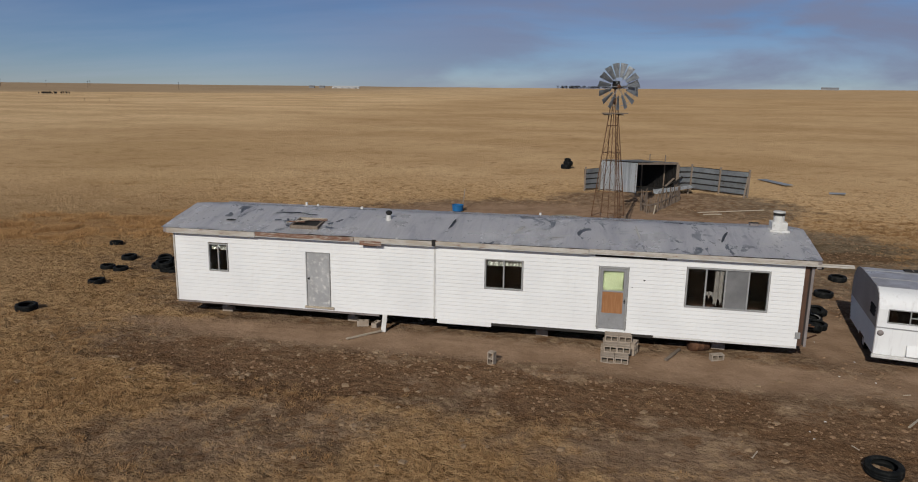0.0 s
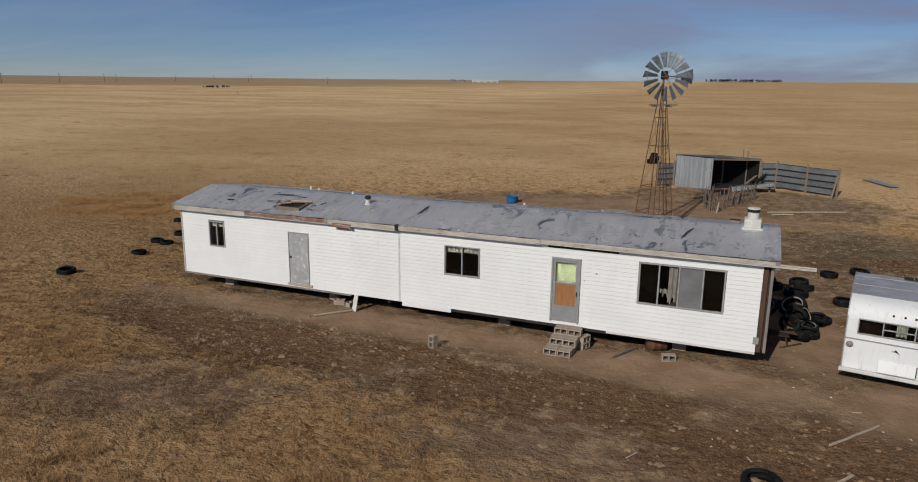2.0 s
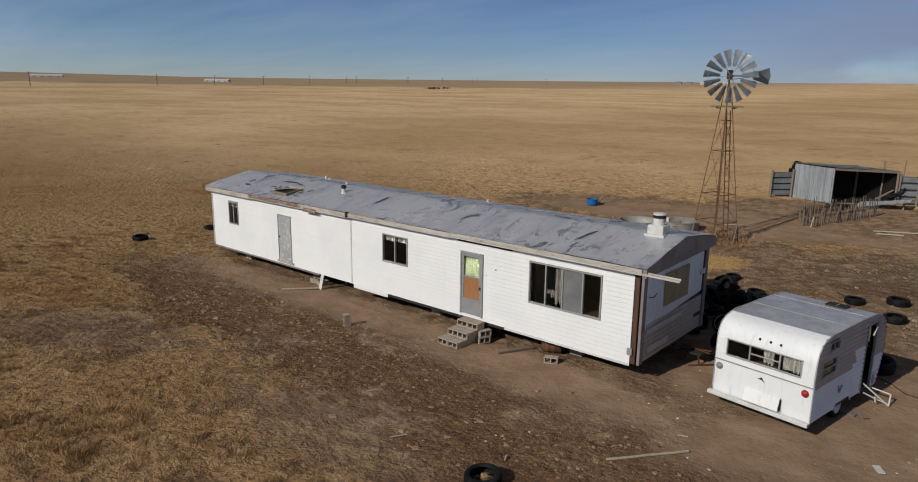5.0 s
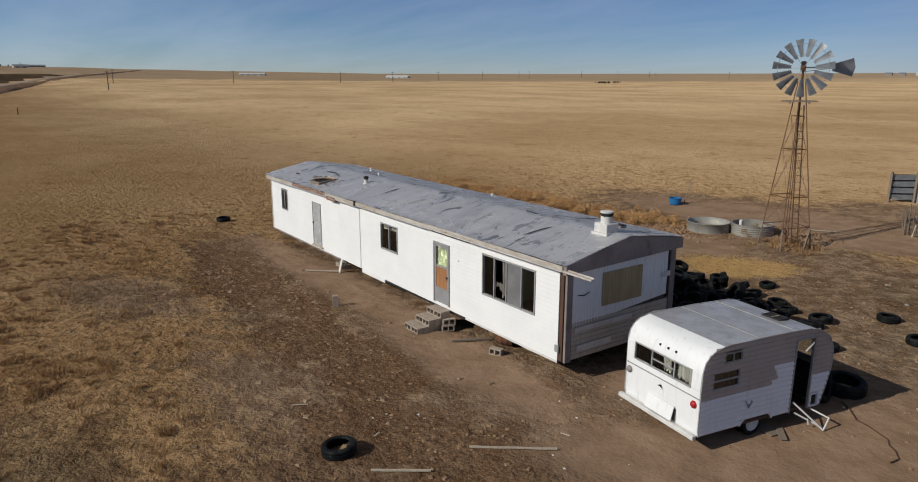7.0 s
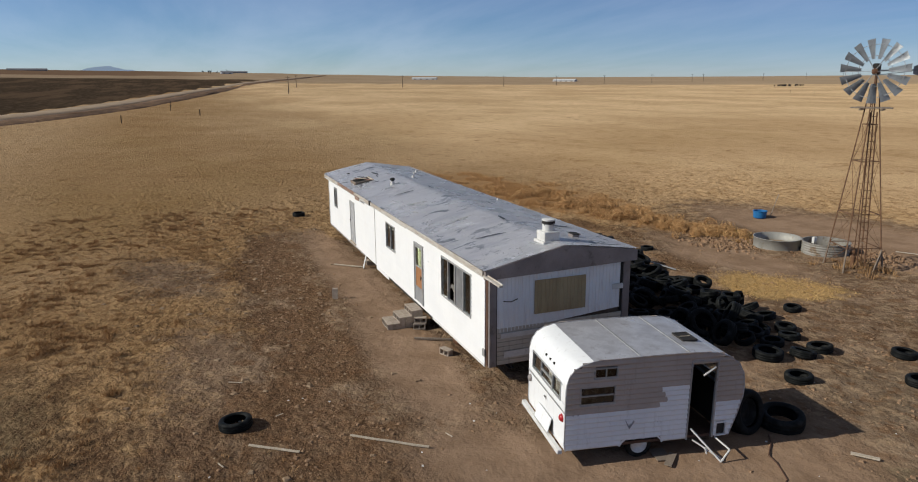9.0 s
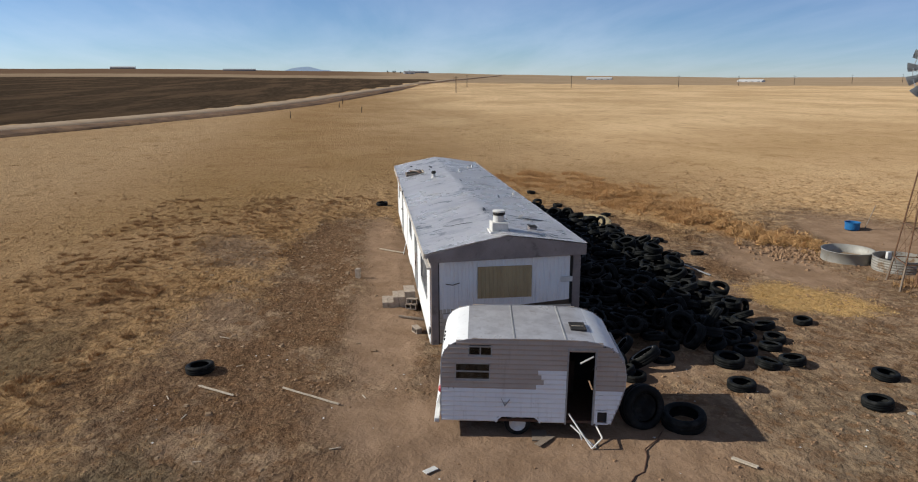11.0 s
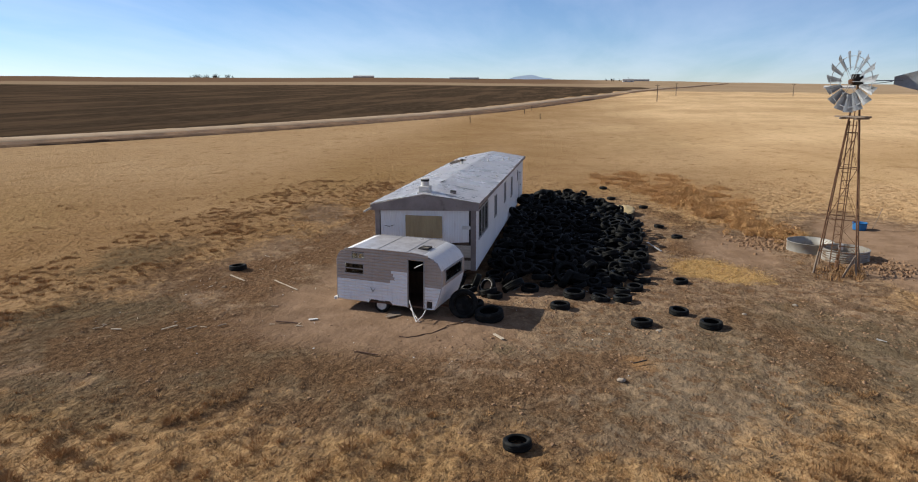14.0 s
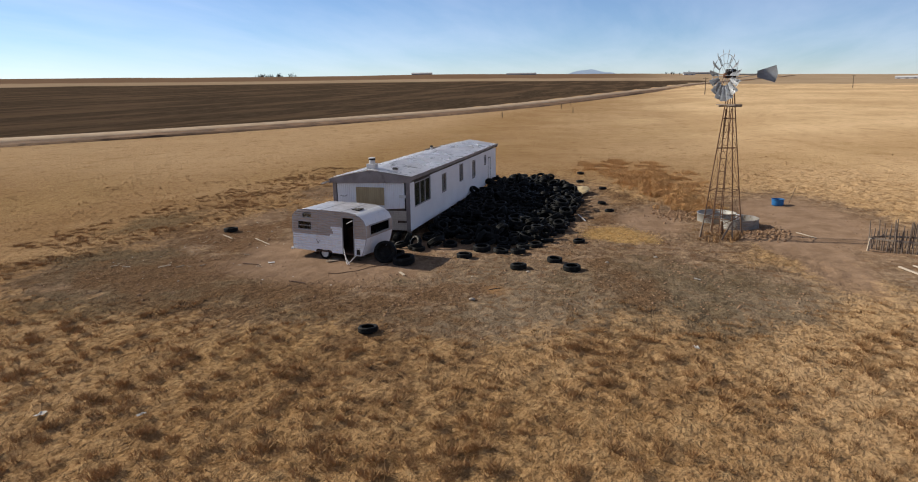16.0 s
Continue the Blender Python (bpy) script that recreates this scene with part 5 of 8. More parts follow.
for x, y, w in ((26.94, 22.54, 0.3), (26.33, 25.03, 0.24), (18.31, 38.71, 0.3), (10.3, 39.2, 0.3)):
    bm = bmesh.new()
    g = [[bm.verts.new((w * (i / 4 - 0.5), 0.5 * w * (j / 3 - 0.5), 0.03 + 0.05 * noise.noise(Vector((i * 0.9 + x, j * 0.8, y))))) for j in range(4)] for i in range(5)]
    for i in range(4):
        for j in range(3):
            bm.faces.new((g[i][j], g[i + 1][j], g[i + 1][j + 1], g[i][j + 1]))
    bmesh.ops.solidify(bm, geom=bm.faces[:], thickness=0.006)
    rag = part("paper_scrap", bm, M_pale)
    rag.matrix_basis = pose(x, y, gz(x, y) + 0.03, 0, 0, x * 40)
    tagged(rag, "crumpled pale scrap of paper in the dry grass", "litter", "paper scraps in the grass")
timber("ground_board", (10.3, 22.95, 0.015), (10.78, 22.85, 0.015), 0.34, 0.02, M_greywood, "flat grey board lying on the dirt by the camper")
# dark cable snaking out from the camper
bm = bmesh.new()
cab = ((10.75, 25.75), (11.08, 25.49), (11.45, 25.06), (11.72, 25.0), (11.98, 24.87), (12.32, 24.69), (12.45, 24.45), (12.63, 24.31), (12.84, 24.01), (12.8, 23.7))
for (xa, ya), (xb, yb) in zip(cab, cab[1:]):
    rod(bm, (xa, ya, gz(xa, ya) + 0.025), (xb, yb, gz(xb, yb) + 0.025), 0.016, sides=6)
tagged(part("cable", bm, M_brownwood), "dark cable lying in a curve on the trodden earth", "cable")
# scrap stand in the gap between the two dwellings
junk = thing("scrap_stand", pose(6.35, 23.5, gz(6.35, 23.5)), "low rusty metal stand with loose bars on it", "scrap")
for sx in (-0.3, 0.3):
    for sy in (-0.2, 0.2):
        part("leg", beam(bmesh.new(), (sx, sy, -0.02), (sx * 0.8, sy * 0.8, 0.3), 0.035, 0.035), M_rust, junk)
part("top", boxed(-0.34, 0.34, -0.24, 0.24, 0.3, 0.34, 0.005), M_dark, junk)
for k, (a, b) in enumerate((((-0.6, -0.1, 0.37), (0.5, 0.12, 0.39)), ((-0.4, 0.2, 0.37), (0.55, -0.12, 0.4)), ((0.1, -0.5, 0.04), (0.7, 0.1, 0.05)))):
    part("bar", beam(bmesh.new(), a, b, 0.05, 0.03), M_rust, junk)
timber("sheet_scrap", (10.62, 23.18), (10.99, 22.75), 0.16, 0.02, M_greywood, "short grey board beside the camper", "board")
timber("wooden_board", (-0.6, 44.9), (0.8, 45.6), 0.08, 0.03, M_palewood, "pale board lying near the windmill")
bm = bmesh.new()
beam(bm, (-7.23, 20.72, gz(-7.23, 20.72)), (-7.2, 20.86, 0.52), 0.16, 0.03, up=(0, 1, 0))
tagged(part("leaning_board", bm, M_pale), "white board propped under the wall's lower edge", "board")
drum = thing("rusty_drum", pose(2.95, 21.35, gz(2.95, 21.35) + 0.2, 0, 90, 20), "rusty brown steel drum lying under the mobile home", "drum")
part("shell", spin(bmesh.new(), ((0.0, -0.3), (0.19, -0.3), (0.2, -0.29), (0.2, -0.1), (0.21, -0.09), (0.2, -0.08), (0.2, 0.08), (0.21, 0.09), (0.2, 0.1), (0.2, 0.29), (0.18, 0.3), (0.17, 0.2), (0.0, 0.2)), 20), M_rust, drum, smooth=True)

# ---- camper ----
camper = thing("camper_trailer", pose(9.35, 22.83, -0.116, -1.0, 0, -9), "small old white and beige camper trailer with its doorway standing open", "camper")
HW = 1.175
PROF = ((0.03, 0.44), (0.0, 0.60), (0.0, 1.93), (0.05, 2.1), (0.16, 2.25), (0.34, 2.35), (0.58, 2.41), (0.9, 2.43), (2.0, 2.45), (3.0, 2.44), (3.4, 2.40), (3.72, 2.29), (3.95, 2.12),
        (4.08, 1.9), (4.13, 1.62), (4.12, 1.35), (4.02, 0.95), (3.84, 0.44))


def reach(z):
    """The side's extent along the camper at a height, from the profile."""
    lo, hi = 9.0, -9.0
    for (a, za), (b, zb) in zip(PROF, PROF[1:]):
        if min(za, zb) - 1e-6 <= z <= max(za, zb) + 1e-6:
            v = a if abs(zb - za) < 1e-6 else a + (b - a) * (z - za) / (zb - za)
            lo, hi = min(lo, v), max(hi, v)
    return lo, hi


def skin(name, pts, mat, label="", cuts=()):
    """A sheet across the camper's width that follows part of the profile; cuts: (x0, x1, z0, z1)."""
    bm = bmesh.new()
    fine = []
    zs = sorted({z for c in cuts for z in c[2:]})
    for (a, za), (b, zb) in zip(pts, pts[1:]):
        ts = [0.0] + [t for t in sorted(((z - za) / (zb - za)) for z in zs if abs(zb - za) > 1e-6) if 0 < t < 1]
        fine += [(a + (b - a) * t, za + (zb - za) * t) for t in ts]
    fine.append(pts[-1])
    for (a, za), (b, zb) in zip(fine, fine[1:]):
        holes = [(c[0], c[1]) for c in cuts if c[2] < max(za, zb) - 1e-4 and c[3] > min(za, zb) + 1e-4]
        for x0, x1 in spans(-HW, HW, holes):
            n = max(1, int((x1 - x0) / 0.4))
            for k in range(n):
                p, q = x0 + (x1 - x0) * k / n, x0 + (x1 - x0) * (k + 1) / n
                quad(bm, (p, a - 2, za), (q, a - 2, za), (q, b - 2, zb), (p, b - 2, zb))
    bmesh.ops.remove_doubles(bm, verts=bm.verts, dist=0.0005)
    bmesh.ops.solidify(bm, geom=bm.faces[:], thickness=0.02)
    return part(name, bm, mat, camper, label)


def shade_smooth(ob):
    ob.data.polygons.foreach_set("use_smooth", [True] * len(ob.data.polygons))
    ob.data.set_sharp_from_angle(angle=radians(32))


RWIN = (-0.9, 0.86, 1.49, 1.86)
FWIN = (-0.85, 0.85, 1.42, 1.84)
rear_skin = skin("rear_panel", PROF[:7], M_camperwhite, "white rear panel", (RWIN,))
roof_skin = skin("roof", PROF[6:11], M_camperroof, "dull grey sheet-metal roof")
FRONT_HI, FRONT_LO = (4.086, 1.87), (4.11, 1.30)
front_cap = skin("front_cap", PROF[10:14] + (FRONT_HI,), M_camperwhite, "white curved front cap")
front_skin = skin("front_panel", (FRONT_HI,) + PROF[14:16] + (FRONT_LO,), M_camperbeige, "beige band round the front window", (FWIN,))
front_low = skin("front_panel", (FRONT_LO,) + PROF[16:], M_camperwhite, "white lower front panel")
for o in (rear_skin, roof_skin, front_cap, front_skin, front_low):
    shade_smooth(o)
for v in (1.62, 2.76):
    part("roof_seam", boxed(-HW, HW, v - 2 - 0.016, v - 2 + 0.016, 2.43, 2.456, 0.003), M_alu, roof_skin)
hatch2 = part("roof_hatch", boxed(0.08, 0.52, 0.98, 1.26, 2.42, 2.462, 0.005), M_black, camper, "open roof hatch with a pale frame")
for a in ((0.05, 0.55, 0.94, 0.98), (0.05, 0.55, 1.26, 1.30), (0.05, 0.08, 0.98, 1.26), (0.52, 0.55, 0.98, 1.26), (0.29, 0.31, 0.98, 1.26)):
    part("hatch_rim", boxed(*a, 2.42, 2.472, 0.004), M_palewood if a[0] > 0.2 and a[2] == 0.98 and a[0] < 0.4 else M_dark, hatch2)

DOOR, SW1, SW2, LOCK = (2.84, 3.42, 0.40, 2.17), (0.33, 1.07, 1.46, 1.83), (0.62, 1.1, 2.04, 2.23), (3.54, 3.76, 0.47, 0.74)


def islands(bm):
    """Splits a bmesh into its connected pieces."""
    left, out = set(bm.faces), []
    while left:
        grown, todo = set(), [left.pop()]
        while todo:
            f = todo.pop()
            grown.add(f)
            for v in f.verts:
                for g in v.link_faces:
                    if g in left:
                        left.discard(g)
                        todo.append(g)
        nb, seen = bmesh.new(), {}
        for f in sorted(grown, key=lambda q: q.calc_center_median()[:]):
            for v in f.verts:
                if v not in seen:
                    seen[v] = nb.verts.new(v.co)
            nb.faces.new([seen[v] for v in f.verts])
        out.append(nb)
    bm.free()
    return sorted(out, key=lambda q: len(q.faces))


def ribbed_side(sx, cuts, label):
    """A side wall of pressed horizontal ribs; beige above, white below, with a whitened patch near the doorway."""
    skins = {}
    step = 0.115
    z = 0.44
    while z < 2.42:
        z1 = min(z + step, 2.436)
        zm = (z + z1) / 2
        lo, hi = reach(zm)
        holes = [(c[0], c[1]) for c in cuts if c[2] < zm < c[3]]
        if zm < 0.57:
            half = 0.46 if zm < 0.50 else 0.36
            holes.append((1.75 - half, 1.75 + half))
        for a, b in spans(lo + 0.004, hi - 0.004, holes):
            bits = [(a, b, "beige" if zm > 1.30 else "white")]
            if zm > 1.30 and zm < 1.74 and a < 2.75 and b > 2.25 and sx > 0:
                e = max(a, 2.22 + 0.10 * math.sin(zm * 37) + 0.30 * max(0.0, zm - 1.5))
                bits = [(a, e, "beige"), (e, b, "white")]
            if zm > 1.30 and zm < 2.6 and a >= 3.42 and sx > 0:
                bits = [(a, b, "beige")]
            for s, e, col in bits:
                if e - s < 0.01:
                    continue
                key = col + (" front" if s >= 3.4 else "")
                if key not in skins:
                    skins[key] = bmesh.new()
                bm = skins[key]
                o, i = sx * (HW + 0.032), sx * (HW + 0.0)
                zc = z + step * 0.42
                for pa, pb in (((i, z), (o, zc)), ((o, zc), (i, z1))):
                    quad(bm, (pa[0], s - 2, pa[1]), (pa[0], e - 2, pa[1]), (pb[0], e - 2, pb[1]), (pb[0], s - 2, pb[1]))
        z += step
    first = None
    for col, bm in sorted(skins.items()):
        bmesh.ops.remove_doubles(bm, verts=bm.verts, dist=0.0004)
        for piece in islands(bm):
            first = part("side_panel", piece, M_camperbeige if col.startswith("beige") else M_camperwhite, camper, label + col.split()[0])
    return first


for sx in (1, -1):
    bm = bmesh.new()
    for (va, za), (vb, zb) in zip(PROF, PROF[1:]):
        beam(bm, (sx * (HW + 0.014), va - 2, za), (sx * (HW + 0.014), vb - 2, zb), 0.022, 0.026, up=(1, 0, 0))
    part("edge_trim", bm, M_camperroof, camper, "thin dull metal corner moulding")
side = ribbed_side(1, (DOOR, SW1, SW2, LOCK), "ribbed side panel, ")
ribbed_side(-1, (SW1,), "ribbed far side panel, ")
# near-black lining and added panels put the cabin's shade into the colour
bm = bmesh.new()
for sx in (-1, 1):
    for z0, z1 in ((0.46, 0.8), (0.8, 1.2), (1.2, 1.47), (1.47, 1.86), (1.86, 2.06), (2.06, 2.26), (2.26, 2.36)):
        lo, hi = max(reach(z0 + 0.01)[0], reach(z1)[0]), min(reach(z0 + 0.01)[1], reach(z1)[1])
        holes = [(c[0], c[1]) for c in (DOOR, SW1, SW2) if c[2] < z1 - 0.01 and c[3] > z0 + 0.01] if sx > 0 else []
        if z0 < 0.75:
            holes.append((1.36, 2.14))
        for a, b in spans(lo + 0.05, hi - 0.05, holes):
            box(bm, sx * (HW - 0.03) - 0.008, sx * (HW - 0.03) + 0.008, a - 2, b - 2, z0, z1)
part("lining", bm, M_dark, camper, "near-black inner lining toned as cabin shade")
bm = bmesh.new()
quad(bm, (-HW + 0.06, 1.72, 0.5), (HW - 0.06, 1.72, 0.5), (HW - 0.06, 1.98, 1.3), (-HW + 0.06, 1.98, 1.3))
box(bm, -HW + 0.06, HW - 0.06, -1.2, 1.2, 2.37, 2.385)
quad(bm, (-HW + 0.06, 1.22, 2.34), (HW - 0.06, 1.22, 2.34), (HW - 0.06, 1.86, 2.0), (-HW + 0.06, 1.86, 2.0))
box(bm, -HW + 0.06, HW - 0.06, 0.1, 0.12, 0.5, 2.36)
part("partition", bm, M_dark, camper, "added near-black panelling toned as cabin shade")
for sx in (1, -1):
    bm = bmesh.new()
    bend = ((-0.50, 0.43), (-0.47, 0.50), (-0.37, 0.585), (0.37, 0.585), (0.47, 0.50), (0.50, 0.43))
    for (ya, za), (yb, zb) in zip(bend, bend[1:]):
        beam(bm, (sx * (HW + 0.012), ya - 0.25, za), (sx * (HW + 0.012), yb - 0.25, zb), 0.03, 0.028, up=(1, 0, 0))
    part("wheel_arch", bm, M_camperwhite, camper)
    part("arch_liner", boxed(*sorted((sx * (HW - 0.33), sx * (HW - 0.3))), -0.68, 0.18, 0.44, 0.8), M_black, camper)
part("floor_deck", boxed(-HW + 0.02, HW - 0.02, -1.95, 1.68, 0.44, 0.5), M_brownwood, camper)
part("cupboard", boxed(-HW + 0.05, -0.3, -0.4, 1.2, 0.5, 1.35, 0.01), M_brownwood, camper, "brown cupboard inside")
part("bunk", boxed(-HW + 0.05, HW - 0.05, -1.9, -1.0, 0.5, 0.9, 0.02), M_room, camper)


def camper_window(parent_ob, axis, fixed, out, a0, a1, z0, z1, bars=(), curtain=False):
    """A framed camper window on the side (axis y) or the rear and front (axis x)."""
    def bx(a, b, c, d, o0, o1, bev=0.004):
        lo, hi = sorted((fixed + out * o0, fixed + out * o1))
        return boxed(lo, hi, a, b, c, d, bev) if axis == "y" else boxed(a, b, lo, hi, c, d, bev)
    f = 0.03
    bm = bx(a0 - f, a1 + f, z1, z1 + f, -0.03, 0.025)
    for q in ((a0 - f, a1 + f, z0 - f, z0), (a0 - f, a0, z0, z1), (a1, a1 + f, z0, z1)):
        t = bx(*q, -0.03, 0.025)
        me = bpy.data.meshes.new("tmp")
        t.to_mesh(me)
        t.free()
        bm.from_mesh(me)
        bpy.data.meshes.remove(me)
    win = part("window", bm, M_alu, parent_ob, "aluminium framed window")
    for q in bars:
        part("glazing_bar", bx(*q, -0.02, 0.02), M_alu, win)
    pane = part("pane", bx(a0, a1, z0, z1, -0.016, -0.012, 0), M_glass, win)
    pane.visible_shadow = False
    return win


rw = camper_window(rear_skin, "x", -2.0, -1, RWIN[0], RWIN[1], RWIN[2], RWIN[3], ((-0.36, -0.33, 1.49, 1.86), (0.36, 0.39, 1.49, 1.86), (-0.33, 0.36, 1.66, 1.685)))
bm = drape(0.42, 0.84, 1.5, 1.82, -1.94, 4, 0.02, 8, 0.08)
part("curtain", bm, M_cloth, rw, "cream curtain")
part("curtain", drape(-0.05, 0.2, 1.5, 1.84, -1.93, 3, 0.02, 9, 0.08), M_cloth, rw, "cream curtain")
camper_window(side, "y", HW, 1, SW1[0] - 2, SW1[1] - 2, SW1[2], SW1[3], ((SW1[0] - 2, SW1[1] - 2, 1.635, 1.662),))
camper_window(side, "y", HW, 1, SW2[0] - 2, SW2[1] - 2, SW2[2], SW2[3], ((0.85 - 2, 0.875 - 2, 2.04, 2.23),))
# added drape keeps the side window dark; no curtain is known there
bm = drape(SW1[0] - 2.02, SW1[1] - 1.98, SW1[2] - 0.04, SW1[3] + 0.04, 0.0, 4, 0.02, 12)
bm.transform(pose(HW - 0.09, 0, 0) @ Matrix.Rotation(radians(90), 4, "Z"))
part("side_curtain", bm, M_room, camper, "added dark drape blocking the view through the side window")
fw = part("front_window", boxed(-0.85, 0.85, 2.10, 2.115, 1.42, 1.84), M_glass, front_skin, "wide dark front window")
bm = bmesh.new()
for q in ((-0.9, 0.9, 1.84, 1.89), (-0.9, 0.9, 1.37, 1.42), (-0.9, -0.85, 1.42, 1.84), (0.85, 0.9, 1.42, 1.84)):
    box(bm, q[0], q[1], 2.09, 2.145, q[2], q[3], 0.004)
part("frame", bm, M_alu, fw)
part("lock_opening", boxed(HW - 0.08, HW - 0.03, LOCK[0] - 2, LOCK[1] - 2, LOCK[2], LOCK[3]), M_black, camper, "dark open locker")
# doorway frame, hanging storm frame and fallen step frame
bm = bmesh.new()
for q in ((DOOR[0] - 0.035, DOOR[0], 0.42, 2.22), (DOOR[1], DOOR[1] + 0.045, 0.42, 2.22), (DOOR[0] - 0.035, DOOR[1] + 0.045, 2.2, 2.25)):
    box(bm, HW - 0.03, HW + 0.035, q[0] - 2, q[1] - 2, q[2], q[3], 0.005)
part("door_frame", bm, M_alu, camper, "aluminium doorway frame")
bm = bmesh.new()
rod(bm, (HW + 0.03, DOOR[1] - 2.04, 2.08), (HW + 0.06, DOOR[0] - 1.75, 1.92), 0.02, sides=6)
part("broken_rail", bm, M_pale, camper)
step = part("fallen_step", rod(bmesh.new(), (HW + 0.05, DOOR[0] - 1.95, 0.70), (HW + 0.55, DOOR[1] - 2.05, 0.13), 0.022, sides=6), M_pale, camper, "bent white tubular step frame")
for p, q in (((HW + 0.08, DOOR[0] - 1.9, 0.44), (HW + 0.5, DOOR[1] - 1.95, 0.12)), ((HW + 0.55, DOOR[1] - 2.05, 0.13), (HW + 0.5, DOOR[1] - 1.83, 0.36)), ((HW + 0.3, DOOR[0] - 1.72, 0.35), (HW + 0.3, DOOR[0] - 1.66, 0.2)),
             ((HW + 0.5, DOOR[1] - 1.83, 0.36), (HW + 0.02, DOOR[1] - 1.9, 0.42))):
    part("tube", rod(bmesh.new(), p, q, 0.02, sides=6), M_pale, step)
# wheel, bumper, lights, flap
for sx in (1, -1):
    wl = new("wheel", TYRE)
    wl.parent = camper
    wl.matrix_basis = pose(sx * (HW - 0.13), -0.25, 0.375, 0, sx * 90, 0) @ Matrix.Diagonal((0.92, 0.92, 0.85, 1))
    bm = bmesh.new()
    spin(bm, ((0.0, 0.045), (0.05, 0.05), (0.07, 0.03), (0.13, 0.02), (0.15, 0.05), (0.195, 0.075), (0.205, 0.09), (0.200, 0.0), (0.0, -0.02)), 20)
    part("rim", bm, M_pale, wl, "pale painted steel rim", smooth=True)
part("axle", rod(bmesh.new(), (-1.0, -0.25, 0.385), (1.0, -0.25, 0.385), 0.04), M_rust, camper)
for sx in (-0.6, 0.6):
    part("chassis_rail", boxed(sx - 0.04, sx + 0.04, -1.95, 1.75, 0.33, 0.435), M_rust, camper)
part("bumper", boxed(-HW - 0.07, HW + 0.03, -2.15, -2.04, 0.40, 0.5, 0.012), M_pale, camper, "chalky white timber bumper")
part("molding", boxed(-HW, HW, -2.032, -2.021, 1.30, 1.33, 0.003), M_alu, camper)
part("locker_flap", boxed(-0.35, 0.5, -0.012, 0.012, -0.33, 0.0, 0.006, pose(0, -2.035, 0.85, -15, 0, 0)), M_camperwhite, camper, "hanging white locker flap")
part("locker_edge", boxed(-0.33, 0.53, -2.03, -2.0275, 0.53, 0.82), M_black, camper, "dark locker opening")
for lx, mat, lab in ((1.02, M_red, "round red tail light"), (-1.06, M_gable, "round grey broken tail light")):
    bm = spin(bmesh.new(), ((0.0, 0.05), (0.05, 0.045), (0.075, 0.02), (0.085, 0.0), (0.09, -0.01)), 18)
    part("tail_light", bm, mat, camper, lab, smooth=True).matrix_basis = pose(lx, -2.022, 1.14, 90, 0, 0)
for lx in (-0.16, 0.1, 0.34):
    part("marker_light", boxed(lx - 0.025, lx + 0.025, -1.99, -1.945, 2.05, 2.1, 0.008), M_black, camper)
bm = bmesh.new()
for p in (((-0.1, 0.0), (0.04, 0.05), (0.0, 0.0)), ((0.0, 0.0), (0.1, -0.05), (0.02, 0.04)), ((-0.02, 0.03), (0.0, 0.07), (0.03, 0.02))):
    bm.faces.new([bm.verts.new((a, -2.026, 1.13 + b)) for a, b in p])
bmesh.ops.solidify(bm, geom=bm.faces[:], thickness=0.004)
part("emblem", bm, M_black, camper, "small dark emblem")
for v, z, w, h in ((0.225, 1.30, 0.13, 0.02), (3.6, 1.17, 0.1, 0.05), (2.1, 0.95, 0.03, 0.07), (0.17, 1.27, 0.02, 0.08), (0.28, 1.27, 0.02, 0.08)):
    part("scrape", boxed(HW + 0.008, HW + 0.014, v - 2 - w / 2, v - 2 + w / 2, z - h / 2, z + h / 2), M_steelgrey, camper)
bm = bmesh.new()
beam(bm, (HW + 0.03, 1.36 - 2, 1.02), (HW + 0.03, 1.44 - 2, 0.86), 0.012, 0.03, up=(1, 0, 0))
beam(bm, (HW + 0.034, 1.55 - 2, 1.00), (HW + 0.034, 1.44 - 2, 0.84), 0.012, 0.045, up=(1, 0, 0))
part("dent", bm, M_steelgrey, camper, "dark torn dent in the side")
bm = bmesh.new()
for q in ((LOCK[0] - 0.03, LOCK[1] + 0.03, LOCK[3], LOCK[3] + 0.03), (LOCK[0] - 0.03, LOCK[1] + 0.03, LOCK[2] - 0.03, LOCK[2]), (LOCK[0] - 0.03, LOCK[0], LOCK[2], LOCK[3]), (LOCK[1], LOCK[1] + 0.03, LOCK[2], LOCK[3])):
    box(bm, HW - 0.03, HW + 0.03, q[0] - 2, q[1] - 2, q[2], q[3], 0.004)
part("locker_frame", bm, M_camperwhite, camper, "white locker frame")
bm = bmesh.new()
rod(bm, (-0.45, 1.7, 0.4), (0, 2.6, 0.3), 0.045)
rod(bm, (0.45, 1.7, 0.4), (0, 2.6, 0.3), 0.045)
rod(bm, (0, 2.55, 0.0), (0, 2.55, 0.45), 0.03)
part("tow_bar", bm, M_rust, camper, "rusty tow bar")

# ---- windmill ----
mill = thing("windmill", pose(0.3, 41.0, gz(0.3, 41.0)), "farm water-pump windmill with a grey bladed wheel on a rusty tower", "windmill")
TURN_T = -22.5
LEG0, LEG1, TOPZ = 0.83, 0.11, 7.9


def leg_at(k, z):
    h = LEG0 + (LEG1 - LEG0) * min(1.0, z / 7.3)
    a = radians(TURN_T + 45 + 90 * k)
    return Vector((h * 1.414 * math.cos(a), h * 1.414 * math.sin(a), z))


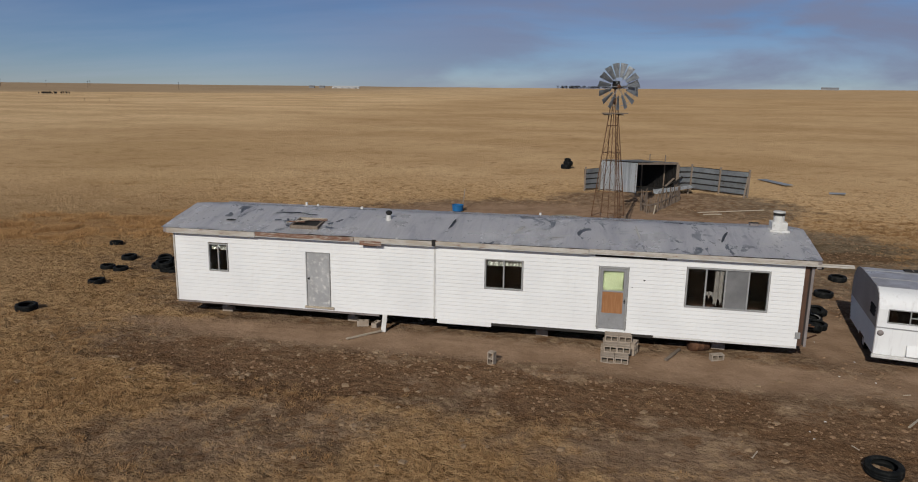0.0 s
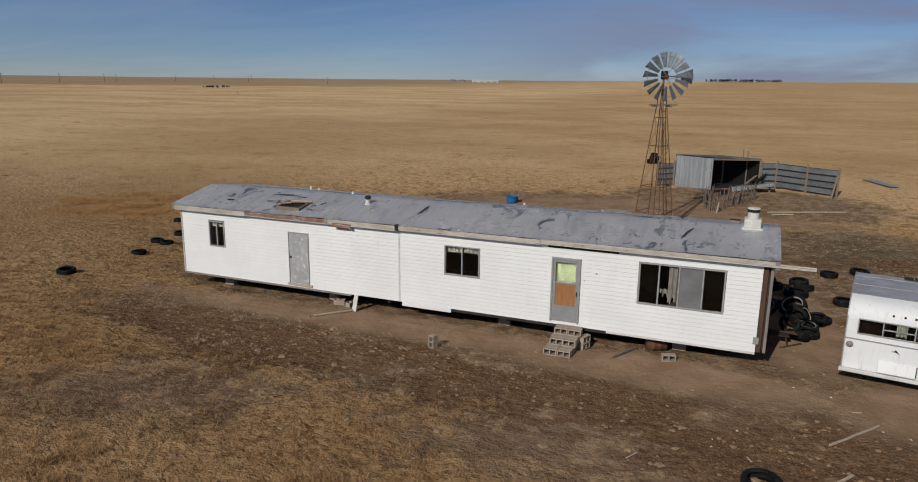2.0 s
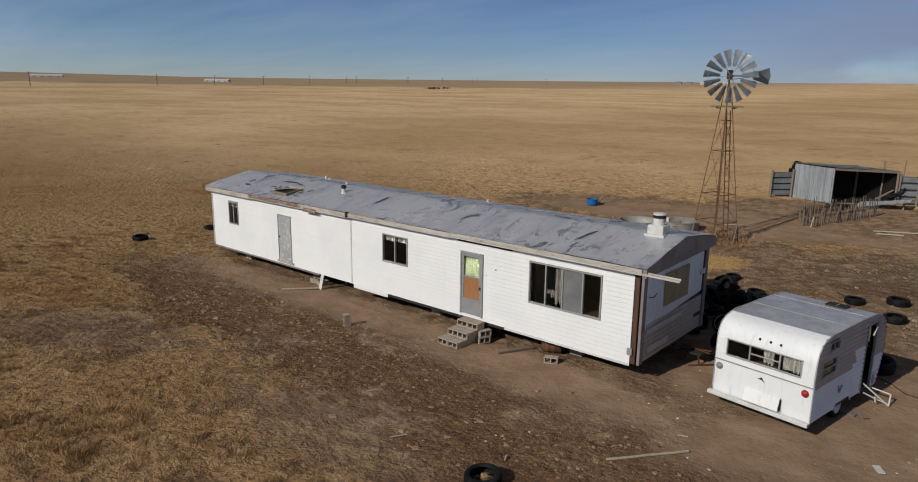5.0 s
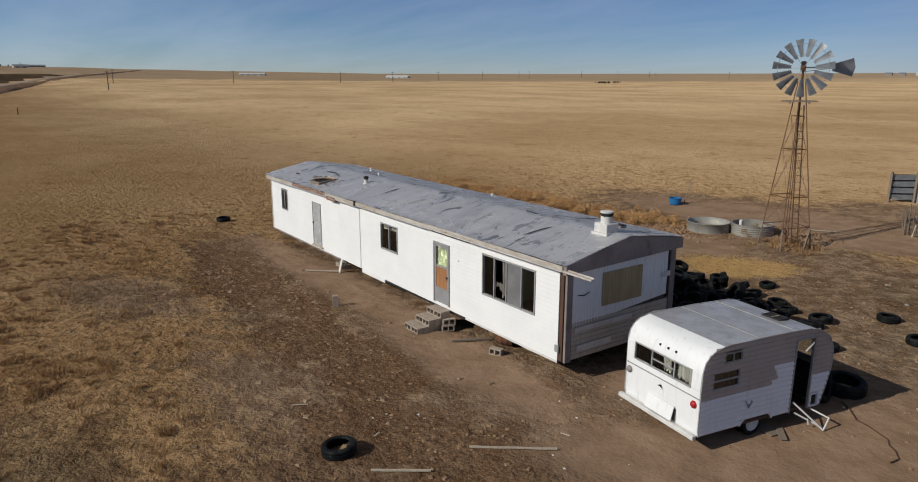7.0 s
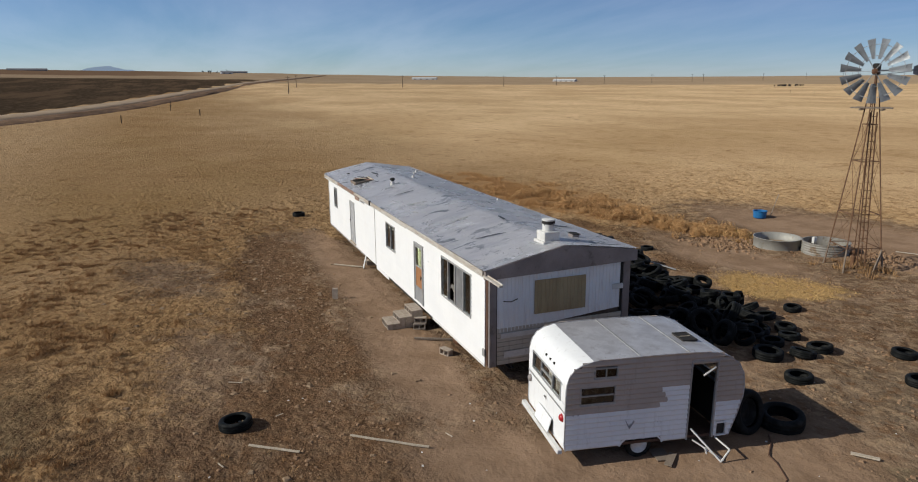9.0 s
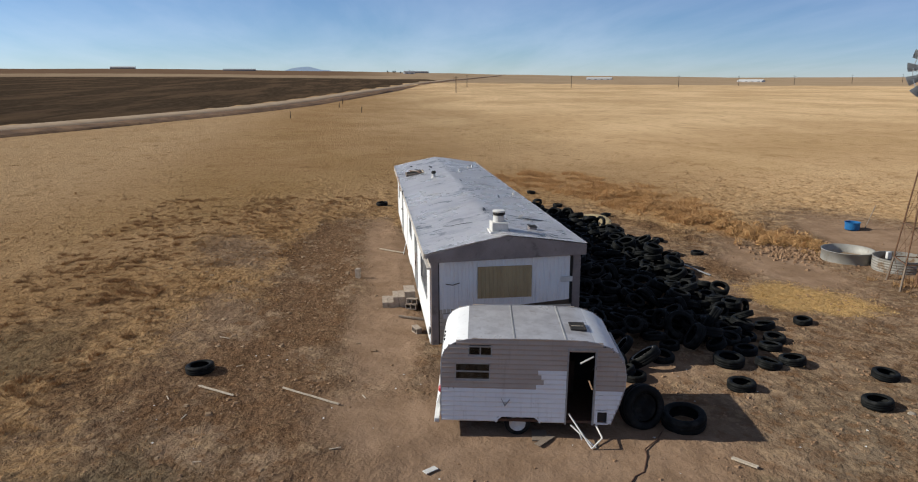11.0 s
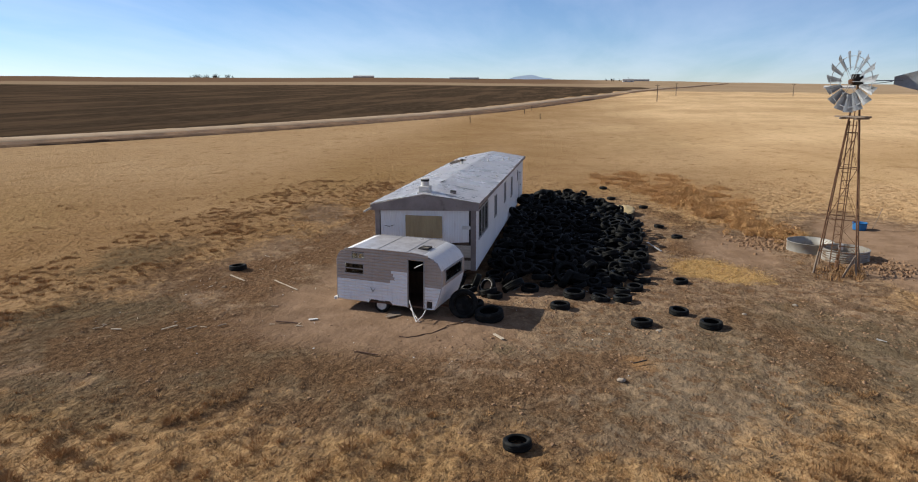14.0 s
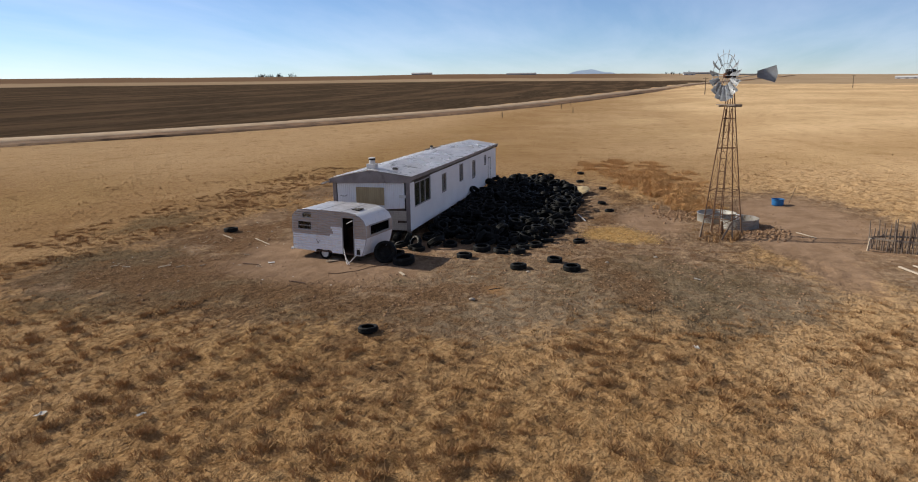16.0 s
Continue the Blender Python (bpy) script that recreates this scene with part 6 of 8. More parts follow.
for k in range(4):
    part("leg", beam(bmesh.new(), leg_at(k, 0.0) + Vector((0, 0, -0.05)), leg_at(k, TOPZ), 0.042, 0.042), M_tower, mill, "rusty steel leg")
    part("foot_post", beam(bmesh.new(), leg_at(k, 0) * 1.04 + Vector((0, 0, -0.05)), leg_at(k, 1.0) * 1.01, 0.06, 0.06), M_greywood, mill, "grey weathered timber foot")
edge = (leg_at(0, 0) - leg_at(3, 0)).normalized()
out = Vector((edge.y, -edge.x, 0)) * 0.06
part("foot_brace", beam(bmesh.new(), leg_at(0, 0.95) + out, leg_at(0, -0.03) + out * 2.5 - edge * 0.5, 0.05, 0.09), M_greywood, mill, "slanting grey timber brace")
for z in (1.05, 2.5, 4.75, 6.3):
    for k in range(4):
        part("girt", beam(bmesh.new(), leg_at(k, z), leg_at((k + 1) % 4, z), 0.034, 0.034), M_tower, mill)
for za, zb in ((0.1, 1.05), (1.05, 2.5), (2.5, 4.75), (4.75, 6.3)):
    for k in range(4):
        part("brace", rod(bmesh.new(), leg_at(k, za), leg_at((k + 1) % 4, zb), 0.008, sides=4), M_tower, mill)
        part("brace", rod(bmesh.new(), leg_at((k + 1) % 4, za), leg_at(k, zb), 0.008, sides=4), M_tower, mill)
la, lb = leg_at(3, 0.3) * 0.55 + leg_at(0, 0.3) * 0.45, leg_at(3, 6.8) * 0.5 + leg_at(0, 6.8) * 0.5
across = (leg_at(0, 0) - leg_at(3, 0)).normalized() * 0.17
ladder = part("ladder", beam(bmesh.new(), la - across, lb - across * 0.8, 0.04, 0.04), M_tower, mill, "rusty ladder")
part("stile", beam(bmesh.new(), la + across, lb + across * 0.8, 0.04, 0.04), M_tower, ladder)
for k in range(19):
    c = la.lerp(lb, (k + 0.5) / 19)
    part("rung", rod(bmesh.new(), c - across, c + across, 0.014, sides=5), M_tower, ladder)
part("pump_rod", rod(bmesh.new(), (0, 0, 0.2), (0, 0, 8.0), 0.022, sides=6), M_tower, mill)
part("well_head", spin(bmesh.new(), ((0.0, 0.0), (0.1, 0.0), (0.1, 0.5), (0.07, 0.55), (0.07, 0.8), (0.0, 0.8)), 12), M_tower, mill)
plat = part("platform", boxed(-0.78, 0.78, -0.3, -0.08, 6.96, 7.02, 0.006, pose(0, 0, 0, 0, 0, 30)), M_greywood, mill, "narrow plank platform")
part("plank", boxed(-0.62, 0.62, 0.08, 0.3, 6.96, 7.02, 0.006, pose(0, 0, 0, 0, 0, 30)), M_greywood, plat)
for q in (-0.4, 0.4):
    part("bearer", boxed(q - 0.04, q + 0.04, -0.4, 0.4, 6.88, 6.955, 0.005, pose(0, 0, 0, 0, 0, 30)), M_greywood, plat)
part("mast", rod(bmesh.new(), (0, 0, 7.5), (0, 0, 8.7), 0.06, 0.05), M_tower, mill)
# wheel axis n points out of the wheel's face
WA = -62.0
axis = Vector((math.cos(radians(WA)), math.sin(radians(WA)), 0))
part("gearbox", boxed(-0.2, 0.35, -0.11, 0.11, 8.34, 8.8, 0.04, pose(0, 0, 0, 0, 0, WA)), M_black, mill, "dark oily gearbox")
wheel_m = Matrix.Translation(axis * 0.4 + Vector((0, 0, 8.48))) @ axis.to_track_quat("Z", "Y").to_matrix().to_4x4()
wheel = part("wheel", spin(bmesh.new(), ((0.0, -0.22), (0.06, -0.22), (0.06, -0.06), (0.12, -0.05), (0.12, 0.05), (0.05, 0.08), (0.0, 0.09)), 16), M_rust, mill, "fifteen-bladed galvanised wheel")
wheel.matrix_basis = wheel_m
for r, z in ((0.62, -0.03), (1.08, 0.02)):
    bm = spin(bmesh.new(), ((r - 0.012, z - 0.012), (r + 0.012, z - 0.012), (r + 0.012, z + 0.012), (r - 0.012, z + 0.012)), 45, closed=True)
    part("rim_band", bm, M_galvdull, wheel)
for k in range(6):
    a = 2 * math.pi * k / 6
    for z in (-0.1, 0.06):
        part("spoke", rod(bmesh.new(), (0.1 * math.cos(a), 0.1 * math.sin(a), z), (1.08 * math.cos(a), 1.08 * math.sin(a), 0.02), 0.011, sides=5), M_galvdull, wheel)
for k in range(15):
    a = 2 * math.pi * k / 15 + 0.1
    bm = bmesh.new()
    g = []
    for i in range(4):
        r = 0.5 + 0.80 * i / 3
        w = (0.085 + 0.115 * i / 3)
        tilt = radians(-36 + 6 * i / 3)
        rowv = []
        for j in range(4):
            s = (j / 3 - 0.5) * 2
            curve = 0.03 * (1 - s * s)
            rowv.append(bm.verts.new((r, s * w * math.cos(tilt), s * w * math.sin(tilt) + curve)))
        g.append(rowv)
    for i in range(3):
        for j in range(3):
            bm.faces.new((g[i][j], g[i + 1][j], g[i + 1][j + 1], g[i][j + 1]))
    bmesh.ops.solidify(bm, geom=bm.faces[:], thickness=0.006)
    bmesh.ops.rotate(bm, cent=(0, 0, 0), matrix=Matrix.Rotation(a, 3, "Z"), verts=bm.verts)
    part("blade", bm, M_galv, wheel, smooth=False)
# the tail is folded round beside the wheel
TA = 55.0
tail_dir = Vector((math.cos(radians(TA)), math.sin(radians(TA)), 0))
tail = part("tail_boom", beam(bmesh.new(), Vector((0, 0, 8.52)), tail_dir * 1.7 + Vector((0, 0, 8.52)), 0.04, 0.05), M_galvdull, mill, "galvanised tail boom")
part("tail_strut", beam(bmesh.new(), Vector((0, 0, 8.32)), tail_dir * 1.3 + Vector((0, 0, 8.48)), 0.03, 0.03), M_galvdull, tail)
bm = bmesh.new()
pts = ((1.35, -0.16), (2.3, -0.42), (2.42, 0.0), (2.3, 0.42), (1.35, 0.16))
vs = [bm.verts.new(tail_dir * a + Vector((0, 0, 8.52 + b))) for a, b in pts]
mid = bm.verts.new(tail_dir * 1.95 + Vector((-tail_dir.y, tail_dir.x, 0)) * 0.03 + Vector((0, 0, 8.52)))
for i in range(5):
    bm.faces.new((vs[i], vs[(i + 1) % 5], mid))
bmesh.ops.solidify(bm, geom=bm.faces[:], thickness=0.008)
part("tail_vane", bm, M_galv, tail, "grey sheet-metal tail vane")


# ---- stock tanks, tub, shed, fences, pen ----
def stock_tank(x, y, r, h, mat, label, ribs):
    z = gz(x, y)
    t = thing("stock_tank", pose(x, y, z), label, "water tank", "round stock tanks by the windmill")
    prof = [(r, -0.06)]
    if ribs:
        for k in range(ribs):
            z0 = h * k / ribs
            prof += [(r, z0 + 0.01), (r + 0.018, z0 + h / ribs * 0.5), (r, z0 + h / ribs - 0.005)]
    prof += [(r, h - 0.03), (r + 0.03, h - 0.02), (r + 0.03, h), (r - 0.02, h), (r - 0.025, 0.05)]
    part("shell", spin(bmesh.new(), prof, 44), mat, t, smooth=not ribs)
    part("bed", spin(bmesh.new(), ((0.0, 0.03), (r * 0.6, 0.05), (r - 0.02, 0.1)), 30), M_mud, t, "dry mud in the bottom", smooth=True)
    return t


stock_tank(-4.1, 41.1, 1.10, 0.5, M_tank, "round grey steel stock tank, empty and muddy", 0)
tk = stock_tank(-2.15, 42.15, 1.04, 0.56, M_tankrib, "round corrugated steel stock tank, empty, beside the windmill", 5)
part("float_valve", boxed(-0.75, -0.6, -0.1, 0.1, 0.3, 0.62, 0.02), M_pale, tk, "white float valve")
tub = thing("plastic_tub", pose(-9.6, 45.35, gz(-9.6, 45.35)), "bright blue plastic feed tub on bare dirt", "tub")
part("shell", spin(bmesh.new(), ((0.0, 0.02), (0.33, 0.0), (0.36, 0.04), (0.38, 0.38), (0.41, 0.4), (0.41, 0.43), (0.37, 0.43), (0.34, 0.06), (0.0, 0.05)), 28), M_blue, tub, smooth=False)
timber("leaning_pole", (-9.4, 45.95, 0.0), (-9.3, 46.35, 1.3), 0.06, 0.06, M_greywood, "thin wooden pole leaning beside the blue tub", "pole")


def corrugated(name, p, q, z0, z1, parent_ob, mat, label="", pitch=0.1, amp=0.016, z0b=None, z1b=None):
    """A sheet wall with upright ribs from p to q in plan (in the world)."""
    p, q = Vector((p[0], p[1], 0)), Vector((q[0], q[1], 0))
    d = (q - p).normalized()
    nrm = Vector((-d.y, d.x, 0))
    n = max(4, int((q - p).length / pitch * 4))
    bm = bmesh.new()
    prev = None
    for i in range(n + 1):
        t = i / n
        c = p.lerp(q, t) + nrm * amp * (0, 1, 0, -1)[i % 4]
        lo = z0 if z0b is None else z0 + (z0b - z0) * t
        hi = z1 if z1b is None else z1 + (z1b - z1) * t
        a, b = bm.verts.new((c.x, c.y, lo)), bm.verts.new((c.x, c.y, hi))
        if prev:
            bm.faces.new((prev[0], a, b, prev[1]))
        prev = (a, b)
    bmesh.ops.solidify(bm, geom=bm.faces[:], thickness=0.006)
    return part(name, bm, mat, parent_ob, label, world=True)


shed = thing("lean_to_shed", pose(2.6, 57, gz(2.6, 57)), "collapsing open-fronted shed of corrugated steel sheets", "shed")
SL, SC, SR, SB = (-0.15, 56.3), (2.62, 55.1), (5.9, 57.6), (3.2, 59.0)
for i, (t0, t1) in enumerate(((0, 0.34), (0.335, 0.68), (0.675, 1.0))):
    a = (SL[0] + (SC[0] - SL[0]) * t0, SL[1] + (SC[1] - SL[1]) * t0 - 0.01 * i)
    b = (SL[0] + (SC[0] - SL[0]) * t1, SL[1] + (SC[1] - SL[1]) * t1 - 0.01 * i)
    corrugated("wall_sheet", a, b, 0.18 + 0.03 * i, 2.56 - 0.01 * i, shed, M_shedsheet, "bright streaked corrugated sheet", pitch=0.16, amp=0.022)
# back sheets and floor slab are coloured black to make the interior dark
corrugated("wall_sheet", SL, SB, 0.2, 2.5, shed, M_black, "black corrugated back sheet", pitch=0.15)
corrugated("wall_sheet", SB, SR, 0.25, 2.3, shed, M_black, "black corrugated back sheet", pitch=0.15)
part("floor_litter", boxed(-1.2, 1.9, -0.6, 1.1, -0.1, 0.06, 0.0, pose(3.1, 57.0, 0.25, 0, 0, 36)), M_black, shed, "flat black slab on the floor", world=True)
bm = bmesh.new()
n = 30
top = []
for i in range(n + 1):
    t = i / n
    a = Vector((SL[0] - 0.15 + (SC[0] + 0.1 - SL[0]) * t, SL[1] - 0.1 + (SC[1] - SL[1]) * t, 2.63 + 0.02 * (i % 2)))
    b = Vector((SB[0] - 0.1 + (SR[0] + 0.2 - SB[0]) * t, SB[1] + 0.1 + (SR[1] - SB[1]) * t, 2.42 + 0.02 * (i % 2)))
    top.append((bm.verts.new(a), bm.verts.new(b)))
for a, b in zip(top, top[1:]):
    bm.faces.new((a[0], b[0], b[1], a[1]))
bmesh.ops.solidify(bm, geom=bm.faces[:], thickness=0.01)
part("roof", bm, M_galvdull, shed, "rusting sheet roof", world=True)
for x, y, h in ((SC[0] - 0.05, SC[1] + 0.08, 2.5), (5.85, 57.5, 2.35), (SL[0] + 0.1, SL[1] + 0.1, 2.5), (SB[0], SB[1] - 0.1, 2.4)):
    part("post", beam(bmesh.new(), (x, y, 0.1), (x, y, h), 0.12, 0.12), M_greywood, shed, world=True)
for p, q in (((SC[0], SC[1], 2.5), (SR[0], SR[1], 2.36)), ((SL[0], SL[1], 2.5), (SB[0], SB[1], 2.42))):
    part("rafter", beam(bmesh.new(), p, q, 0.07, 0.14), M_greywood, shed, world=True)
# collapsed sheets and boards on the shed's open side
rnd = random.Random(21)
for k in range(5):
    x, y = 4.9 + rnd.uniform(-0.2, 0.8), 56.6 + rnd.uniform(-0.4, 0.9)
    lift = 0.25 + 0.16 * k
    p, q = (x, y, gz(x, y) + lift * 0.6), (x + rnd.uniform(0.7, 1.4), y + rnd.uniform(0.5, 1.1), gz(x, y) + lift + 0.25)
    part("fallen_board", beam(bmesh.new(), p, q, rnd.uniform(0.12, 0.2), 0.03), (M_greywood, M_black, M_black)[k % 3], shed, world=True)
part("post", beam(bmesh.new(), (4.9, 58.0, 0.1), (4.92, 58.0, 3.0), 0.09, 0.09), M_stake, shed, world=True)
sheet = thing("fallen_sheet", pose(5.4, 55.9, gz(5.4, 55.9)), "pale corrugated sheet fallen in front of the shed", "metal sheet")
bm = bmesh.new()
prev = None
for i in range(33):
    y = -0.8 + 1.6 * i / 32
    z = 0.30 + 0.015 * (i % 2)
    a, b = bm.verts.new((-1.4, y, z - 0.25 + 0.1 * y)), bm.verts.new((1.5, y + 0.3, z + 0.25))
    if prev:
        bm.faces.new((prev[0], a, b, prev[1]))
    prev = (a, b)
bmesh.ops.solidify(bm, geom=bm.faces[:], thickness=0.01)
part("sheet", bm, M_shedsheet, sheet)
part("prop", beam(bmesh.new(), (1.2, 0.0, 0.0), (1.2, 0.1, 0.55), 0.1, 0.1), M_greywood, sheet)


def board_fence(pts, heights, label, boards=4):
    f = thing("corral_fence", pose(pts[0][0], pts[0][1], gz(*pts[0])), label, "fence")
    for k, (x, y) in enumerate(pts):
        z = gz(x, y)
        part("post", beam(bmesh.new(), (x, y - 0.08, z - 0.1), (x + 0.03, y - 0.08, heights[k] + 0.12), 0.13, 0.13), M_greywood, f, world=True)
    for k in range(len(pts) - 1):
        (xa, ya), (xb, yb) = pts[k], pts[k + 1]
        for b in range(boards):
            lo = gz(xa, ya) + 0.15
            t0, t1 = (b + 0.03) / boards, (b + 0.78) / boards
            za0, za1 = lo + (heights[k] - lo) * t0, lo + (heights[k] - lo) * t1
            lo2 = gz(xb, yb) + 0.15
            zb0, zb1 = lo2 + (heights[k + 1] - lo2) * t0, lo2 + (heights[k + 1] - lo2) * t1
            bm = bmesh.new()
            n = 6
            sl = Vector((-(yb - ya), xb - xa, 0)).normalized()
            prev = None
            off = 0.02 * (b % 2)
            for j in range(n + 1):
                t = j / n
                o = 0.006 * (1 if j % 2 else -1) + off
                p0 = Vector((xa, ya, za0 + (za1 - za0) * t)) + sl * o
                p1 = Vector((xb, yb, zb0 + (zb1 - zb0) * t)) + sl * o
                cur = (bm.verts.new(p0), bm.verts.new(p1))
                if prev:
                    bm.faces.new((prev[0], prev[1], cur[1], cur[0]))
                prev = cur
            bmesh.ops.solidify(bm, geom=bm.faces[:], thickness=0.012)
            part("fence_board", bm, M_galv if (b + k) % 3 else M_galvdull, f, world=True)
        # dark backing added so the gaps between the sheets read dark
        back = Vector((-(yb - ya), xb - xa, 0)).normalized() * 0.09
        bm = bmesh.new()
        beam(bm, Vector((xa, ya, (gz(xa, ya) + heights[k]) / 2 + 0.06)) + back, Vector((xb, yb, (gz(xb, yb) + heights[k + 1]) / 2 + 0.06)) + back, 0.03, heights[k] - gz(xa, ya) - 0.24)
        part("back_board", bm, M_dark, f, "added dark boards behind the gaps between sheets", world=True)
    return f


board_fence(((5.95, 57.75), (7.0, 58.0), (8.98, 56.75), (10.9, 55.55)), (2.15, 2.2, 2.15, 2.15), "leaning corral fence of grey corrugated sheets on timber posts")
board_fence(((-1.35, 55.5), (-0.2, 56.25)), (1.95, 2.05), "short corral fence of grey corrugated sheets")
timber("brace_post", (10.55, 54.9, 0.0), (10.85, 55.45, 1.5), 0.13, 0.1, M_greywood, "grey timber brace leaning on the fence", "post")
for x0, y0, x1, y1, lab in ((14.0, 65.5, 15.4, 61.8, "twisted grey metal sheet lying in the grass"), (17.6, 58.6, 18.7, 58.3, "flat grey metal sheet lying in the grass")):
    timber("metal_sheet", (x0, y0, 0.05), (x1, y1, 0.12), 0.8, 0.04, M_galvdull, lab, "metal sheet")

pen = thing("stake_pen", pose(3.2, 48, gz(3.2, 48)), "small pen of crooked weathered stakes", "stake fence")
rnd = random.Random(31)
line = [(3.0, 47.4), (3.7, 48.3), (4.4, 49.8), (5.0, 51.3), (5.7, 52.9)]
back = [(3.0, 47.4), (2.6, 48.2), (3.0, 49.6)]
for path in (line, back):
    for (xa, ya), (xb, yb) in zip(path, path[1:]):
        n = int(math.hypot(xb - xa, yb - ya) / 0.15)
        for k in range(n):
            t = (k + rnd.uniform(0, 0.6)) / n
            x, y = xa + (xb - xa) * t, ya + (yb - ya) * t
            h = rnd.uniform(0.85, 1.5)
            part("stake", rod(bmesh.new(), (x, y, gz(x, y) - 0.1), (x + rnd.uniform(-0.12, 0.12), y + rnd.uniform(-0.12, 0.12), gz(x, y) + h), rnd.uniform(0.025, 0.042), 0.022, sides=6), M_stake, pen, world=True)
        part("rail", beam(bmesh.new(), (xa, ya, gz(xa, ya) + 0.55), (xb, yb, gz(xb, yb) + 0.55), 0.05, 0.09), M_greywood, pen, world=True)
part("foot_board", beam(bmesh.new(), (3.42, 47.3, gz(3.4, 47.3) - 0.02), (3.52, 47.34, gz(3.5, 47.3) + 0.62), 0.1, 0.05), M_palewood, pen, "pale timber", world=True)
for x, y in ((4.5, 69.3),):
    timber("fence_post", (x, y, -0.05), (x + 0.02, y + 0.02, 1.5), 0.13, 0.12, M_greywood, "lone weathered fence post in the grass", "post")

# ---- tyres ----


def tyre_at(x, y, z, tilt=0.0, lean=0.0, turn=0.0, s=1.0, fat=1.0, label="worn black car tyre lying on the ground", group="loose tyres on the ground"):
    t = new("tyre", TYRE)
    t.matrix_basis = pose(x, y, z, tilt, lean, turn) @ Matrix.Diagonal((s, s, s * fat, 1))
    return tagged(t, label, "tyre", group)


loose = ((-25.0, 31.0, 1.0), (-22.2, 28.2, 1.1), (-21.9, 26.3, 1.0), (-21.1, 26.1, 1.0), (-20.6, 23.9, 1.05), (-20.4, 20.0, 1.15), (-19.1, 26.6, 1.1),
         (10.13, 31.65, 1.15), (8.62, 33.06, 1.1), (9.87, 33.98, 1.2), (3.9, 33.7, 0.95), (-6.0, 34.7, 0.95), (5.85, 14.4, 1.2), (19.3, 28.25, 1.05),
         (7.82, 26.22, 1.0), (8.75, 28.8, 1.15), (-19.5, 31.5, 1.0), (-16.0, 33.6, 0.95), (-9.0, 34.0, 0.9))
for k, (x, y, s) in enumerate(loose):
    tyre_at(x, y, gz(x, y) + 0.10 * s - 0.01, random.uniform(-4, 4), random.uniform(-4, 4), random.uniform(0, 360), s, 1.0)
tyre_at(-19.2, 26.55, gz(-19.2, 26.5) + 0.33, 6, 3, 0, 1.1, 1.1, "worn black tyre lying on another tyre")
for x, y, s, a in ((10.5, 26.38, 1.6, 0),):
    tyre_at(x, y, gz(x, y) + 0.12 * s, 4 if a == 0 else 12, 5, a, s, 1.1, "large black truck tyre lying in the camper's shadow")
big = tyre_at(10.28, 25.42, gz(10.28, 25.42) + 0.46, 0, 76, 12, 1.65, 1.25, "large black truck tyre on its wheel leaning by the camper", "")
# disc takes rubber's black, with the camper's shade in its colour
part("wheel_disc", spin(bmesh.new(), ((0.0, 0.03), (0.06, 0.03), (0.09, 0.015), (0.16, 0.01), (0.19, 0.045), (0.2, 0.05), (0.2, -0.05), (0.0, -0.05)), 18), M_rubber, big, "dark wheel disc toned for the camper's shade", smooth=True)
tyre_at(9.35, 25.6, gz(9.35, 25.6) + 0.14, 4, 3, 0, 1.3, 1.05, "large black tyre lying behind the camper")
tyre_at(-3.45, 68.8, gz(-3.45, 68.8) + 0.17, 0, 0, 0, 1.5, 1.5, "large black tyre in a low stack", "tyre stack in the grass")
tyre_at(-3.25, 68.8, gz(-3.45, 68.8) + 0.5, 4, 0, 0, 1.45, 1.5, "large black tyre in a low stack", "tyre stack in the grass")
tyre_at(-3.3, 68.8, gz(-3.45, 68.8) + 0.82, 6, 5, 0, 1.0, 1.5, "large black tyre in a low stack", "tyre stack in the grass")

for x, y, z, tx, ty, s, lab in ((7.62, 25.95, 0.16, 14, -10, 1.1, "worn black tyre lying by the end of the mobile home"), (7.3, 24.45, 0.12, 3, 2, 1.05, "worn black tyre lying by the end of the mobile home"),
                                (6.98, 23.95, 0.20, -16, 12, 1.05, "worn black tyre resting on another tyre"), (6.95, 25.35, 0.34, 68, 12, 1.1, "worn black tyre standing on edge by the mobile home"),
                                (6.75, 24.7, 0.33, 74, -20, 1.0, "worn black tyre standing on edge by the mobile home")):
    tyre_at(x, y, gz(x, y) + z, tx, ty, 0, s, 1.1, lab, "tyres by the end of the home")

# a few at the edge of the heap carry a pale sidewall ring
for x, y, z, tx, ty, s, lab in ((7.22, 25.85, 0.27, 24, 58, 1.1, "black tyre with a pale inner sidewall standing in the sun"), (6.95, 26.85, 0.26, 30, -22, 1.45, "large worn black tyre with a pale sidewall propped on others"),
                                (6.1, 26.55, 0.30, 52, -20, 1.05, "black tyre with a pale sidewall leaning on the heap"), (7.3, 25.1, 0.14, 8, 4, 1.1, "black tyre with a pale sidewall by the home")):
    t = tyre_at(x, y, gz(x, y) + z, tx, ty, 0, s, 1.0, lab, "pale-walled tyres at the heap's edge")
    for sz in (1, -1):
        part("sidewall", spin(bmesh.new(), [(r, sz * h) for r, h in ((0.210, 0.080), (0.222, 0.0935), (0.236, 0.0975), (0.244, 0.1005), (0.236, 0.094), (0.222, 0.089))], 28, closed=True), M_sidewall, t, "pale ring on the sidewall", smooth=True)

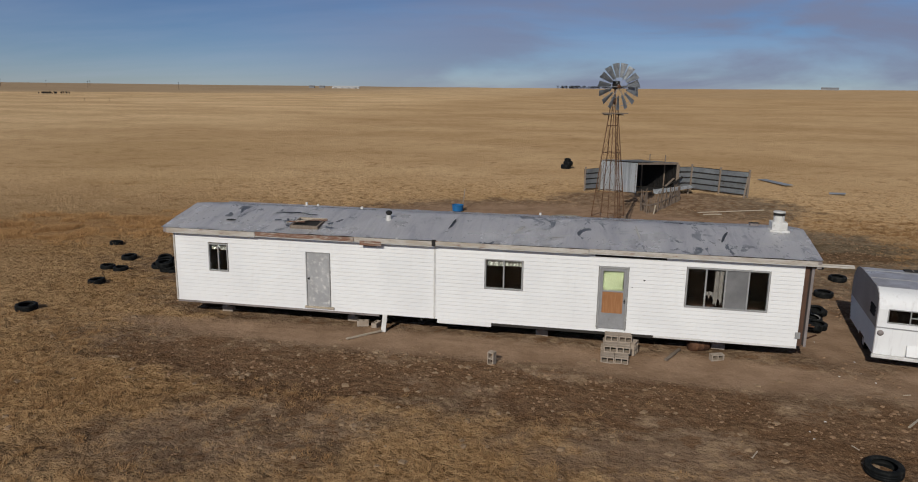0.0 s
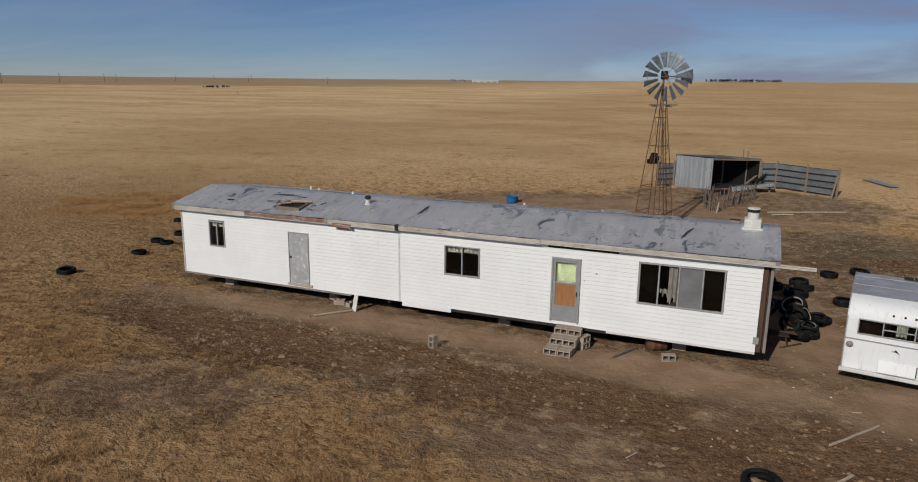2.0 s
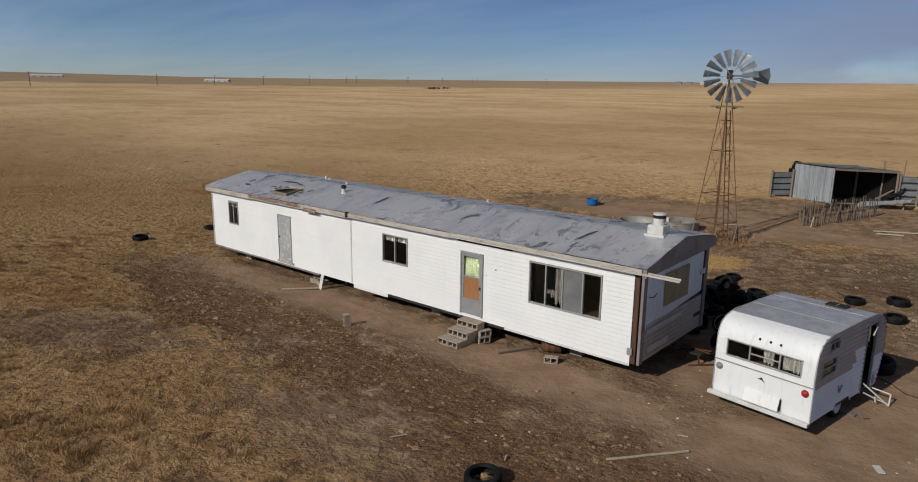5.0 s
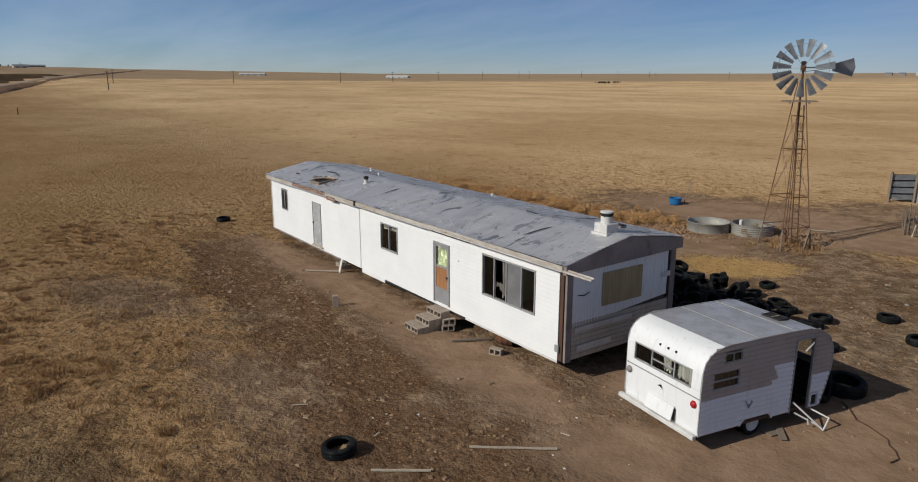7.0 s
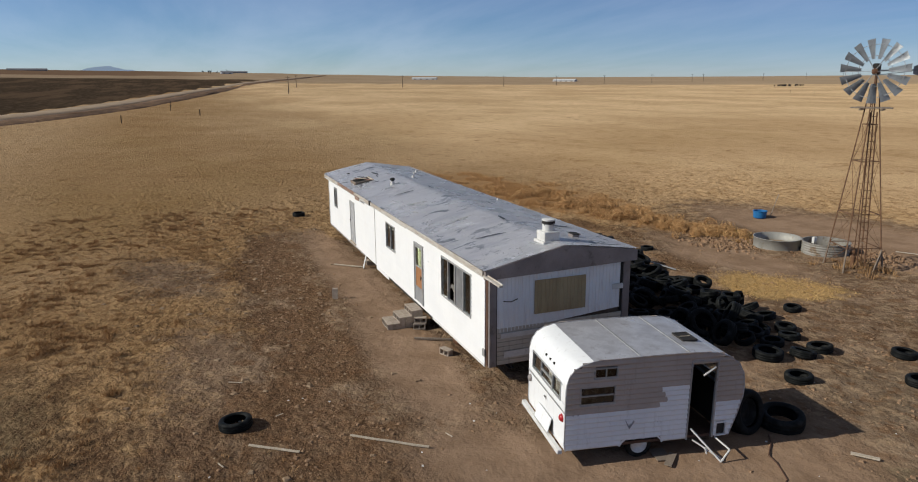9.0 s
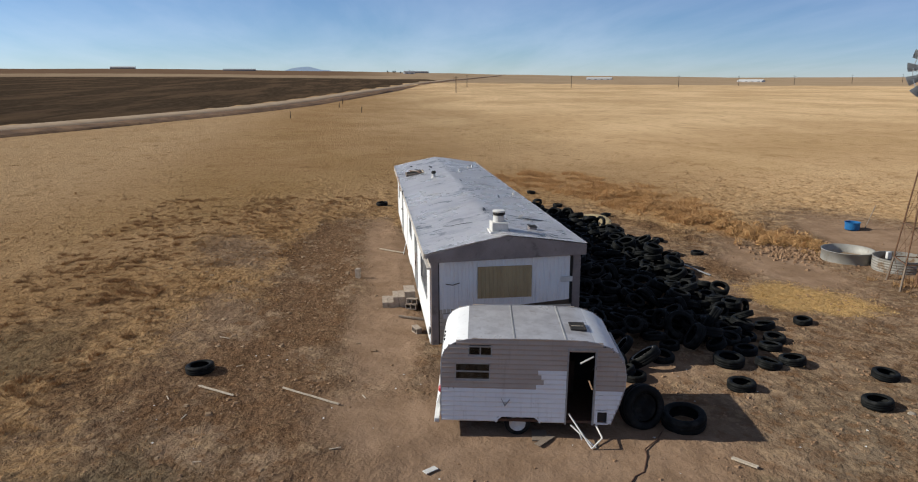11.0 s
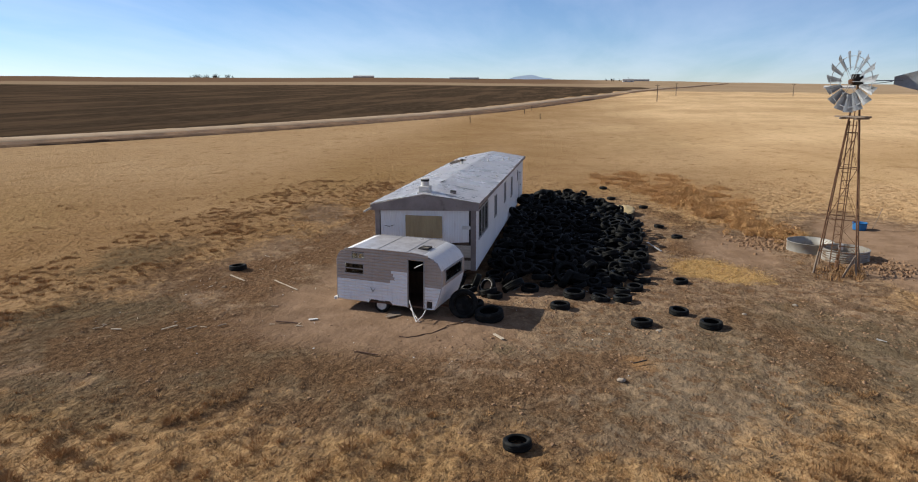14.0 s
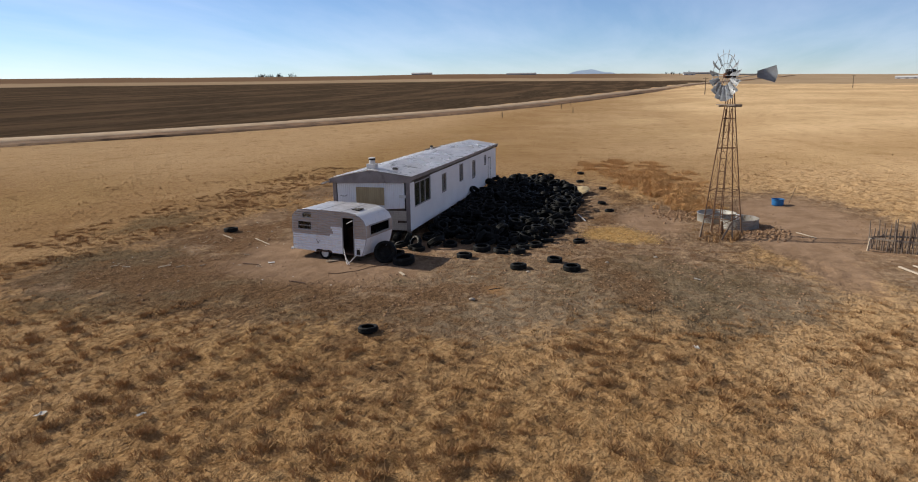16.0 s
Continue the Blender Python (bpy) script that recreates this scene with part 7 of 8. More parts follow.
# the heap behind the mobile home: each tyre settles on what lies under it
HEAP = ((-18.6, 26.2), (-20.2, 27.2), (-18.8, 29.4), (-16.5, 30.6), (-13.2, 31.9), (-8.4, 32.6), (-3.4, 32.5), (-0.3, 32.6), (1.6, 32.2), (3.6, 31.9), (5.3, 31.0),
        (6.2, 29.8), (5.8, 28.2), (5.2, 27.2), (4.7, 26.3), (4.9, 25.55), (0, 25.5), (-14.5, 25.5))


def inside(x, y, poly):
    c = False
    for (xa, ya), (xb, yb) in zip(poly, poly[1:] + poly[:1]):
        if (ya > y) != (yb > y) and x < (xb - xa) * (y - ya) / (yb - ya) + xa:
            c = not c
    return c


CELL, HX, HY = 0.16, -21.5, 24.9
hmap = np.zeros((int(30 / CELL), int(10 / CELL)))
gx = HX + (np.arange(hmap.shape[0]) + 0.5) * CELL
gy = HY + (np.arange(hmap.shape[1]) + 0.5) * CELL
rnd = random.Random(77)
heap = []


def settle_tyre(x, y, s, fat, upright=False):
    i0, i1 = np.searchsorted(gx, (x - 0.34 * s, x + 0.34 * s))
    j0, j1 = np.searchsorted(gy, (y - 0.34 * s, y + 0.34 * s))
    patch = hmap[i0:i1, j0:j1]
    if patch.size < 4:
        return None
    low = float(np.percentile(patch, 62))
    sx = float(patch[-1].mean() - patch[0].mean()) / (0.6 * s)
    sy = float(patch[:, -1].mean() - patch[:, 0].mean()) / (0.6 * s)
    tx, ty = math.degrees(math.atan(max(-0.6, min(0.6, sy)))), -math.degrees(math.atan(max(-0.6, min(0.6, sx))))
    h = 0.21 * s * fat
    if upright:
        lift, tx, ty = 0.27 * s, rnd.uniform(58, 80), rnd.uniform(-20, 20)
        hmap[i0:i1, j0:j1] = np.maximum(patch, low + 0.3)
    else:
        lift, tx, ty = h / 2, tx + rnd.uniform(-9, 9), ty + rnd.uniform(-9, 9)
        hmap[i0:i1, j0:j1] = np.maximum(patch, low + h * 0.92)
    return (x, y, gz(x, y) + low + lift - 0.01, tx, ty, rnd.uniform(0, 360), s, fat)


# the outermost ones along the open edge lie singly on the ground
for x, y, s, up in ((5.41, 26.56, 0.95, True), (6.63, 27.5, 1.15, False), (7.17, 29.28, 1.35, False), (6.41, 30.21, 1.1, False), (7.5, 30.3, 1.15, False),
                    (7.36, 31.12, 1.15, False), (6.19, 31.15, 1.05, False), (5.5, 31.7, 1.05, False), (4.25, 32.1, 1.05, False), (2.14, 32.0, 1.05, False), (5.2, 30.9, 1.05, False), (3.8, 31.0, 1.1, False), (5.3, 25.9, 0.95, False)):
    got = settle_tyre(x, y, s, 1.0, up)
    if got:
        heap.append(got)
heap.append((4.75, 28.9, gz(4.75, 28.9) + 0.36, 0, 50, 0, 1.55, 1.2))
tries = 0
while len(heap) < 900 and tries < 26000:
    tries += 1
    n = len(heap)
    x, y = rnd.uniform(-20.2, 7.2), rnd.uniform(25.5, 33.3)
    if not inside(x, y, HEAP):
        continue
    top = float(np.interp(y, (25.5, 27.3, 31.6), (1.0, 0.44, 0.05)) * np.interp(x, (-19, -15, -10.5, -5, 0, 3, 5.5), (0.15, 0.48, 0.62, 0.55, 0.48, 0.32, 0.10)))
    if y > 29.8 and rnd.random() < 0.45:
        continue
    if hmap[int((x - HX) / CELL), int((y - HY) / CELL)] > top:
        continue
    s = rnd.choice((0.9, 0.95, 1.0, 1.0, 1.05, 1.1, 1.2, 1.35))
    got = settle_tyre(x, y, s, rnd.uniform(0.85, 1.15), top < 0.3 and rnd.random() < 0.07)
    if got:
        heap.append(got)
order = sorted(range(len(heap)), key=lambda k: -(heap[k][2] * 1.6 + 0.10 * heap[k][0] + 0.10 * heap[k][1]))
single = set(order[:300])
bm = tyre_mesh(18, True)
bm.verts.ensure_lookup_table()
bm.verts.index_update()
TV = np.array([v.co[:] for v in bm.verts])
TF = np.array([[v.index for v in f.verts] for f in bm.faces])
bm.free()
verts, faces = [], []
for k, (x, y, z, tx, ty, tz, s, fat) in enumerate(heap):
    if k in single:
        tyre_at(x, y, z, tx, ty, tz, s, fat, "worn black tyre in the heap behind the mobile home", "tyres heaped behind the mobile home")
    else:
        m = np.array(pose(x, y, z, tx, ty, tz) @ Matrix.Diagonal((s, s, s * fat, 1)))
        faces.append(TF + len(TV) * len(verts))
        verts.append(TV @ m[:3, :3].T + m[:3, 3])
under = from_lists("buried_tyres", np.concatenate(verts).tolist(), np.concatenate(faces).tolist(), M_rubber, smooth=True)
tagged(under, "lower layers of black tyres in the heap", "tyre heap", kind="stuff")
bm = bmesh.new()
spin(bm, ((0.0, 0.1), (0.3, 0.12), (0.55, 0.05), (0.6, 0.0)), 14)
bmesh.ops.scale(bm, vec=(1.9, 1.1, 1.2), verts=bm.verts)
for v in bm.verts:
    v.co.z += 0.05 * noise.noise(v.co * 4)
bmesh.ops.solidify(bm, geom=bm.faces[:], thickness=0.02)
pan = part("broken_basin", bm, M_tan)
pan.matrix_basis = pose(-13.6, 31.9, gz(-13.6, 31.9) + 0.16, 16, 0, 20) @ Matrix.Scale(1.3, 4)
tagged(pan, "tan broken plastic basin at the edge of the tyre heap", "basin")
timber("metal_strip", (-3.6, 32.9, 0.2), (-2.3, 33.5, 0.05), 0.09, 0.03, M_alu, "bent pale metal strip at the tyre heap", "metal strip")


# ---- grass, weeds, clods and stones ----
def zone_at(x, y):
    return zones(np.asarray(x, float), np.asarray(y, float))


def patchy(x, y, f, seed):
    return np.array([noise.fractal(Vector((a * f, b * f, seed)), 0.8, 2.0, 3) for a, b in zip(x, y)])


def lumps_at(x, y):
    d, bare = zones(x, y)[:2]
    return relief(x, y, d, bare, tussocks(x, y))


def keep_off(x, y):
    """False under the dwellings, tanks and shed."""
    a = (x > -15.2) & (x < 6.6) & (y > 19.7) & (y < 25.6)
    b = (np.abs(x - 9.4) < 1.6) & (np.abs(y - 22.9) < 2.2)
    c = (np.hypot(x + 4.1, y - 41.1) < 1.2) | (np.hypot(x + 2.15, y - 42.15) < 1.12)
    return ~(a | b | c)


def tufts(name, x, y, size, blades, material, label, rng, spread=0.55, lean=0.7):
    """Clumps of flat pointed blades; one triangle a blade."""
    n = len(x)
    z = land(x, y) + lumps_at(x, y) - 0.012
    ang = rng.uniform(0, 2 * np.pi, (n, blades))
    rad = rng.uniform(0, 1, (n, blades)) ** 0.5 * size[:, None] * spread
    hgt = size[:, None] * rng.uniform(0.55, 1.1, (n, blades))
    bx, by = x[:, None] + rad * np.cos(ang), y[:, None] + rad * np.sin(ang)
    wid = 0.005 + size[:, None] * rng.uniform(0.016, 0.042, (n, blades))
    turn = rng.uniform(0, 2 * np.pi, (n, blades))
    out = rng.uniform(0.05, lean, (n, blades)) * hgt
    tipx, tipy = bx + np.cos(ang) * out, by + np.sin(ang) * out
    zz = np.repeat(z[:, None], blades, 1)
    A = np.stack([bx - np.cos(turn) * wid, by - np.sin(turn) * wid, zz], -1)
    B = np.stack([bx + np.cos(turn) * wid, by + np.sin(turn) * wid, zz], -1)
    T = np.stack([tipx, tipy, zz + hgt], -1)
    v = np.stack([A, B, T], 2).reshape(-1, 3).astype(np.float32)
    me = bpy.data.meshes.new(name)
    k = len(v)
    me.vertices.add(k)
    me.vertices.foreach_set("co", v.ravel())
    me.loops.add(k)
    me.loops.foreach_set("vertex_index", np.arange(k, dtype=np.int32))
    me.polygons.add(k // 3)
    me.polygons.foreach_set("loop_start", np.arange(0, k, 3, dtype=np.int32))
    me.update(calc_edges=True)
    me.materials.append(material)
    ob = new(name, me)
    return tagged(ob, label, "grass", kind="stuff")


rng = np.random.default_rng(4)


def grass_patch(n, x0, x1, y0, y1, blades, small, tall, thin=1.0):
    """Tufts over a stretch of the plan: bunched in clumps, none on trodden earth, few on bare soil."""
    x, y = rng.uniform(x0, x1, n), rng.uniform(y0, y1, n)
    d, bare, o, s, f = zone_at(x, y)
    d = np.maximum(d, 0.75 * olive_zone(x, y))
    p = np.clip(0.36 + 1.15 * tussocks(x, y) + 0.5 * patchy(x, y, 0.35, 2.0), 0, 1.3)
    rim = np.exp(-(np.hypot((x - 5) / 1.25, y - 24) / 26) ** 2)
    want = (1.0 - np.clip(d * 1.35, 0, 0.985)) * (0.02 + 1.1 * p ** 3) * (1 - np.clip(bare * 2, 0, 1)) * rim * (1 - np.clip(o, 0, 1) * 0.6) * thin
    ok = (rng.uniform(0, 1, n) < want) & keep_off(x, y)
    x, y, p, d = x[ok], y[ok], p[ok], d[ok]
    size = (small + tall * p * rng.uniform(0.4, 1.1, len(x)) + 0.03 * rng.uniform(0, 1, len(x)) ** 2) * (1 - 0.4 * np.clip(d, 0, 1))
    tufts("grass", x, y, size, blades, M_grass, "short dry tan prairie grass in tufts", rng, 0.9, 1.3)


grass_patch(150000, -52, 60, -18, 78, 11, 0.04, 0.13)
grass_patch(140000, 12, 36, 8, 48, 17, 0.03, 0.11)
grass_patch(90000, -24, 12, 5, 20, 15, 0.025, 0.09)
n = 40000
x, y = rng.uniform(-38, -4, n), rng.uniform(30, 46, n)
d, bare, o, s, f = zone_at(x, y)
q = patchy(x, y, 0.55, 5.0)
ok = (rng.uniform(0, 1, n) < np.clip(o * 1.3 - 0.2, 0, 0.9)) & (q > 0.03) & keep_off(x, y)
x, y, q = x[ok], y[ok], q[ok]
tufts("weeds", x, y, 0.1 + 0.12 * rng.uniform(0, 1, len(x)) ** 2 + 0.25 * np.clip(q, 0, 0.8), 12, M_weeds, "rust-brown dry weeds in drifted clumps", rng, 0.9, 0.9)


def twig_balls(name, x, y, size, twigs, material, label, category, rng):
    """Loose balls of thin curled twigs, flattened a little where they lie."""
    n = len(x)
    z = land(x, y) + lumps_at(x, y) + size * 0.55
    way = rng.normal(0, 1, (n, twigs, 3))
    way /= np.linalg.norm(way, axis=2, keepdims=True)
    out = rng.uniform(0.45, 1.0, (n, twigs, 1)) * np.array([1, 1, 0.7])
    mid = np.stack([x, y, z], -1)[:, None] + way * out * size[:, None, None]
    along = np.cross(way, rng.normal(0, 1, (n, twigs, 3))) * size[:, None, None] * 0.32
    wide = rng.normal(0, 1, (n, twigs, 3)) * size[:, None, None] * 0.035
    P = np.stack([mid - along, mid + wide, mid + along], 2).reshape(-1, 3)
    F = np.arange(len(P)).reshape(-1, 3)
    return tagged(from_lists(name, P.tolist(), F.tolist(), material), label, category, kind="stuff")


# tumbleweeds blown together in a drift that runs up to the tanks
n = 420
u = rng.uniform(0, 1, n)
x = np.interp(u, (0, 0.3, 0.65, 1), (-24.5, -18.0, -11.5, -5.8)) + rng.normal(0, 0.6, n)
y = np.interp(u, (0, 0.3, 0.65, 1), (37.0, 37.6, 39.1, 40.7)) + rng.normal(0, 0.75, n)
ok = (patchy(x, y, 0.8, 6.0) > -0.05) & keep_off(x, y)
x, y = x[ok], y[ok]
twig_balls("tumbleweed_drift", x, y, 0.14 + 0.34 * rng.uniform(0, 1, len(x)) ** 1.6, 190, M_weeds, "dry orange-brown tumbleweeds drifted into a low bank", "weeds", rng)
n = 34
x, y = rng.normal(0.5, 0.7, n), rng.normal(40.9, 0.7, n)
tufts("weeds", x, y, 0.14 + 0.26 * rng.uniform(0, 1, n) ** 2, 34, M_grass, "dry brown weeds grown up between the tower legs", rng, 0.7, 0.6)
n = 16000
x, y = rng.uniform(-10, 6, n), rng.uniform(32, 44, n)
d, bare, o, s, f = zone_at(x, y)
ok = (rng.uniform(0, 1, n) < np.clip(s * 1.4 - 0.2, 0, 0.95)) & keep_off(x, y)
x, y = x[ok], y[ok]
tufts("straw_litter", x, y, 0.05 + 0.04 * rng.uniform(0, 1, len(x)), 9, M_straw, "scattered yellow straw", rng, 1.1, 1.8)


def lumps_of(name, x, y, size, material, label, category, rng, flat=0.6):
    """Small rounded lumps, eight corners each, as one object."""
    n = len(x)
    z = land(x, y) + lumps_at(x, y)
    base = np.array([(-1, -1, -1), (1, -1, -1), (1, 1, -1), (-1, 1, -1), (-0.6, -0.6, 1), (0.6, -0.6, 1), (0.6, 0.6, 1), (-0.6, 0.6, 1)], float)
    quads = np.array([(3, 2, 1, 0), (4, 5, 6, 7), (0, 1, 5, 4), (1, 2, 6, 5), (2, 3, 7, 6), (3, 0, 4, 7)])
    v = base[None] * rng.uniform(0.65, 1.25, (n, 8, 3)) * size[:, None, None] * np.array([1, 1, flat])
    a = rng.uniform(0, 2 * np.pi, n)
    c, s = np.cos(a)[:, None], np.sin(a)[:, None]
    X, Y = v[..., 0] * c - v[..., 1] * s, v[..., 0] * s + v[..., 1] * c
    P = np.stack([X + x[:, None], Y + y[:, None], v[..., 2] + z[:, None] + size[:, None] * flat * 0.35], -1).reshape(-1, 3)
    F = (quads[None] + 8 * np.arange(n)[:, None, None]).reshape(-1, 4)
    return tagged(from_lists(name, P.tolist(), F.tolist(), material), label, category, kind="stuff")


n = 90000
x, y = rng.uniform(-24, 30, n), rng.uniform(8, 50, n)
d, bare, o, s, f = zone_at(x, y)
ok = (rng.uniform(0, 1, n) < np.clip(d * 0.8 - 0.25 - bare * 0.5, 0, 1)) & (patchy(x, y, 0.35, 9.0) > -0.1) & keep_off(x, y)
x, y = x[ok], y[ok]
lumps_of("soil_clods", x, y, 0.012 + 0.045 * rng.uniform(0, 1, len(x)) ** 3, M_clod, "loose brown soil clods", "soil", rng, 0.42)
n = 560
x, y = rng.normal(-5, 6.5, n), rng.normal(16.2, 2.8, n)
ok = (y < 20.4) & (y > 9) & keep_off(x, y)
x, y = x[ok], y[ok]
lumps_of("stones", x, y, 0.02 + 0.085 * rng.uniform(0, 1, len(x)) ** 4, M_stone, "pale stones and chips strewn on the soil", "stones", rng, 0.32)
n = 700
x, y = rng.normal(-5.6, 1.0, n), rng.normal(39.6, 1.0, n)
x2, y2 = rng.normal(-0.5, 0.8, 520), rng.normal(43.3, 0.5, 520)
x, y = np.concatenate([x, x2]), np.concatenate([y, y2])
ok = keep_off(x, y)
x, y = x[ok], y[ok]
lumps_of("rubble", x, y, 0.03 + 0.06 * rng.uniform(0, 1, len(x)) ** 2, M_clod, "brown clods and rubble heaped by the tanks", "rubble", rng, 0.8)
n = 90
x, y = rng.uniform(4, 16, n), rng.uniform(13, 31, n)
ok = keep_off(x, y)
x, y = x[ok], y[ok]
lumps_of("litter_chips", x, y, 0.01 + 0.025 * rng.uniform(0, 1, len(x)) ** 2, M_pale, "small pale chips of litter on the dirt", "litter", rng, 0.25)
rnd = random.Random(15)
for k in range(16):
    x, y, a, l = rnd.uniform(3, 14), rnd.uniform(13.5, 20), rnd.uniform(0, 6.3), rnd.uniform(0.12, 0.4)
    if 7.2 < x < 11.2 and y > 19.5:
        continue
    timber("wood_scrap", (x, y, 0.02), (x + l * math.cos(a), y + l * math.sin(a), 0.02), 0.025, 0.015, M_palewood, "small pale splinter of wood on the dirt", "scrap", "wood scraps on the dirt")



def boulder(x, y, r, label):
    """A low weathered stone, half sunk in the soil."""
    bm = bmesh.new()
    bmesh.ops.create_icosphere(bm, subdivisions=2, radius=r)
    for v in bm.verts:
        v.co *= 1.0 + 0.35 * noise.noise(v.co * (1.6 / r) + Vector((x, y, 0)))
        v.co.z *= 0.5
    ob = part("stone", bm, M_palestone)
    ob.matrix_basis = pose(x, y, gz(x, y) + r * 0.12, 0, 0, x * 50)
    return tagged(ob, label, "stone", "pale stones on the bare soil")


for x, y, r in ((10.66, 32.17, 0.10), (15.05, 30.76, 0.12), (6.62, 37.54, 0.10), (8.21, 35.4, 0.09)):
    boulder(x, y, r, "pale grey stone half sunk in bare soil")
timber("charred_stick", (13.85, 31.15, 0.05), (13.6, 31.55, 0.08), 0.03, 0.03, M_dark, "short dark stick in a dug patch of soil", "stick")

# ---- distance ----


def far_building(x, y, length, width, h, turn, wall, roof_mat, label, bays=4):
    b = thing("farm_building", pose(x, y, far_ground(x, y), 0, 0, turn), label, "farm building")
    part("wall", boxed(-length / 2, length / 2, -width / 2, width / 2, -1, h), wall, b)
    bm = bmesh.new()
    e = 0.4
    P = [(-length / 2 - e, -width / 2 - e, h), (length / 2 + e, -width / 2 - e, h), (length / 2 + e, 0, h + width * 0.22), (-length / 2 - e, 0, h + width * 0.22),
         (-length / 2 - e, width / 2 + e, h), (length / 2 + e, width / 2 + e, h)]
    v = [bm.verts.new(p) for p in P]
    for f in ((0, 1, 2, 3), (3, 2, 5, 4), (0, 3, 4), (1, 5, 2), (0, 4, 5, 1)):
        bm.faces.new([v[i] for i in f])
    part("roof", bm, roof_mat, b)
    for k in range(bays):
        x0 = -length / 2 + length * (k + 0.5) / bays
        for sy in (-1, 1):
            part("door", boxed(x0 - length / bays * 0.18, x0 + length / bays * 0.18, *sorted((sy * (width / 2 - 0.05), sy * (width / 2 + 0.05))), 0, h * 0.7), M_fargrey, b)
    return b


far_building(-723, 443, 28, 8, 1.3, 35, M_farwhite, M_farwhite, "long low white farm building on the horizon")
far_building(-868, 317, 32, 8, 1.5, 60, M_farwhite, M_farwhite, "long low white farm building on the horizon")
far_building(-396, 1075, 42, 9, 1.8, 15, M_farwhite, M_farwhite, "white-roofed farm building on the horizon")
far_building(-430, 1060, 8, 7, 2.6, 15, M_fargrey, M_fargrey, "small dark outbuilding on the horizon", 1)
far_building(-445, 1056, 8, 7, 2.6, 15, M_fargrey, M_fargrey, "small dark outbuilding on the horizon", 1)
far_building(-1560, -485, 48, 10, 2.4, 105, M_fargrey, M_farwhite, "long grey farm building on the ridge")
far_building(-1450, -230, 62, 10, 2.0, 100, M_fargrey, M_fargrey, "long dark farm building on the horizon")
far_building(-1500, 125, 52, 10, 2.0, 95, M_fargrey, M_fargrey, "long dark farm building on the horizon")
far_building(-1330, 100, 20, 12, 3.0, 95, M_farwhite, M_fargrey, "grey farm building on the horizon", 2)
far_building(430, 1480, 30, 9, 3.0, -15, M_fargrey, M_fargrey, "dark farm building on the horizon", 2)


def pole_at(x, y, h=7.5):
    p = thing("utility_pole", pose(x, y, far_ground(x, y)), "dark wooden utility pole on the plain", "utility pole", "utility poles along the far line")
    part("pole", rod(bmesh.new(), (0, 0, -0.5), (0, 0, h), 0.2, 0.13, 8), M_pole, p)
    a = radians(60)
    part("crossarm", beam(bmesh.new(), (-1.2 * math.cos(a), -1.2 * math.sin(a), h - 0.5), (1.2 * math.cos(a), 1.2 * math.sin(a), h - 0.5), 0.12, 0.14), M_pole, p)
    return p


for x, y in ((-301, 60), (-421, 82), (-416, 148), (-424, 223), (-508, 358), (-580, 511), (-589, 533), (-685, 782), (-470, 290), (-545, 435), (-630, 655), (-740, 930), (-560, 700), (-410, 640)):
    pole_at(x, y)
for x, y in ((-195.6, 255.3), (-201.6, 248.6), (-140, 18), (-165, 12), (-190, 12), (-120, 4)):
    timber("fence_post", (x, y, 0.0), (x + 0.05, y, 1.3), 0.16, 0.14, M_pole, "far wooden fence post on the plain", "post", "far fence posts")


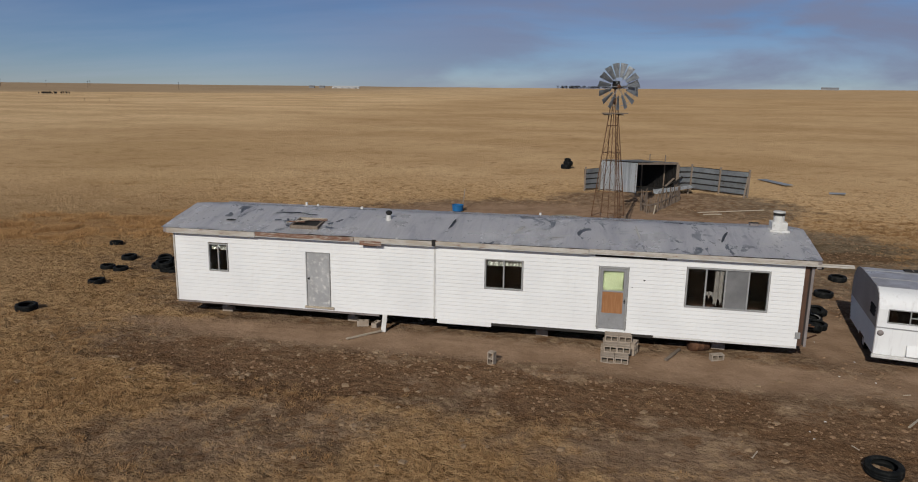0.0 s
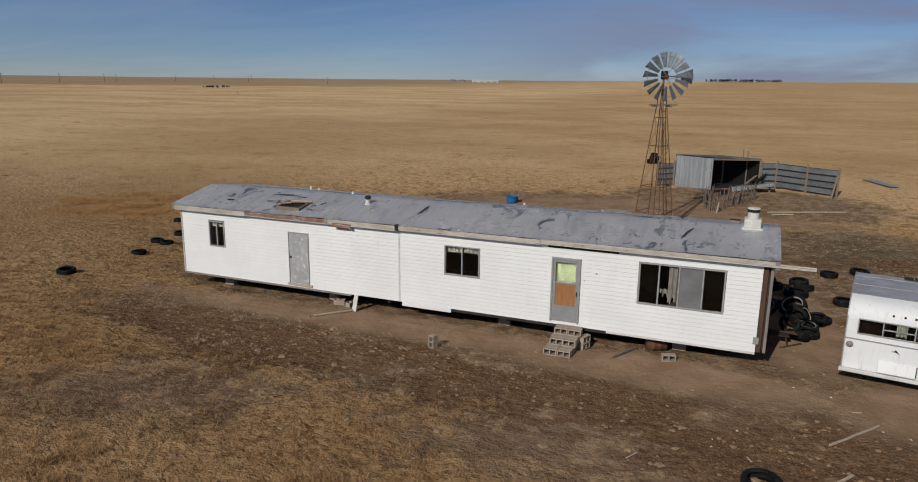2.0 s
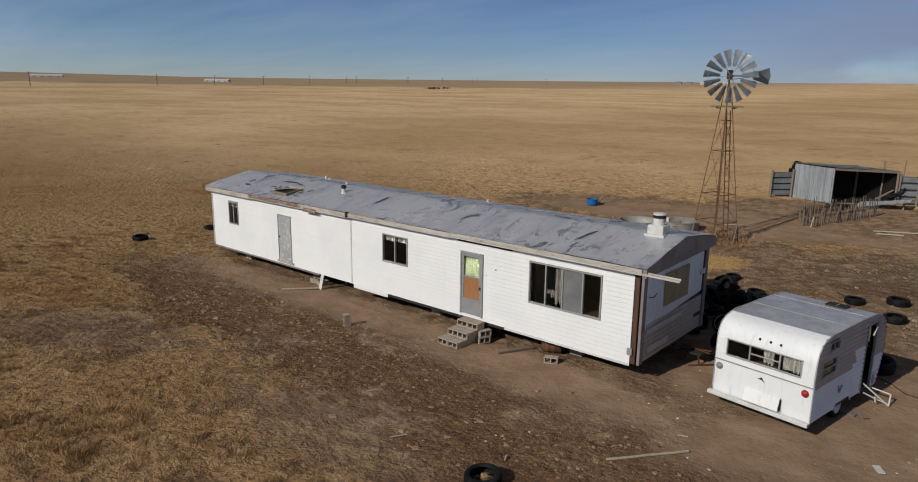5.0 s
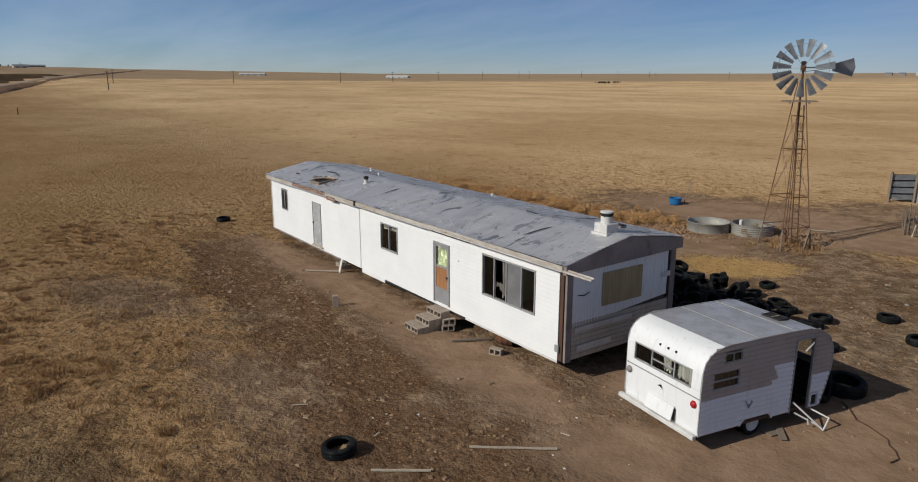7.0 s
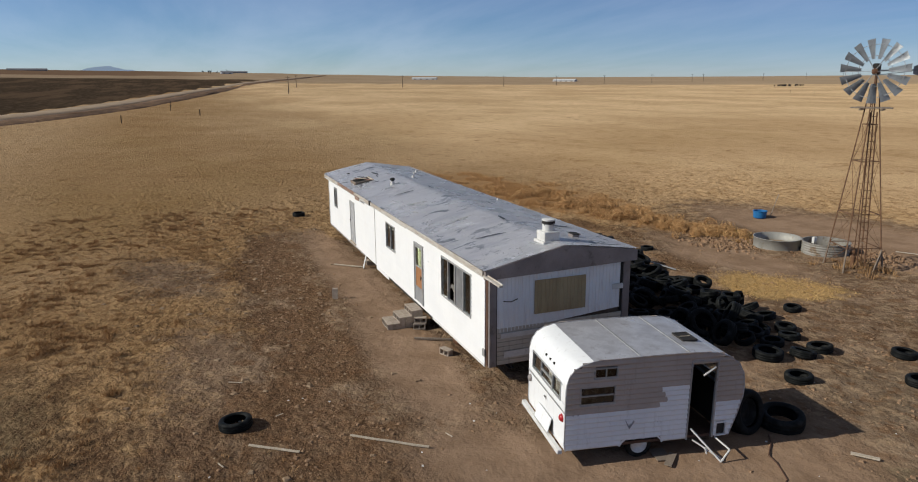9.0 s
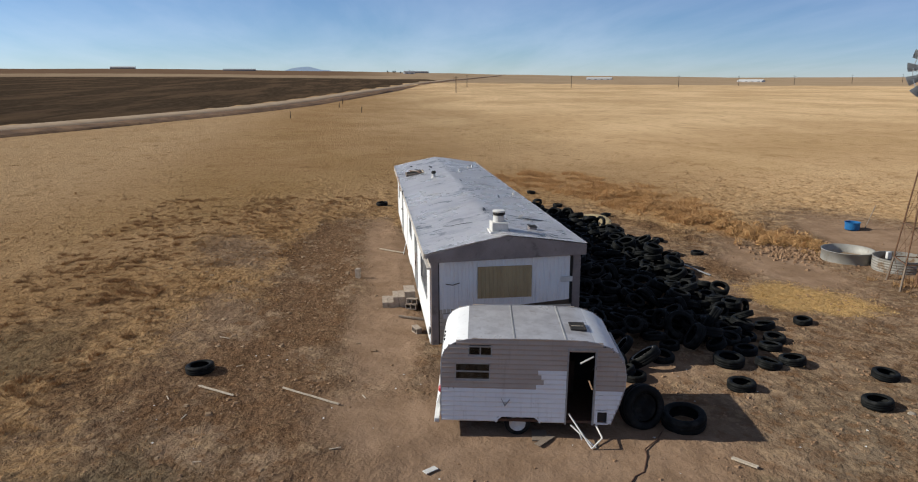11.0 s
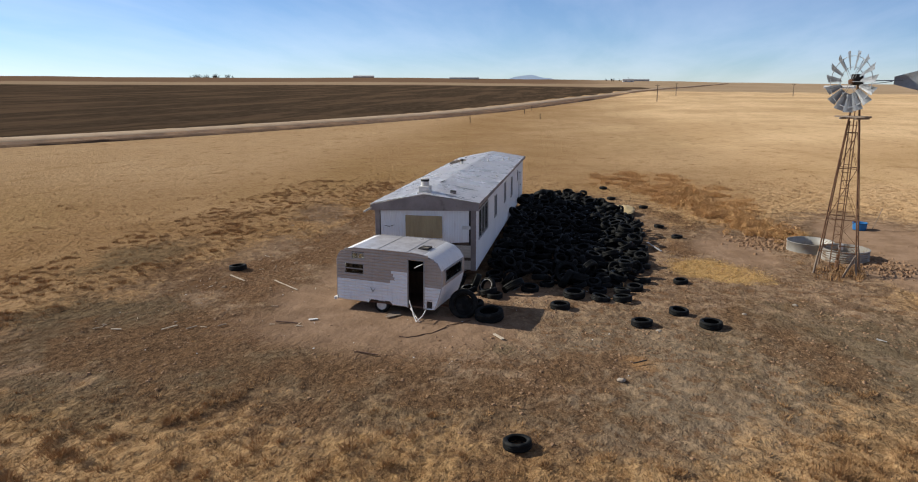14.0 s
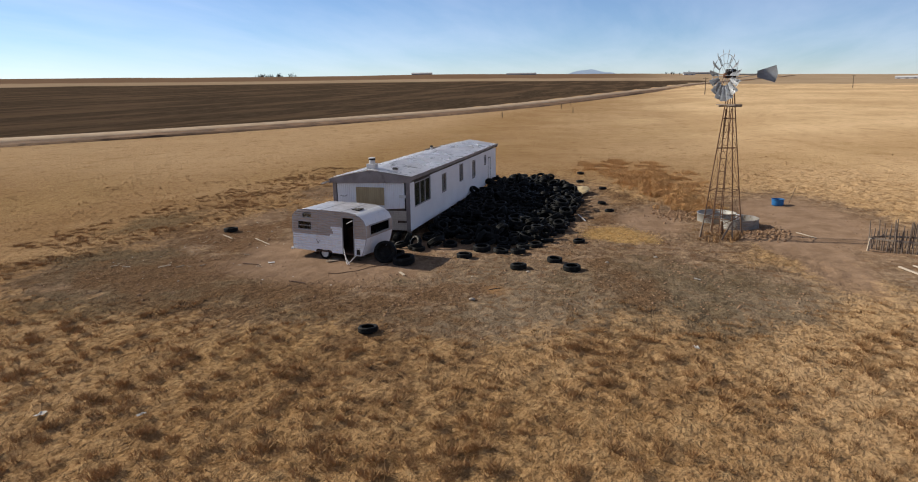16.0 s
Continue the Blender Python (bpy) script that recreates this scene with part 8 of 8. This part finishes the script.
def far_tree_belt(name, cx, cy, length, turn, h, count, label, seed):
    """Leafless trees: tapered trunks, forked limbs and a haze of twigs, all in one object."""
    rnd = random.Random(seed)
    bm = bmesh.new()
    for k in range(count):
        t = rnd.uniform(-0.5, 0.5) * length
        x, y = cx + t * math.cos(radians(turn)), cy + t * math.sin(radians(turn)) + rnd.uniform(-6, 6)
        z, hh = far_ground(x, y), h * rnd.uniform(0.5, 1.15)
        rod(bm, (x, y, z - 0.5), (x, y, z + hh * 0.45), 0.3, 0.18, 5)
        for q in range(26):
            a, r = rnd.uniform(0, 6.28), hh * rnd.uniform(0.1, 0.42)
            s = Vector((x, y, z + hh * rnd.uniform(0.2, 0.5)))
            e = Vector((x + r * math.cos(a), y + r * math.sin(a), z + hh * rnd.uniform(0.45, 1.0)))
            rod(bm, s, e, 0.14, 0.05, 3, False)
            d = Vector((rnd.uniform(-1, 1), rnd.uniform(-1, 1), rnd.uniform(-0.2, 1))) * hh * 0.13
            w = Vector((rnd.uniform(-1, 1), rnd.uniform(-1, 1), rnd.uniform(-1, 1))) * hh * 0.05
            bm.faces.new([bm.verts.new(c) for c in (e - d, e + w, e + d)])
    return tagged(part(name, bm, M_fartree), label, "trees", kind="stuff")


far_tree_belt("far_trees", -20, 1500, 138, 5, 6.0, 120, "dark leafless shelter-belt trees on the horizon", 1)
far_tree_belt("far_trees", -1690, -940, 200, 60, 12, 40, "dark leafless farmstead trees on the ridge", 2)
far_tree_belt("far_trees", -1330, 85, 60, 95, 7, 10, "dark trees by far farm buildings", 3)
far_tree_belt("far_bushes", -330, 380, 14, 40, 1.3, 30, "low dark scrub on the plain", 4)

bm = bmesh.new()
prev = None
for k in range(41):
    t = k / 40
    a = radians(-97.6 + 6.4 * t)
    x, y = 4700 * math.sin(a), 4700 * math.cos(a)
    h = 48 + 40 * math.sin(math.pi * t) ** 2.2 + 9 * noise.noise(Vector((t * 11, 0.3, 2.0)))
    lo, hi = bm.verts.new((x, y, 20)), bm.verts.new((x, y, h))
    if prev:
        bm.faces.new((prev[0], lo, hi, prev[1]))
    prev = (lo, hi)
tagged(part("backdrop_mountain", bm, M_mount), "pale blue snowy mountain far beyond the plain", "mountain", kind="structure")
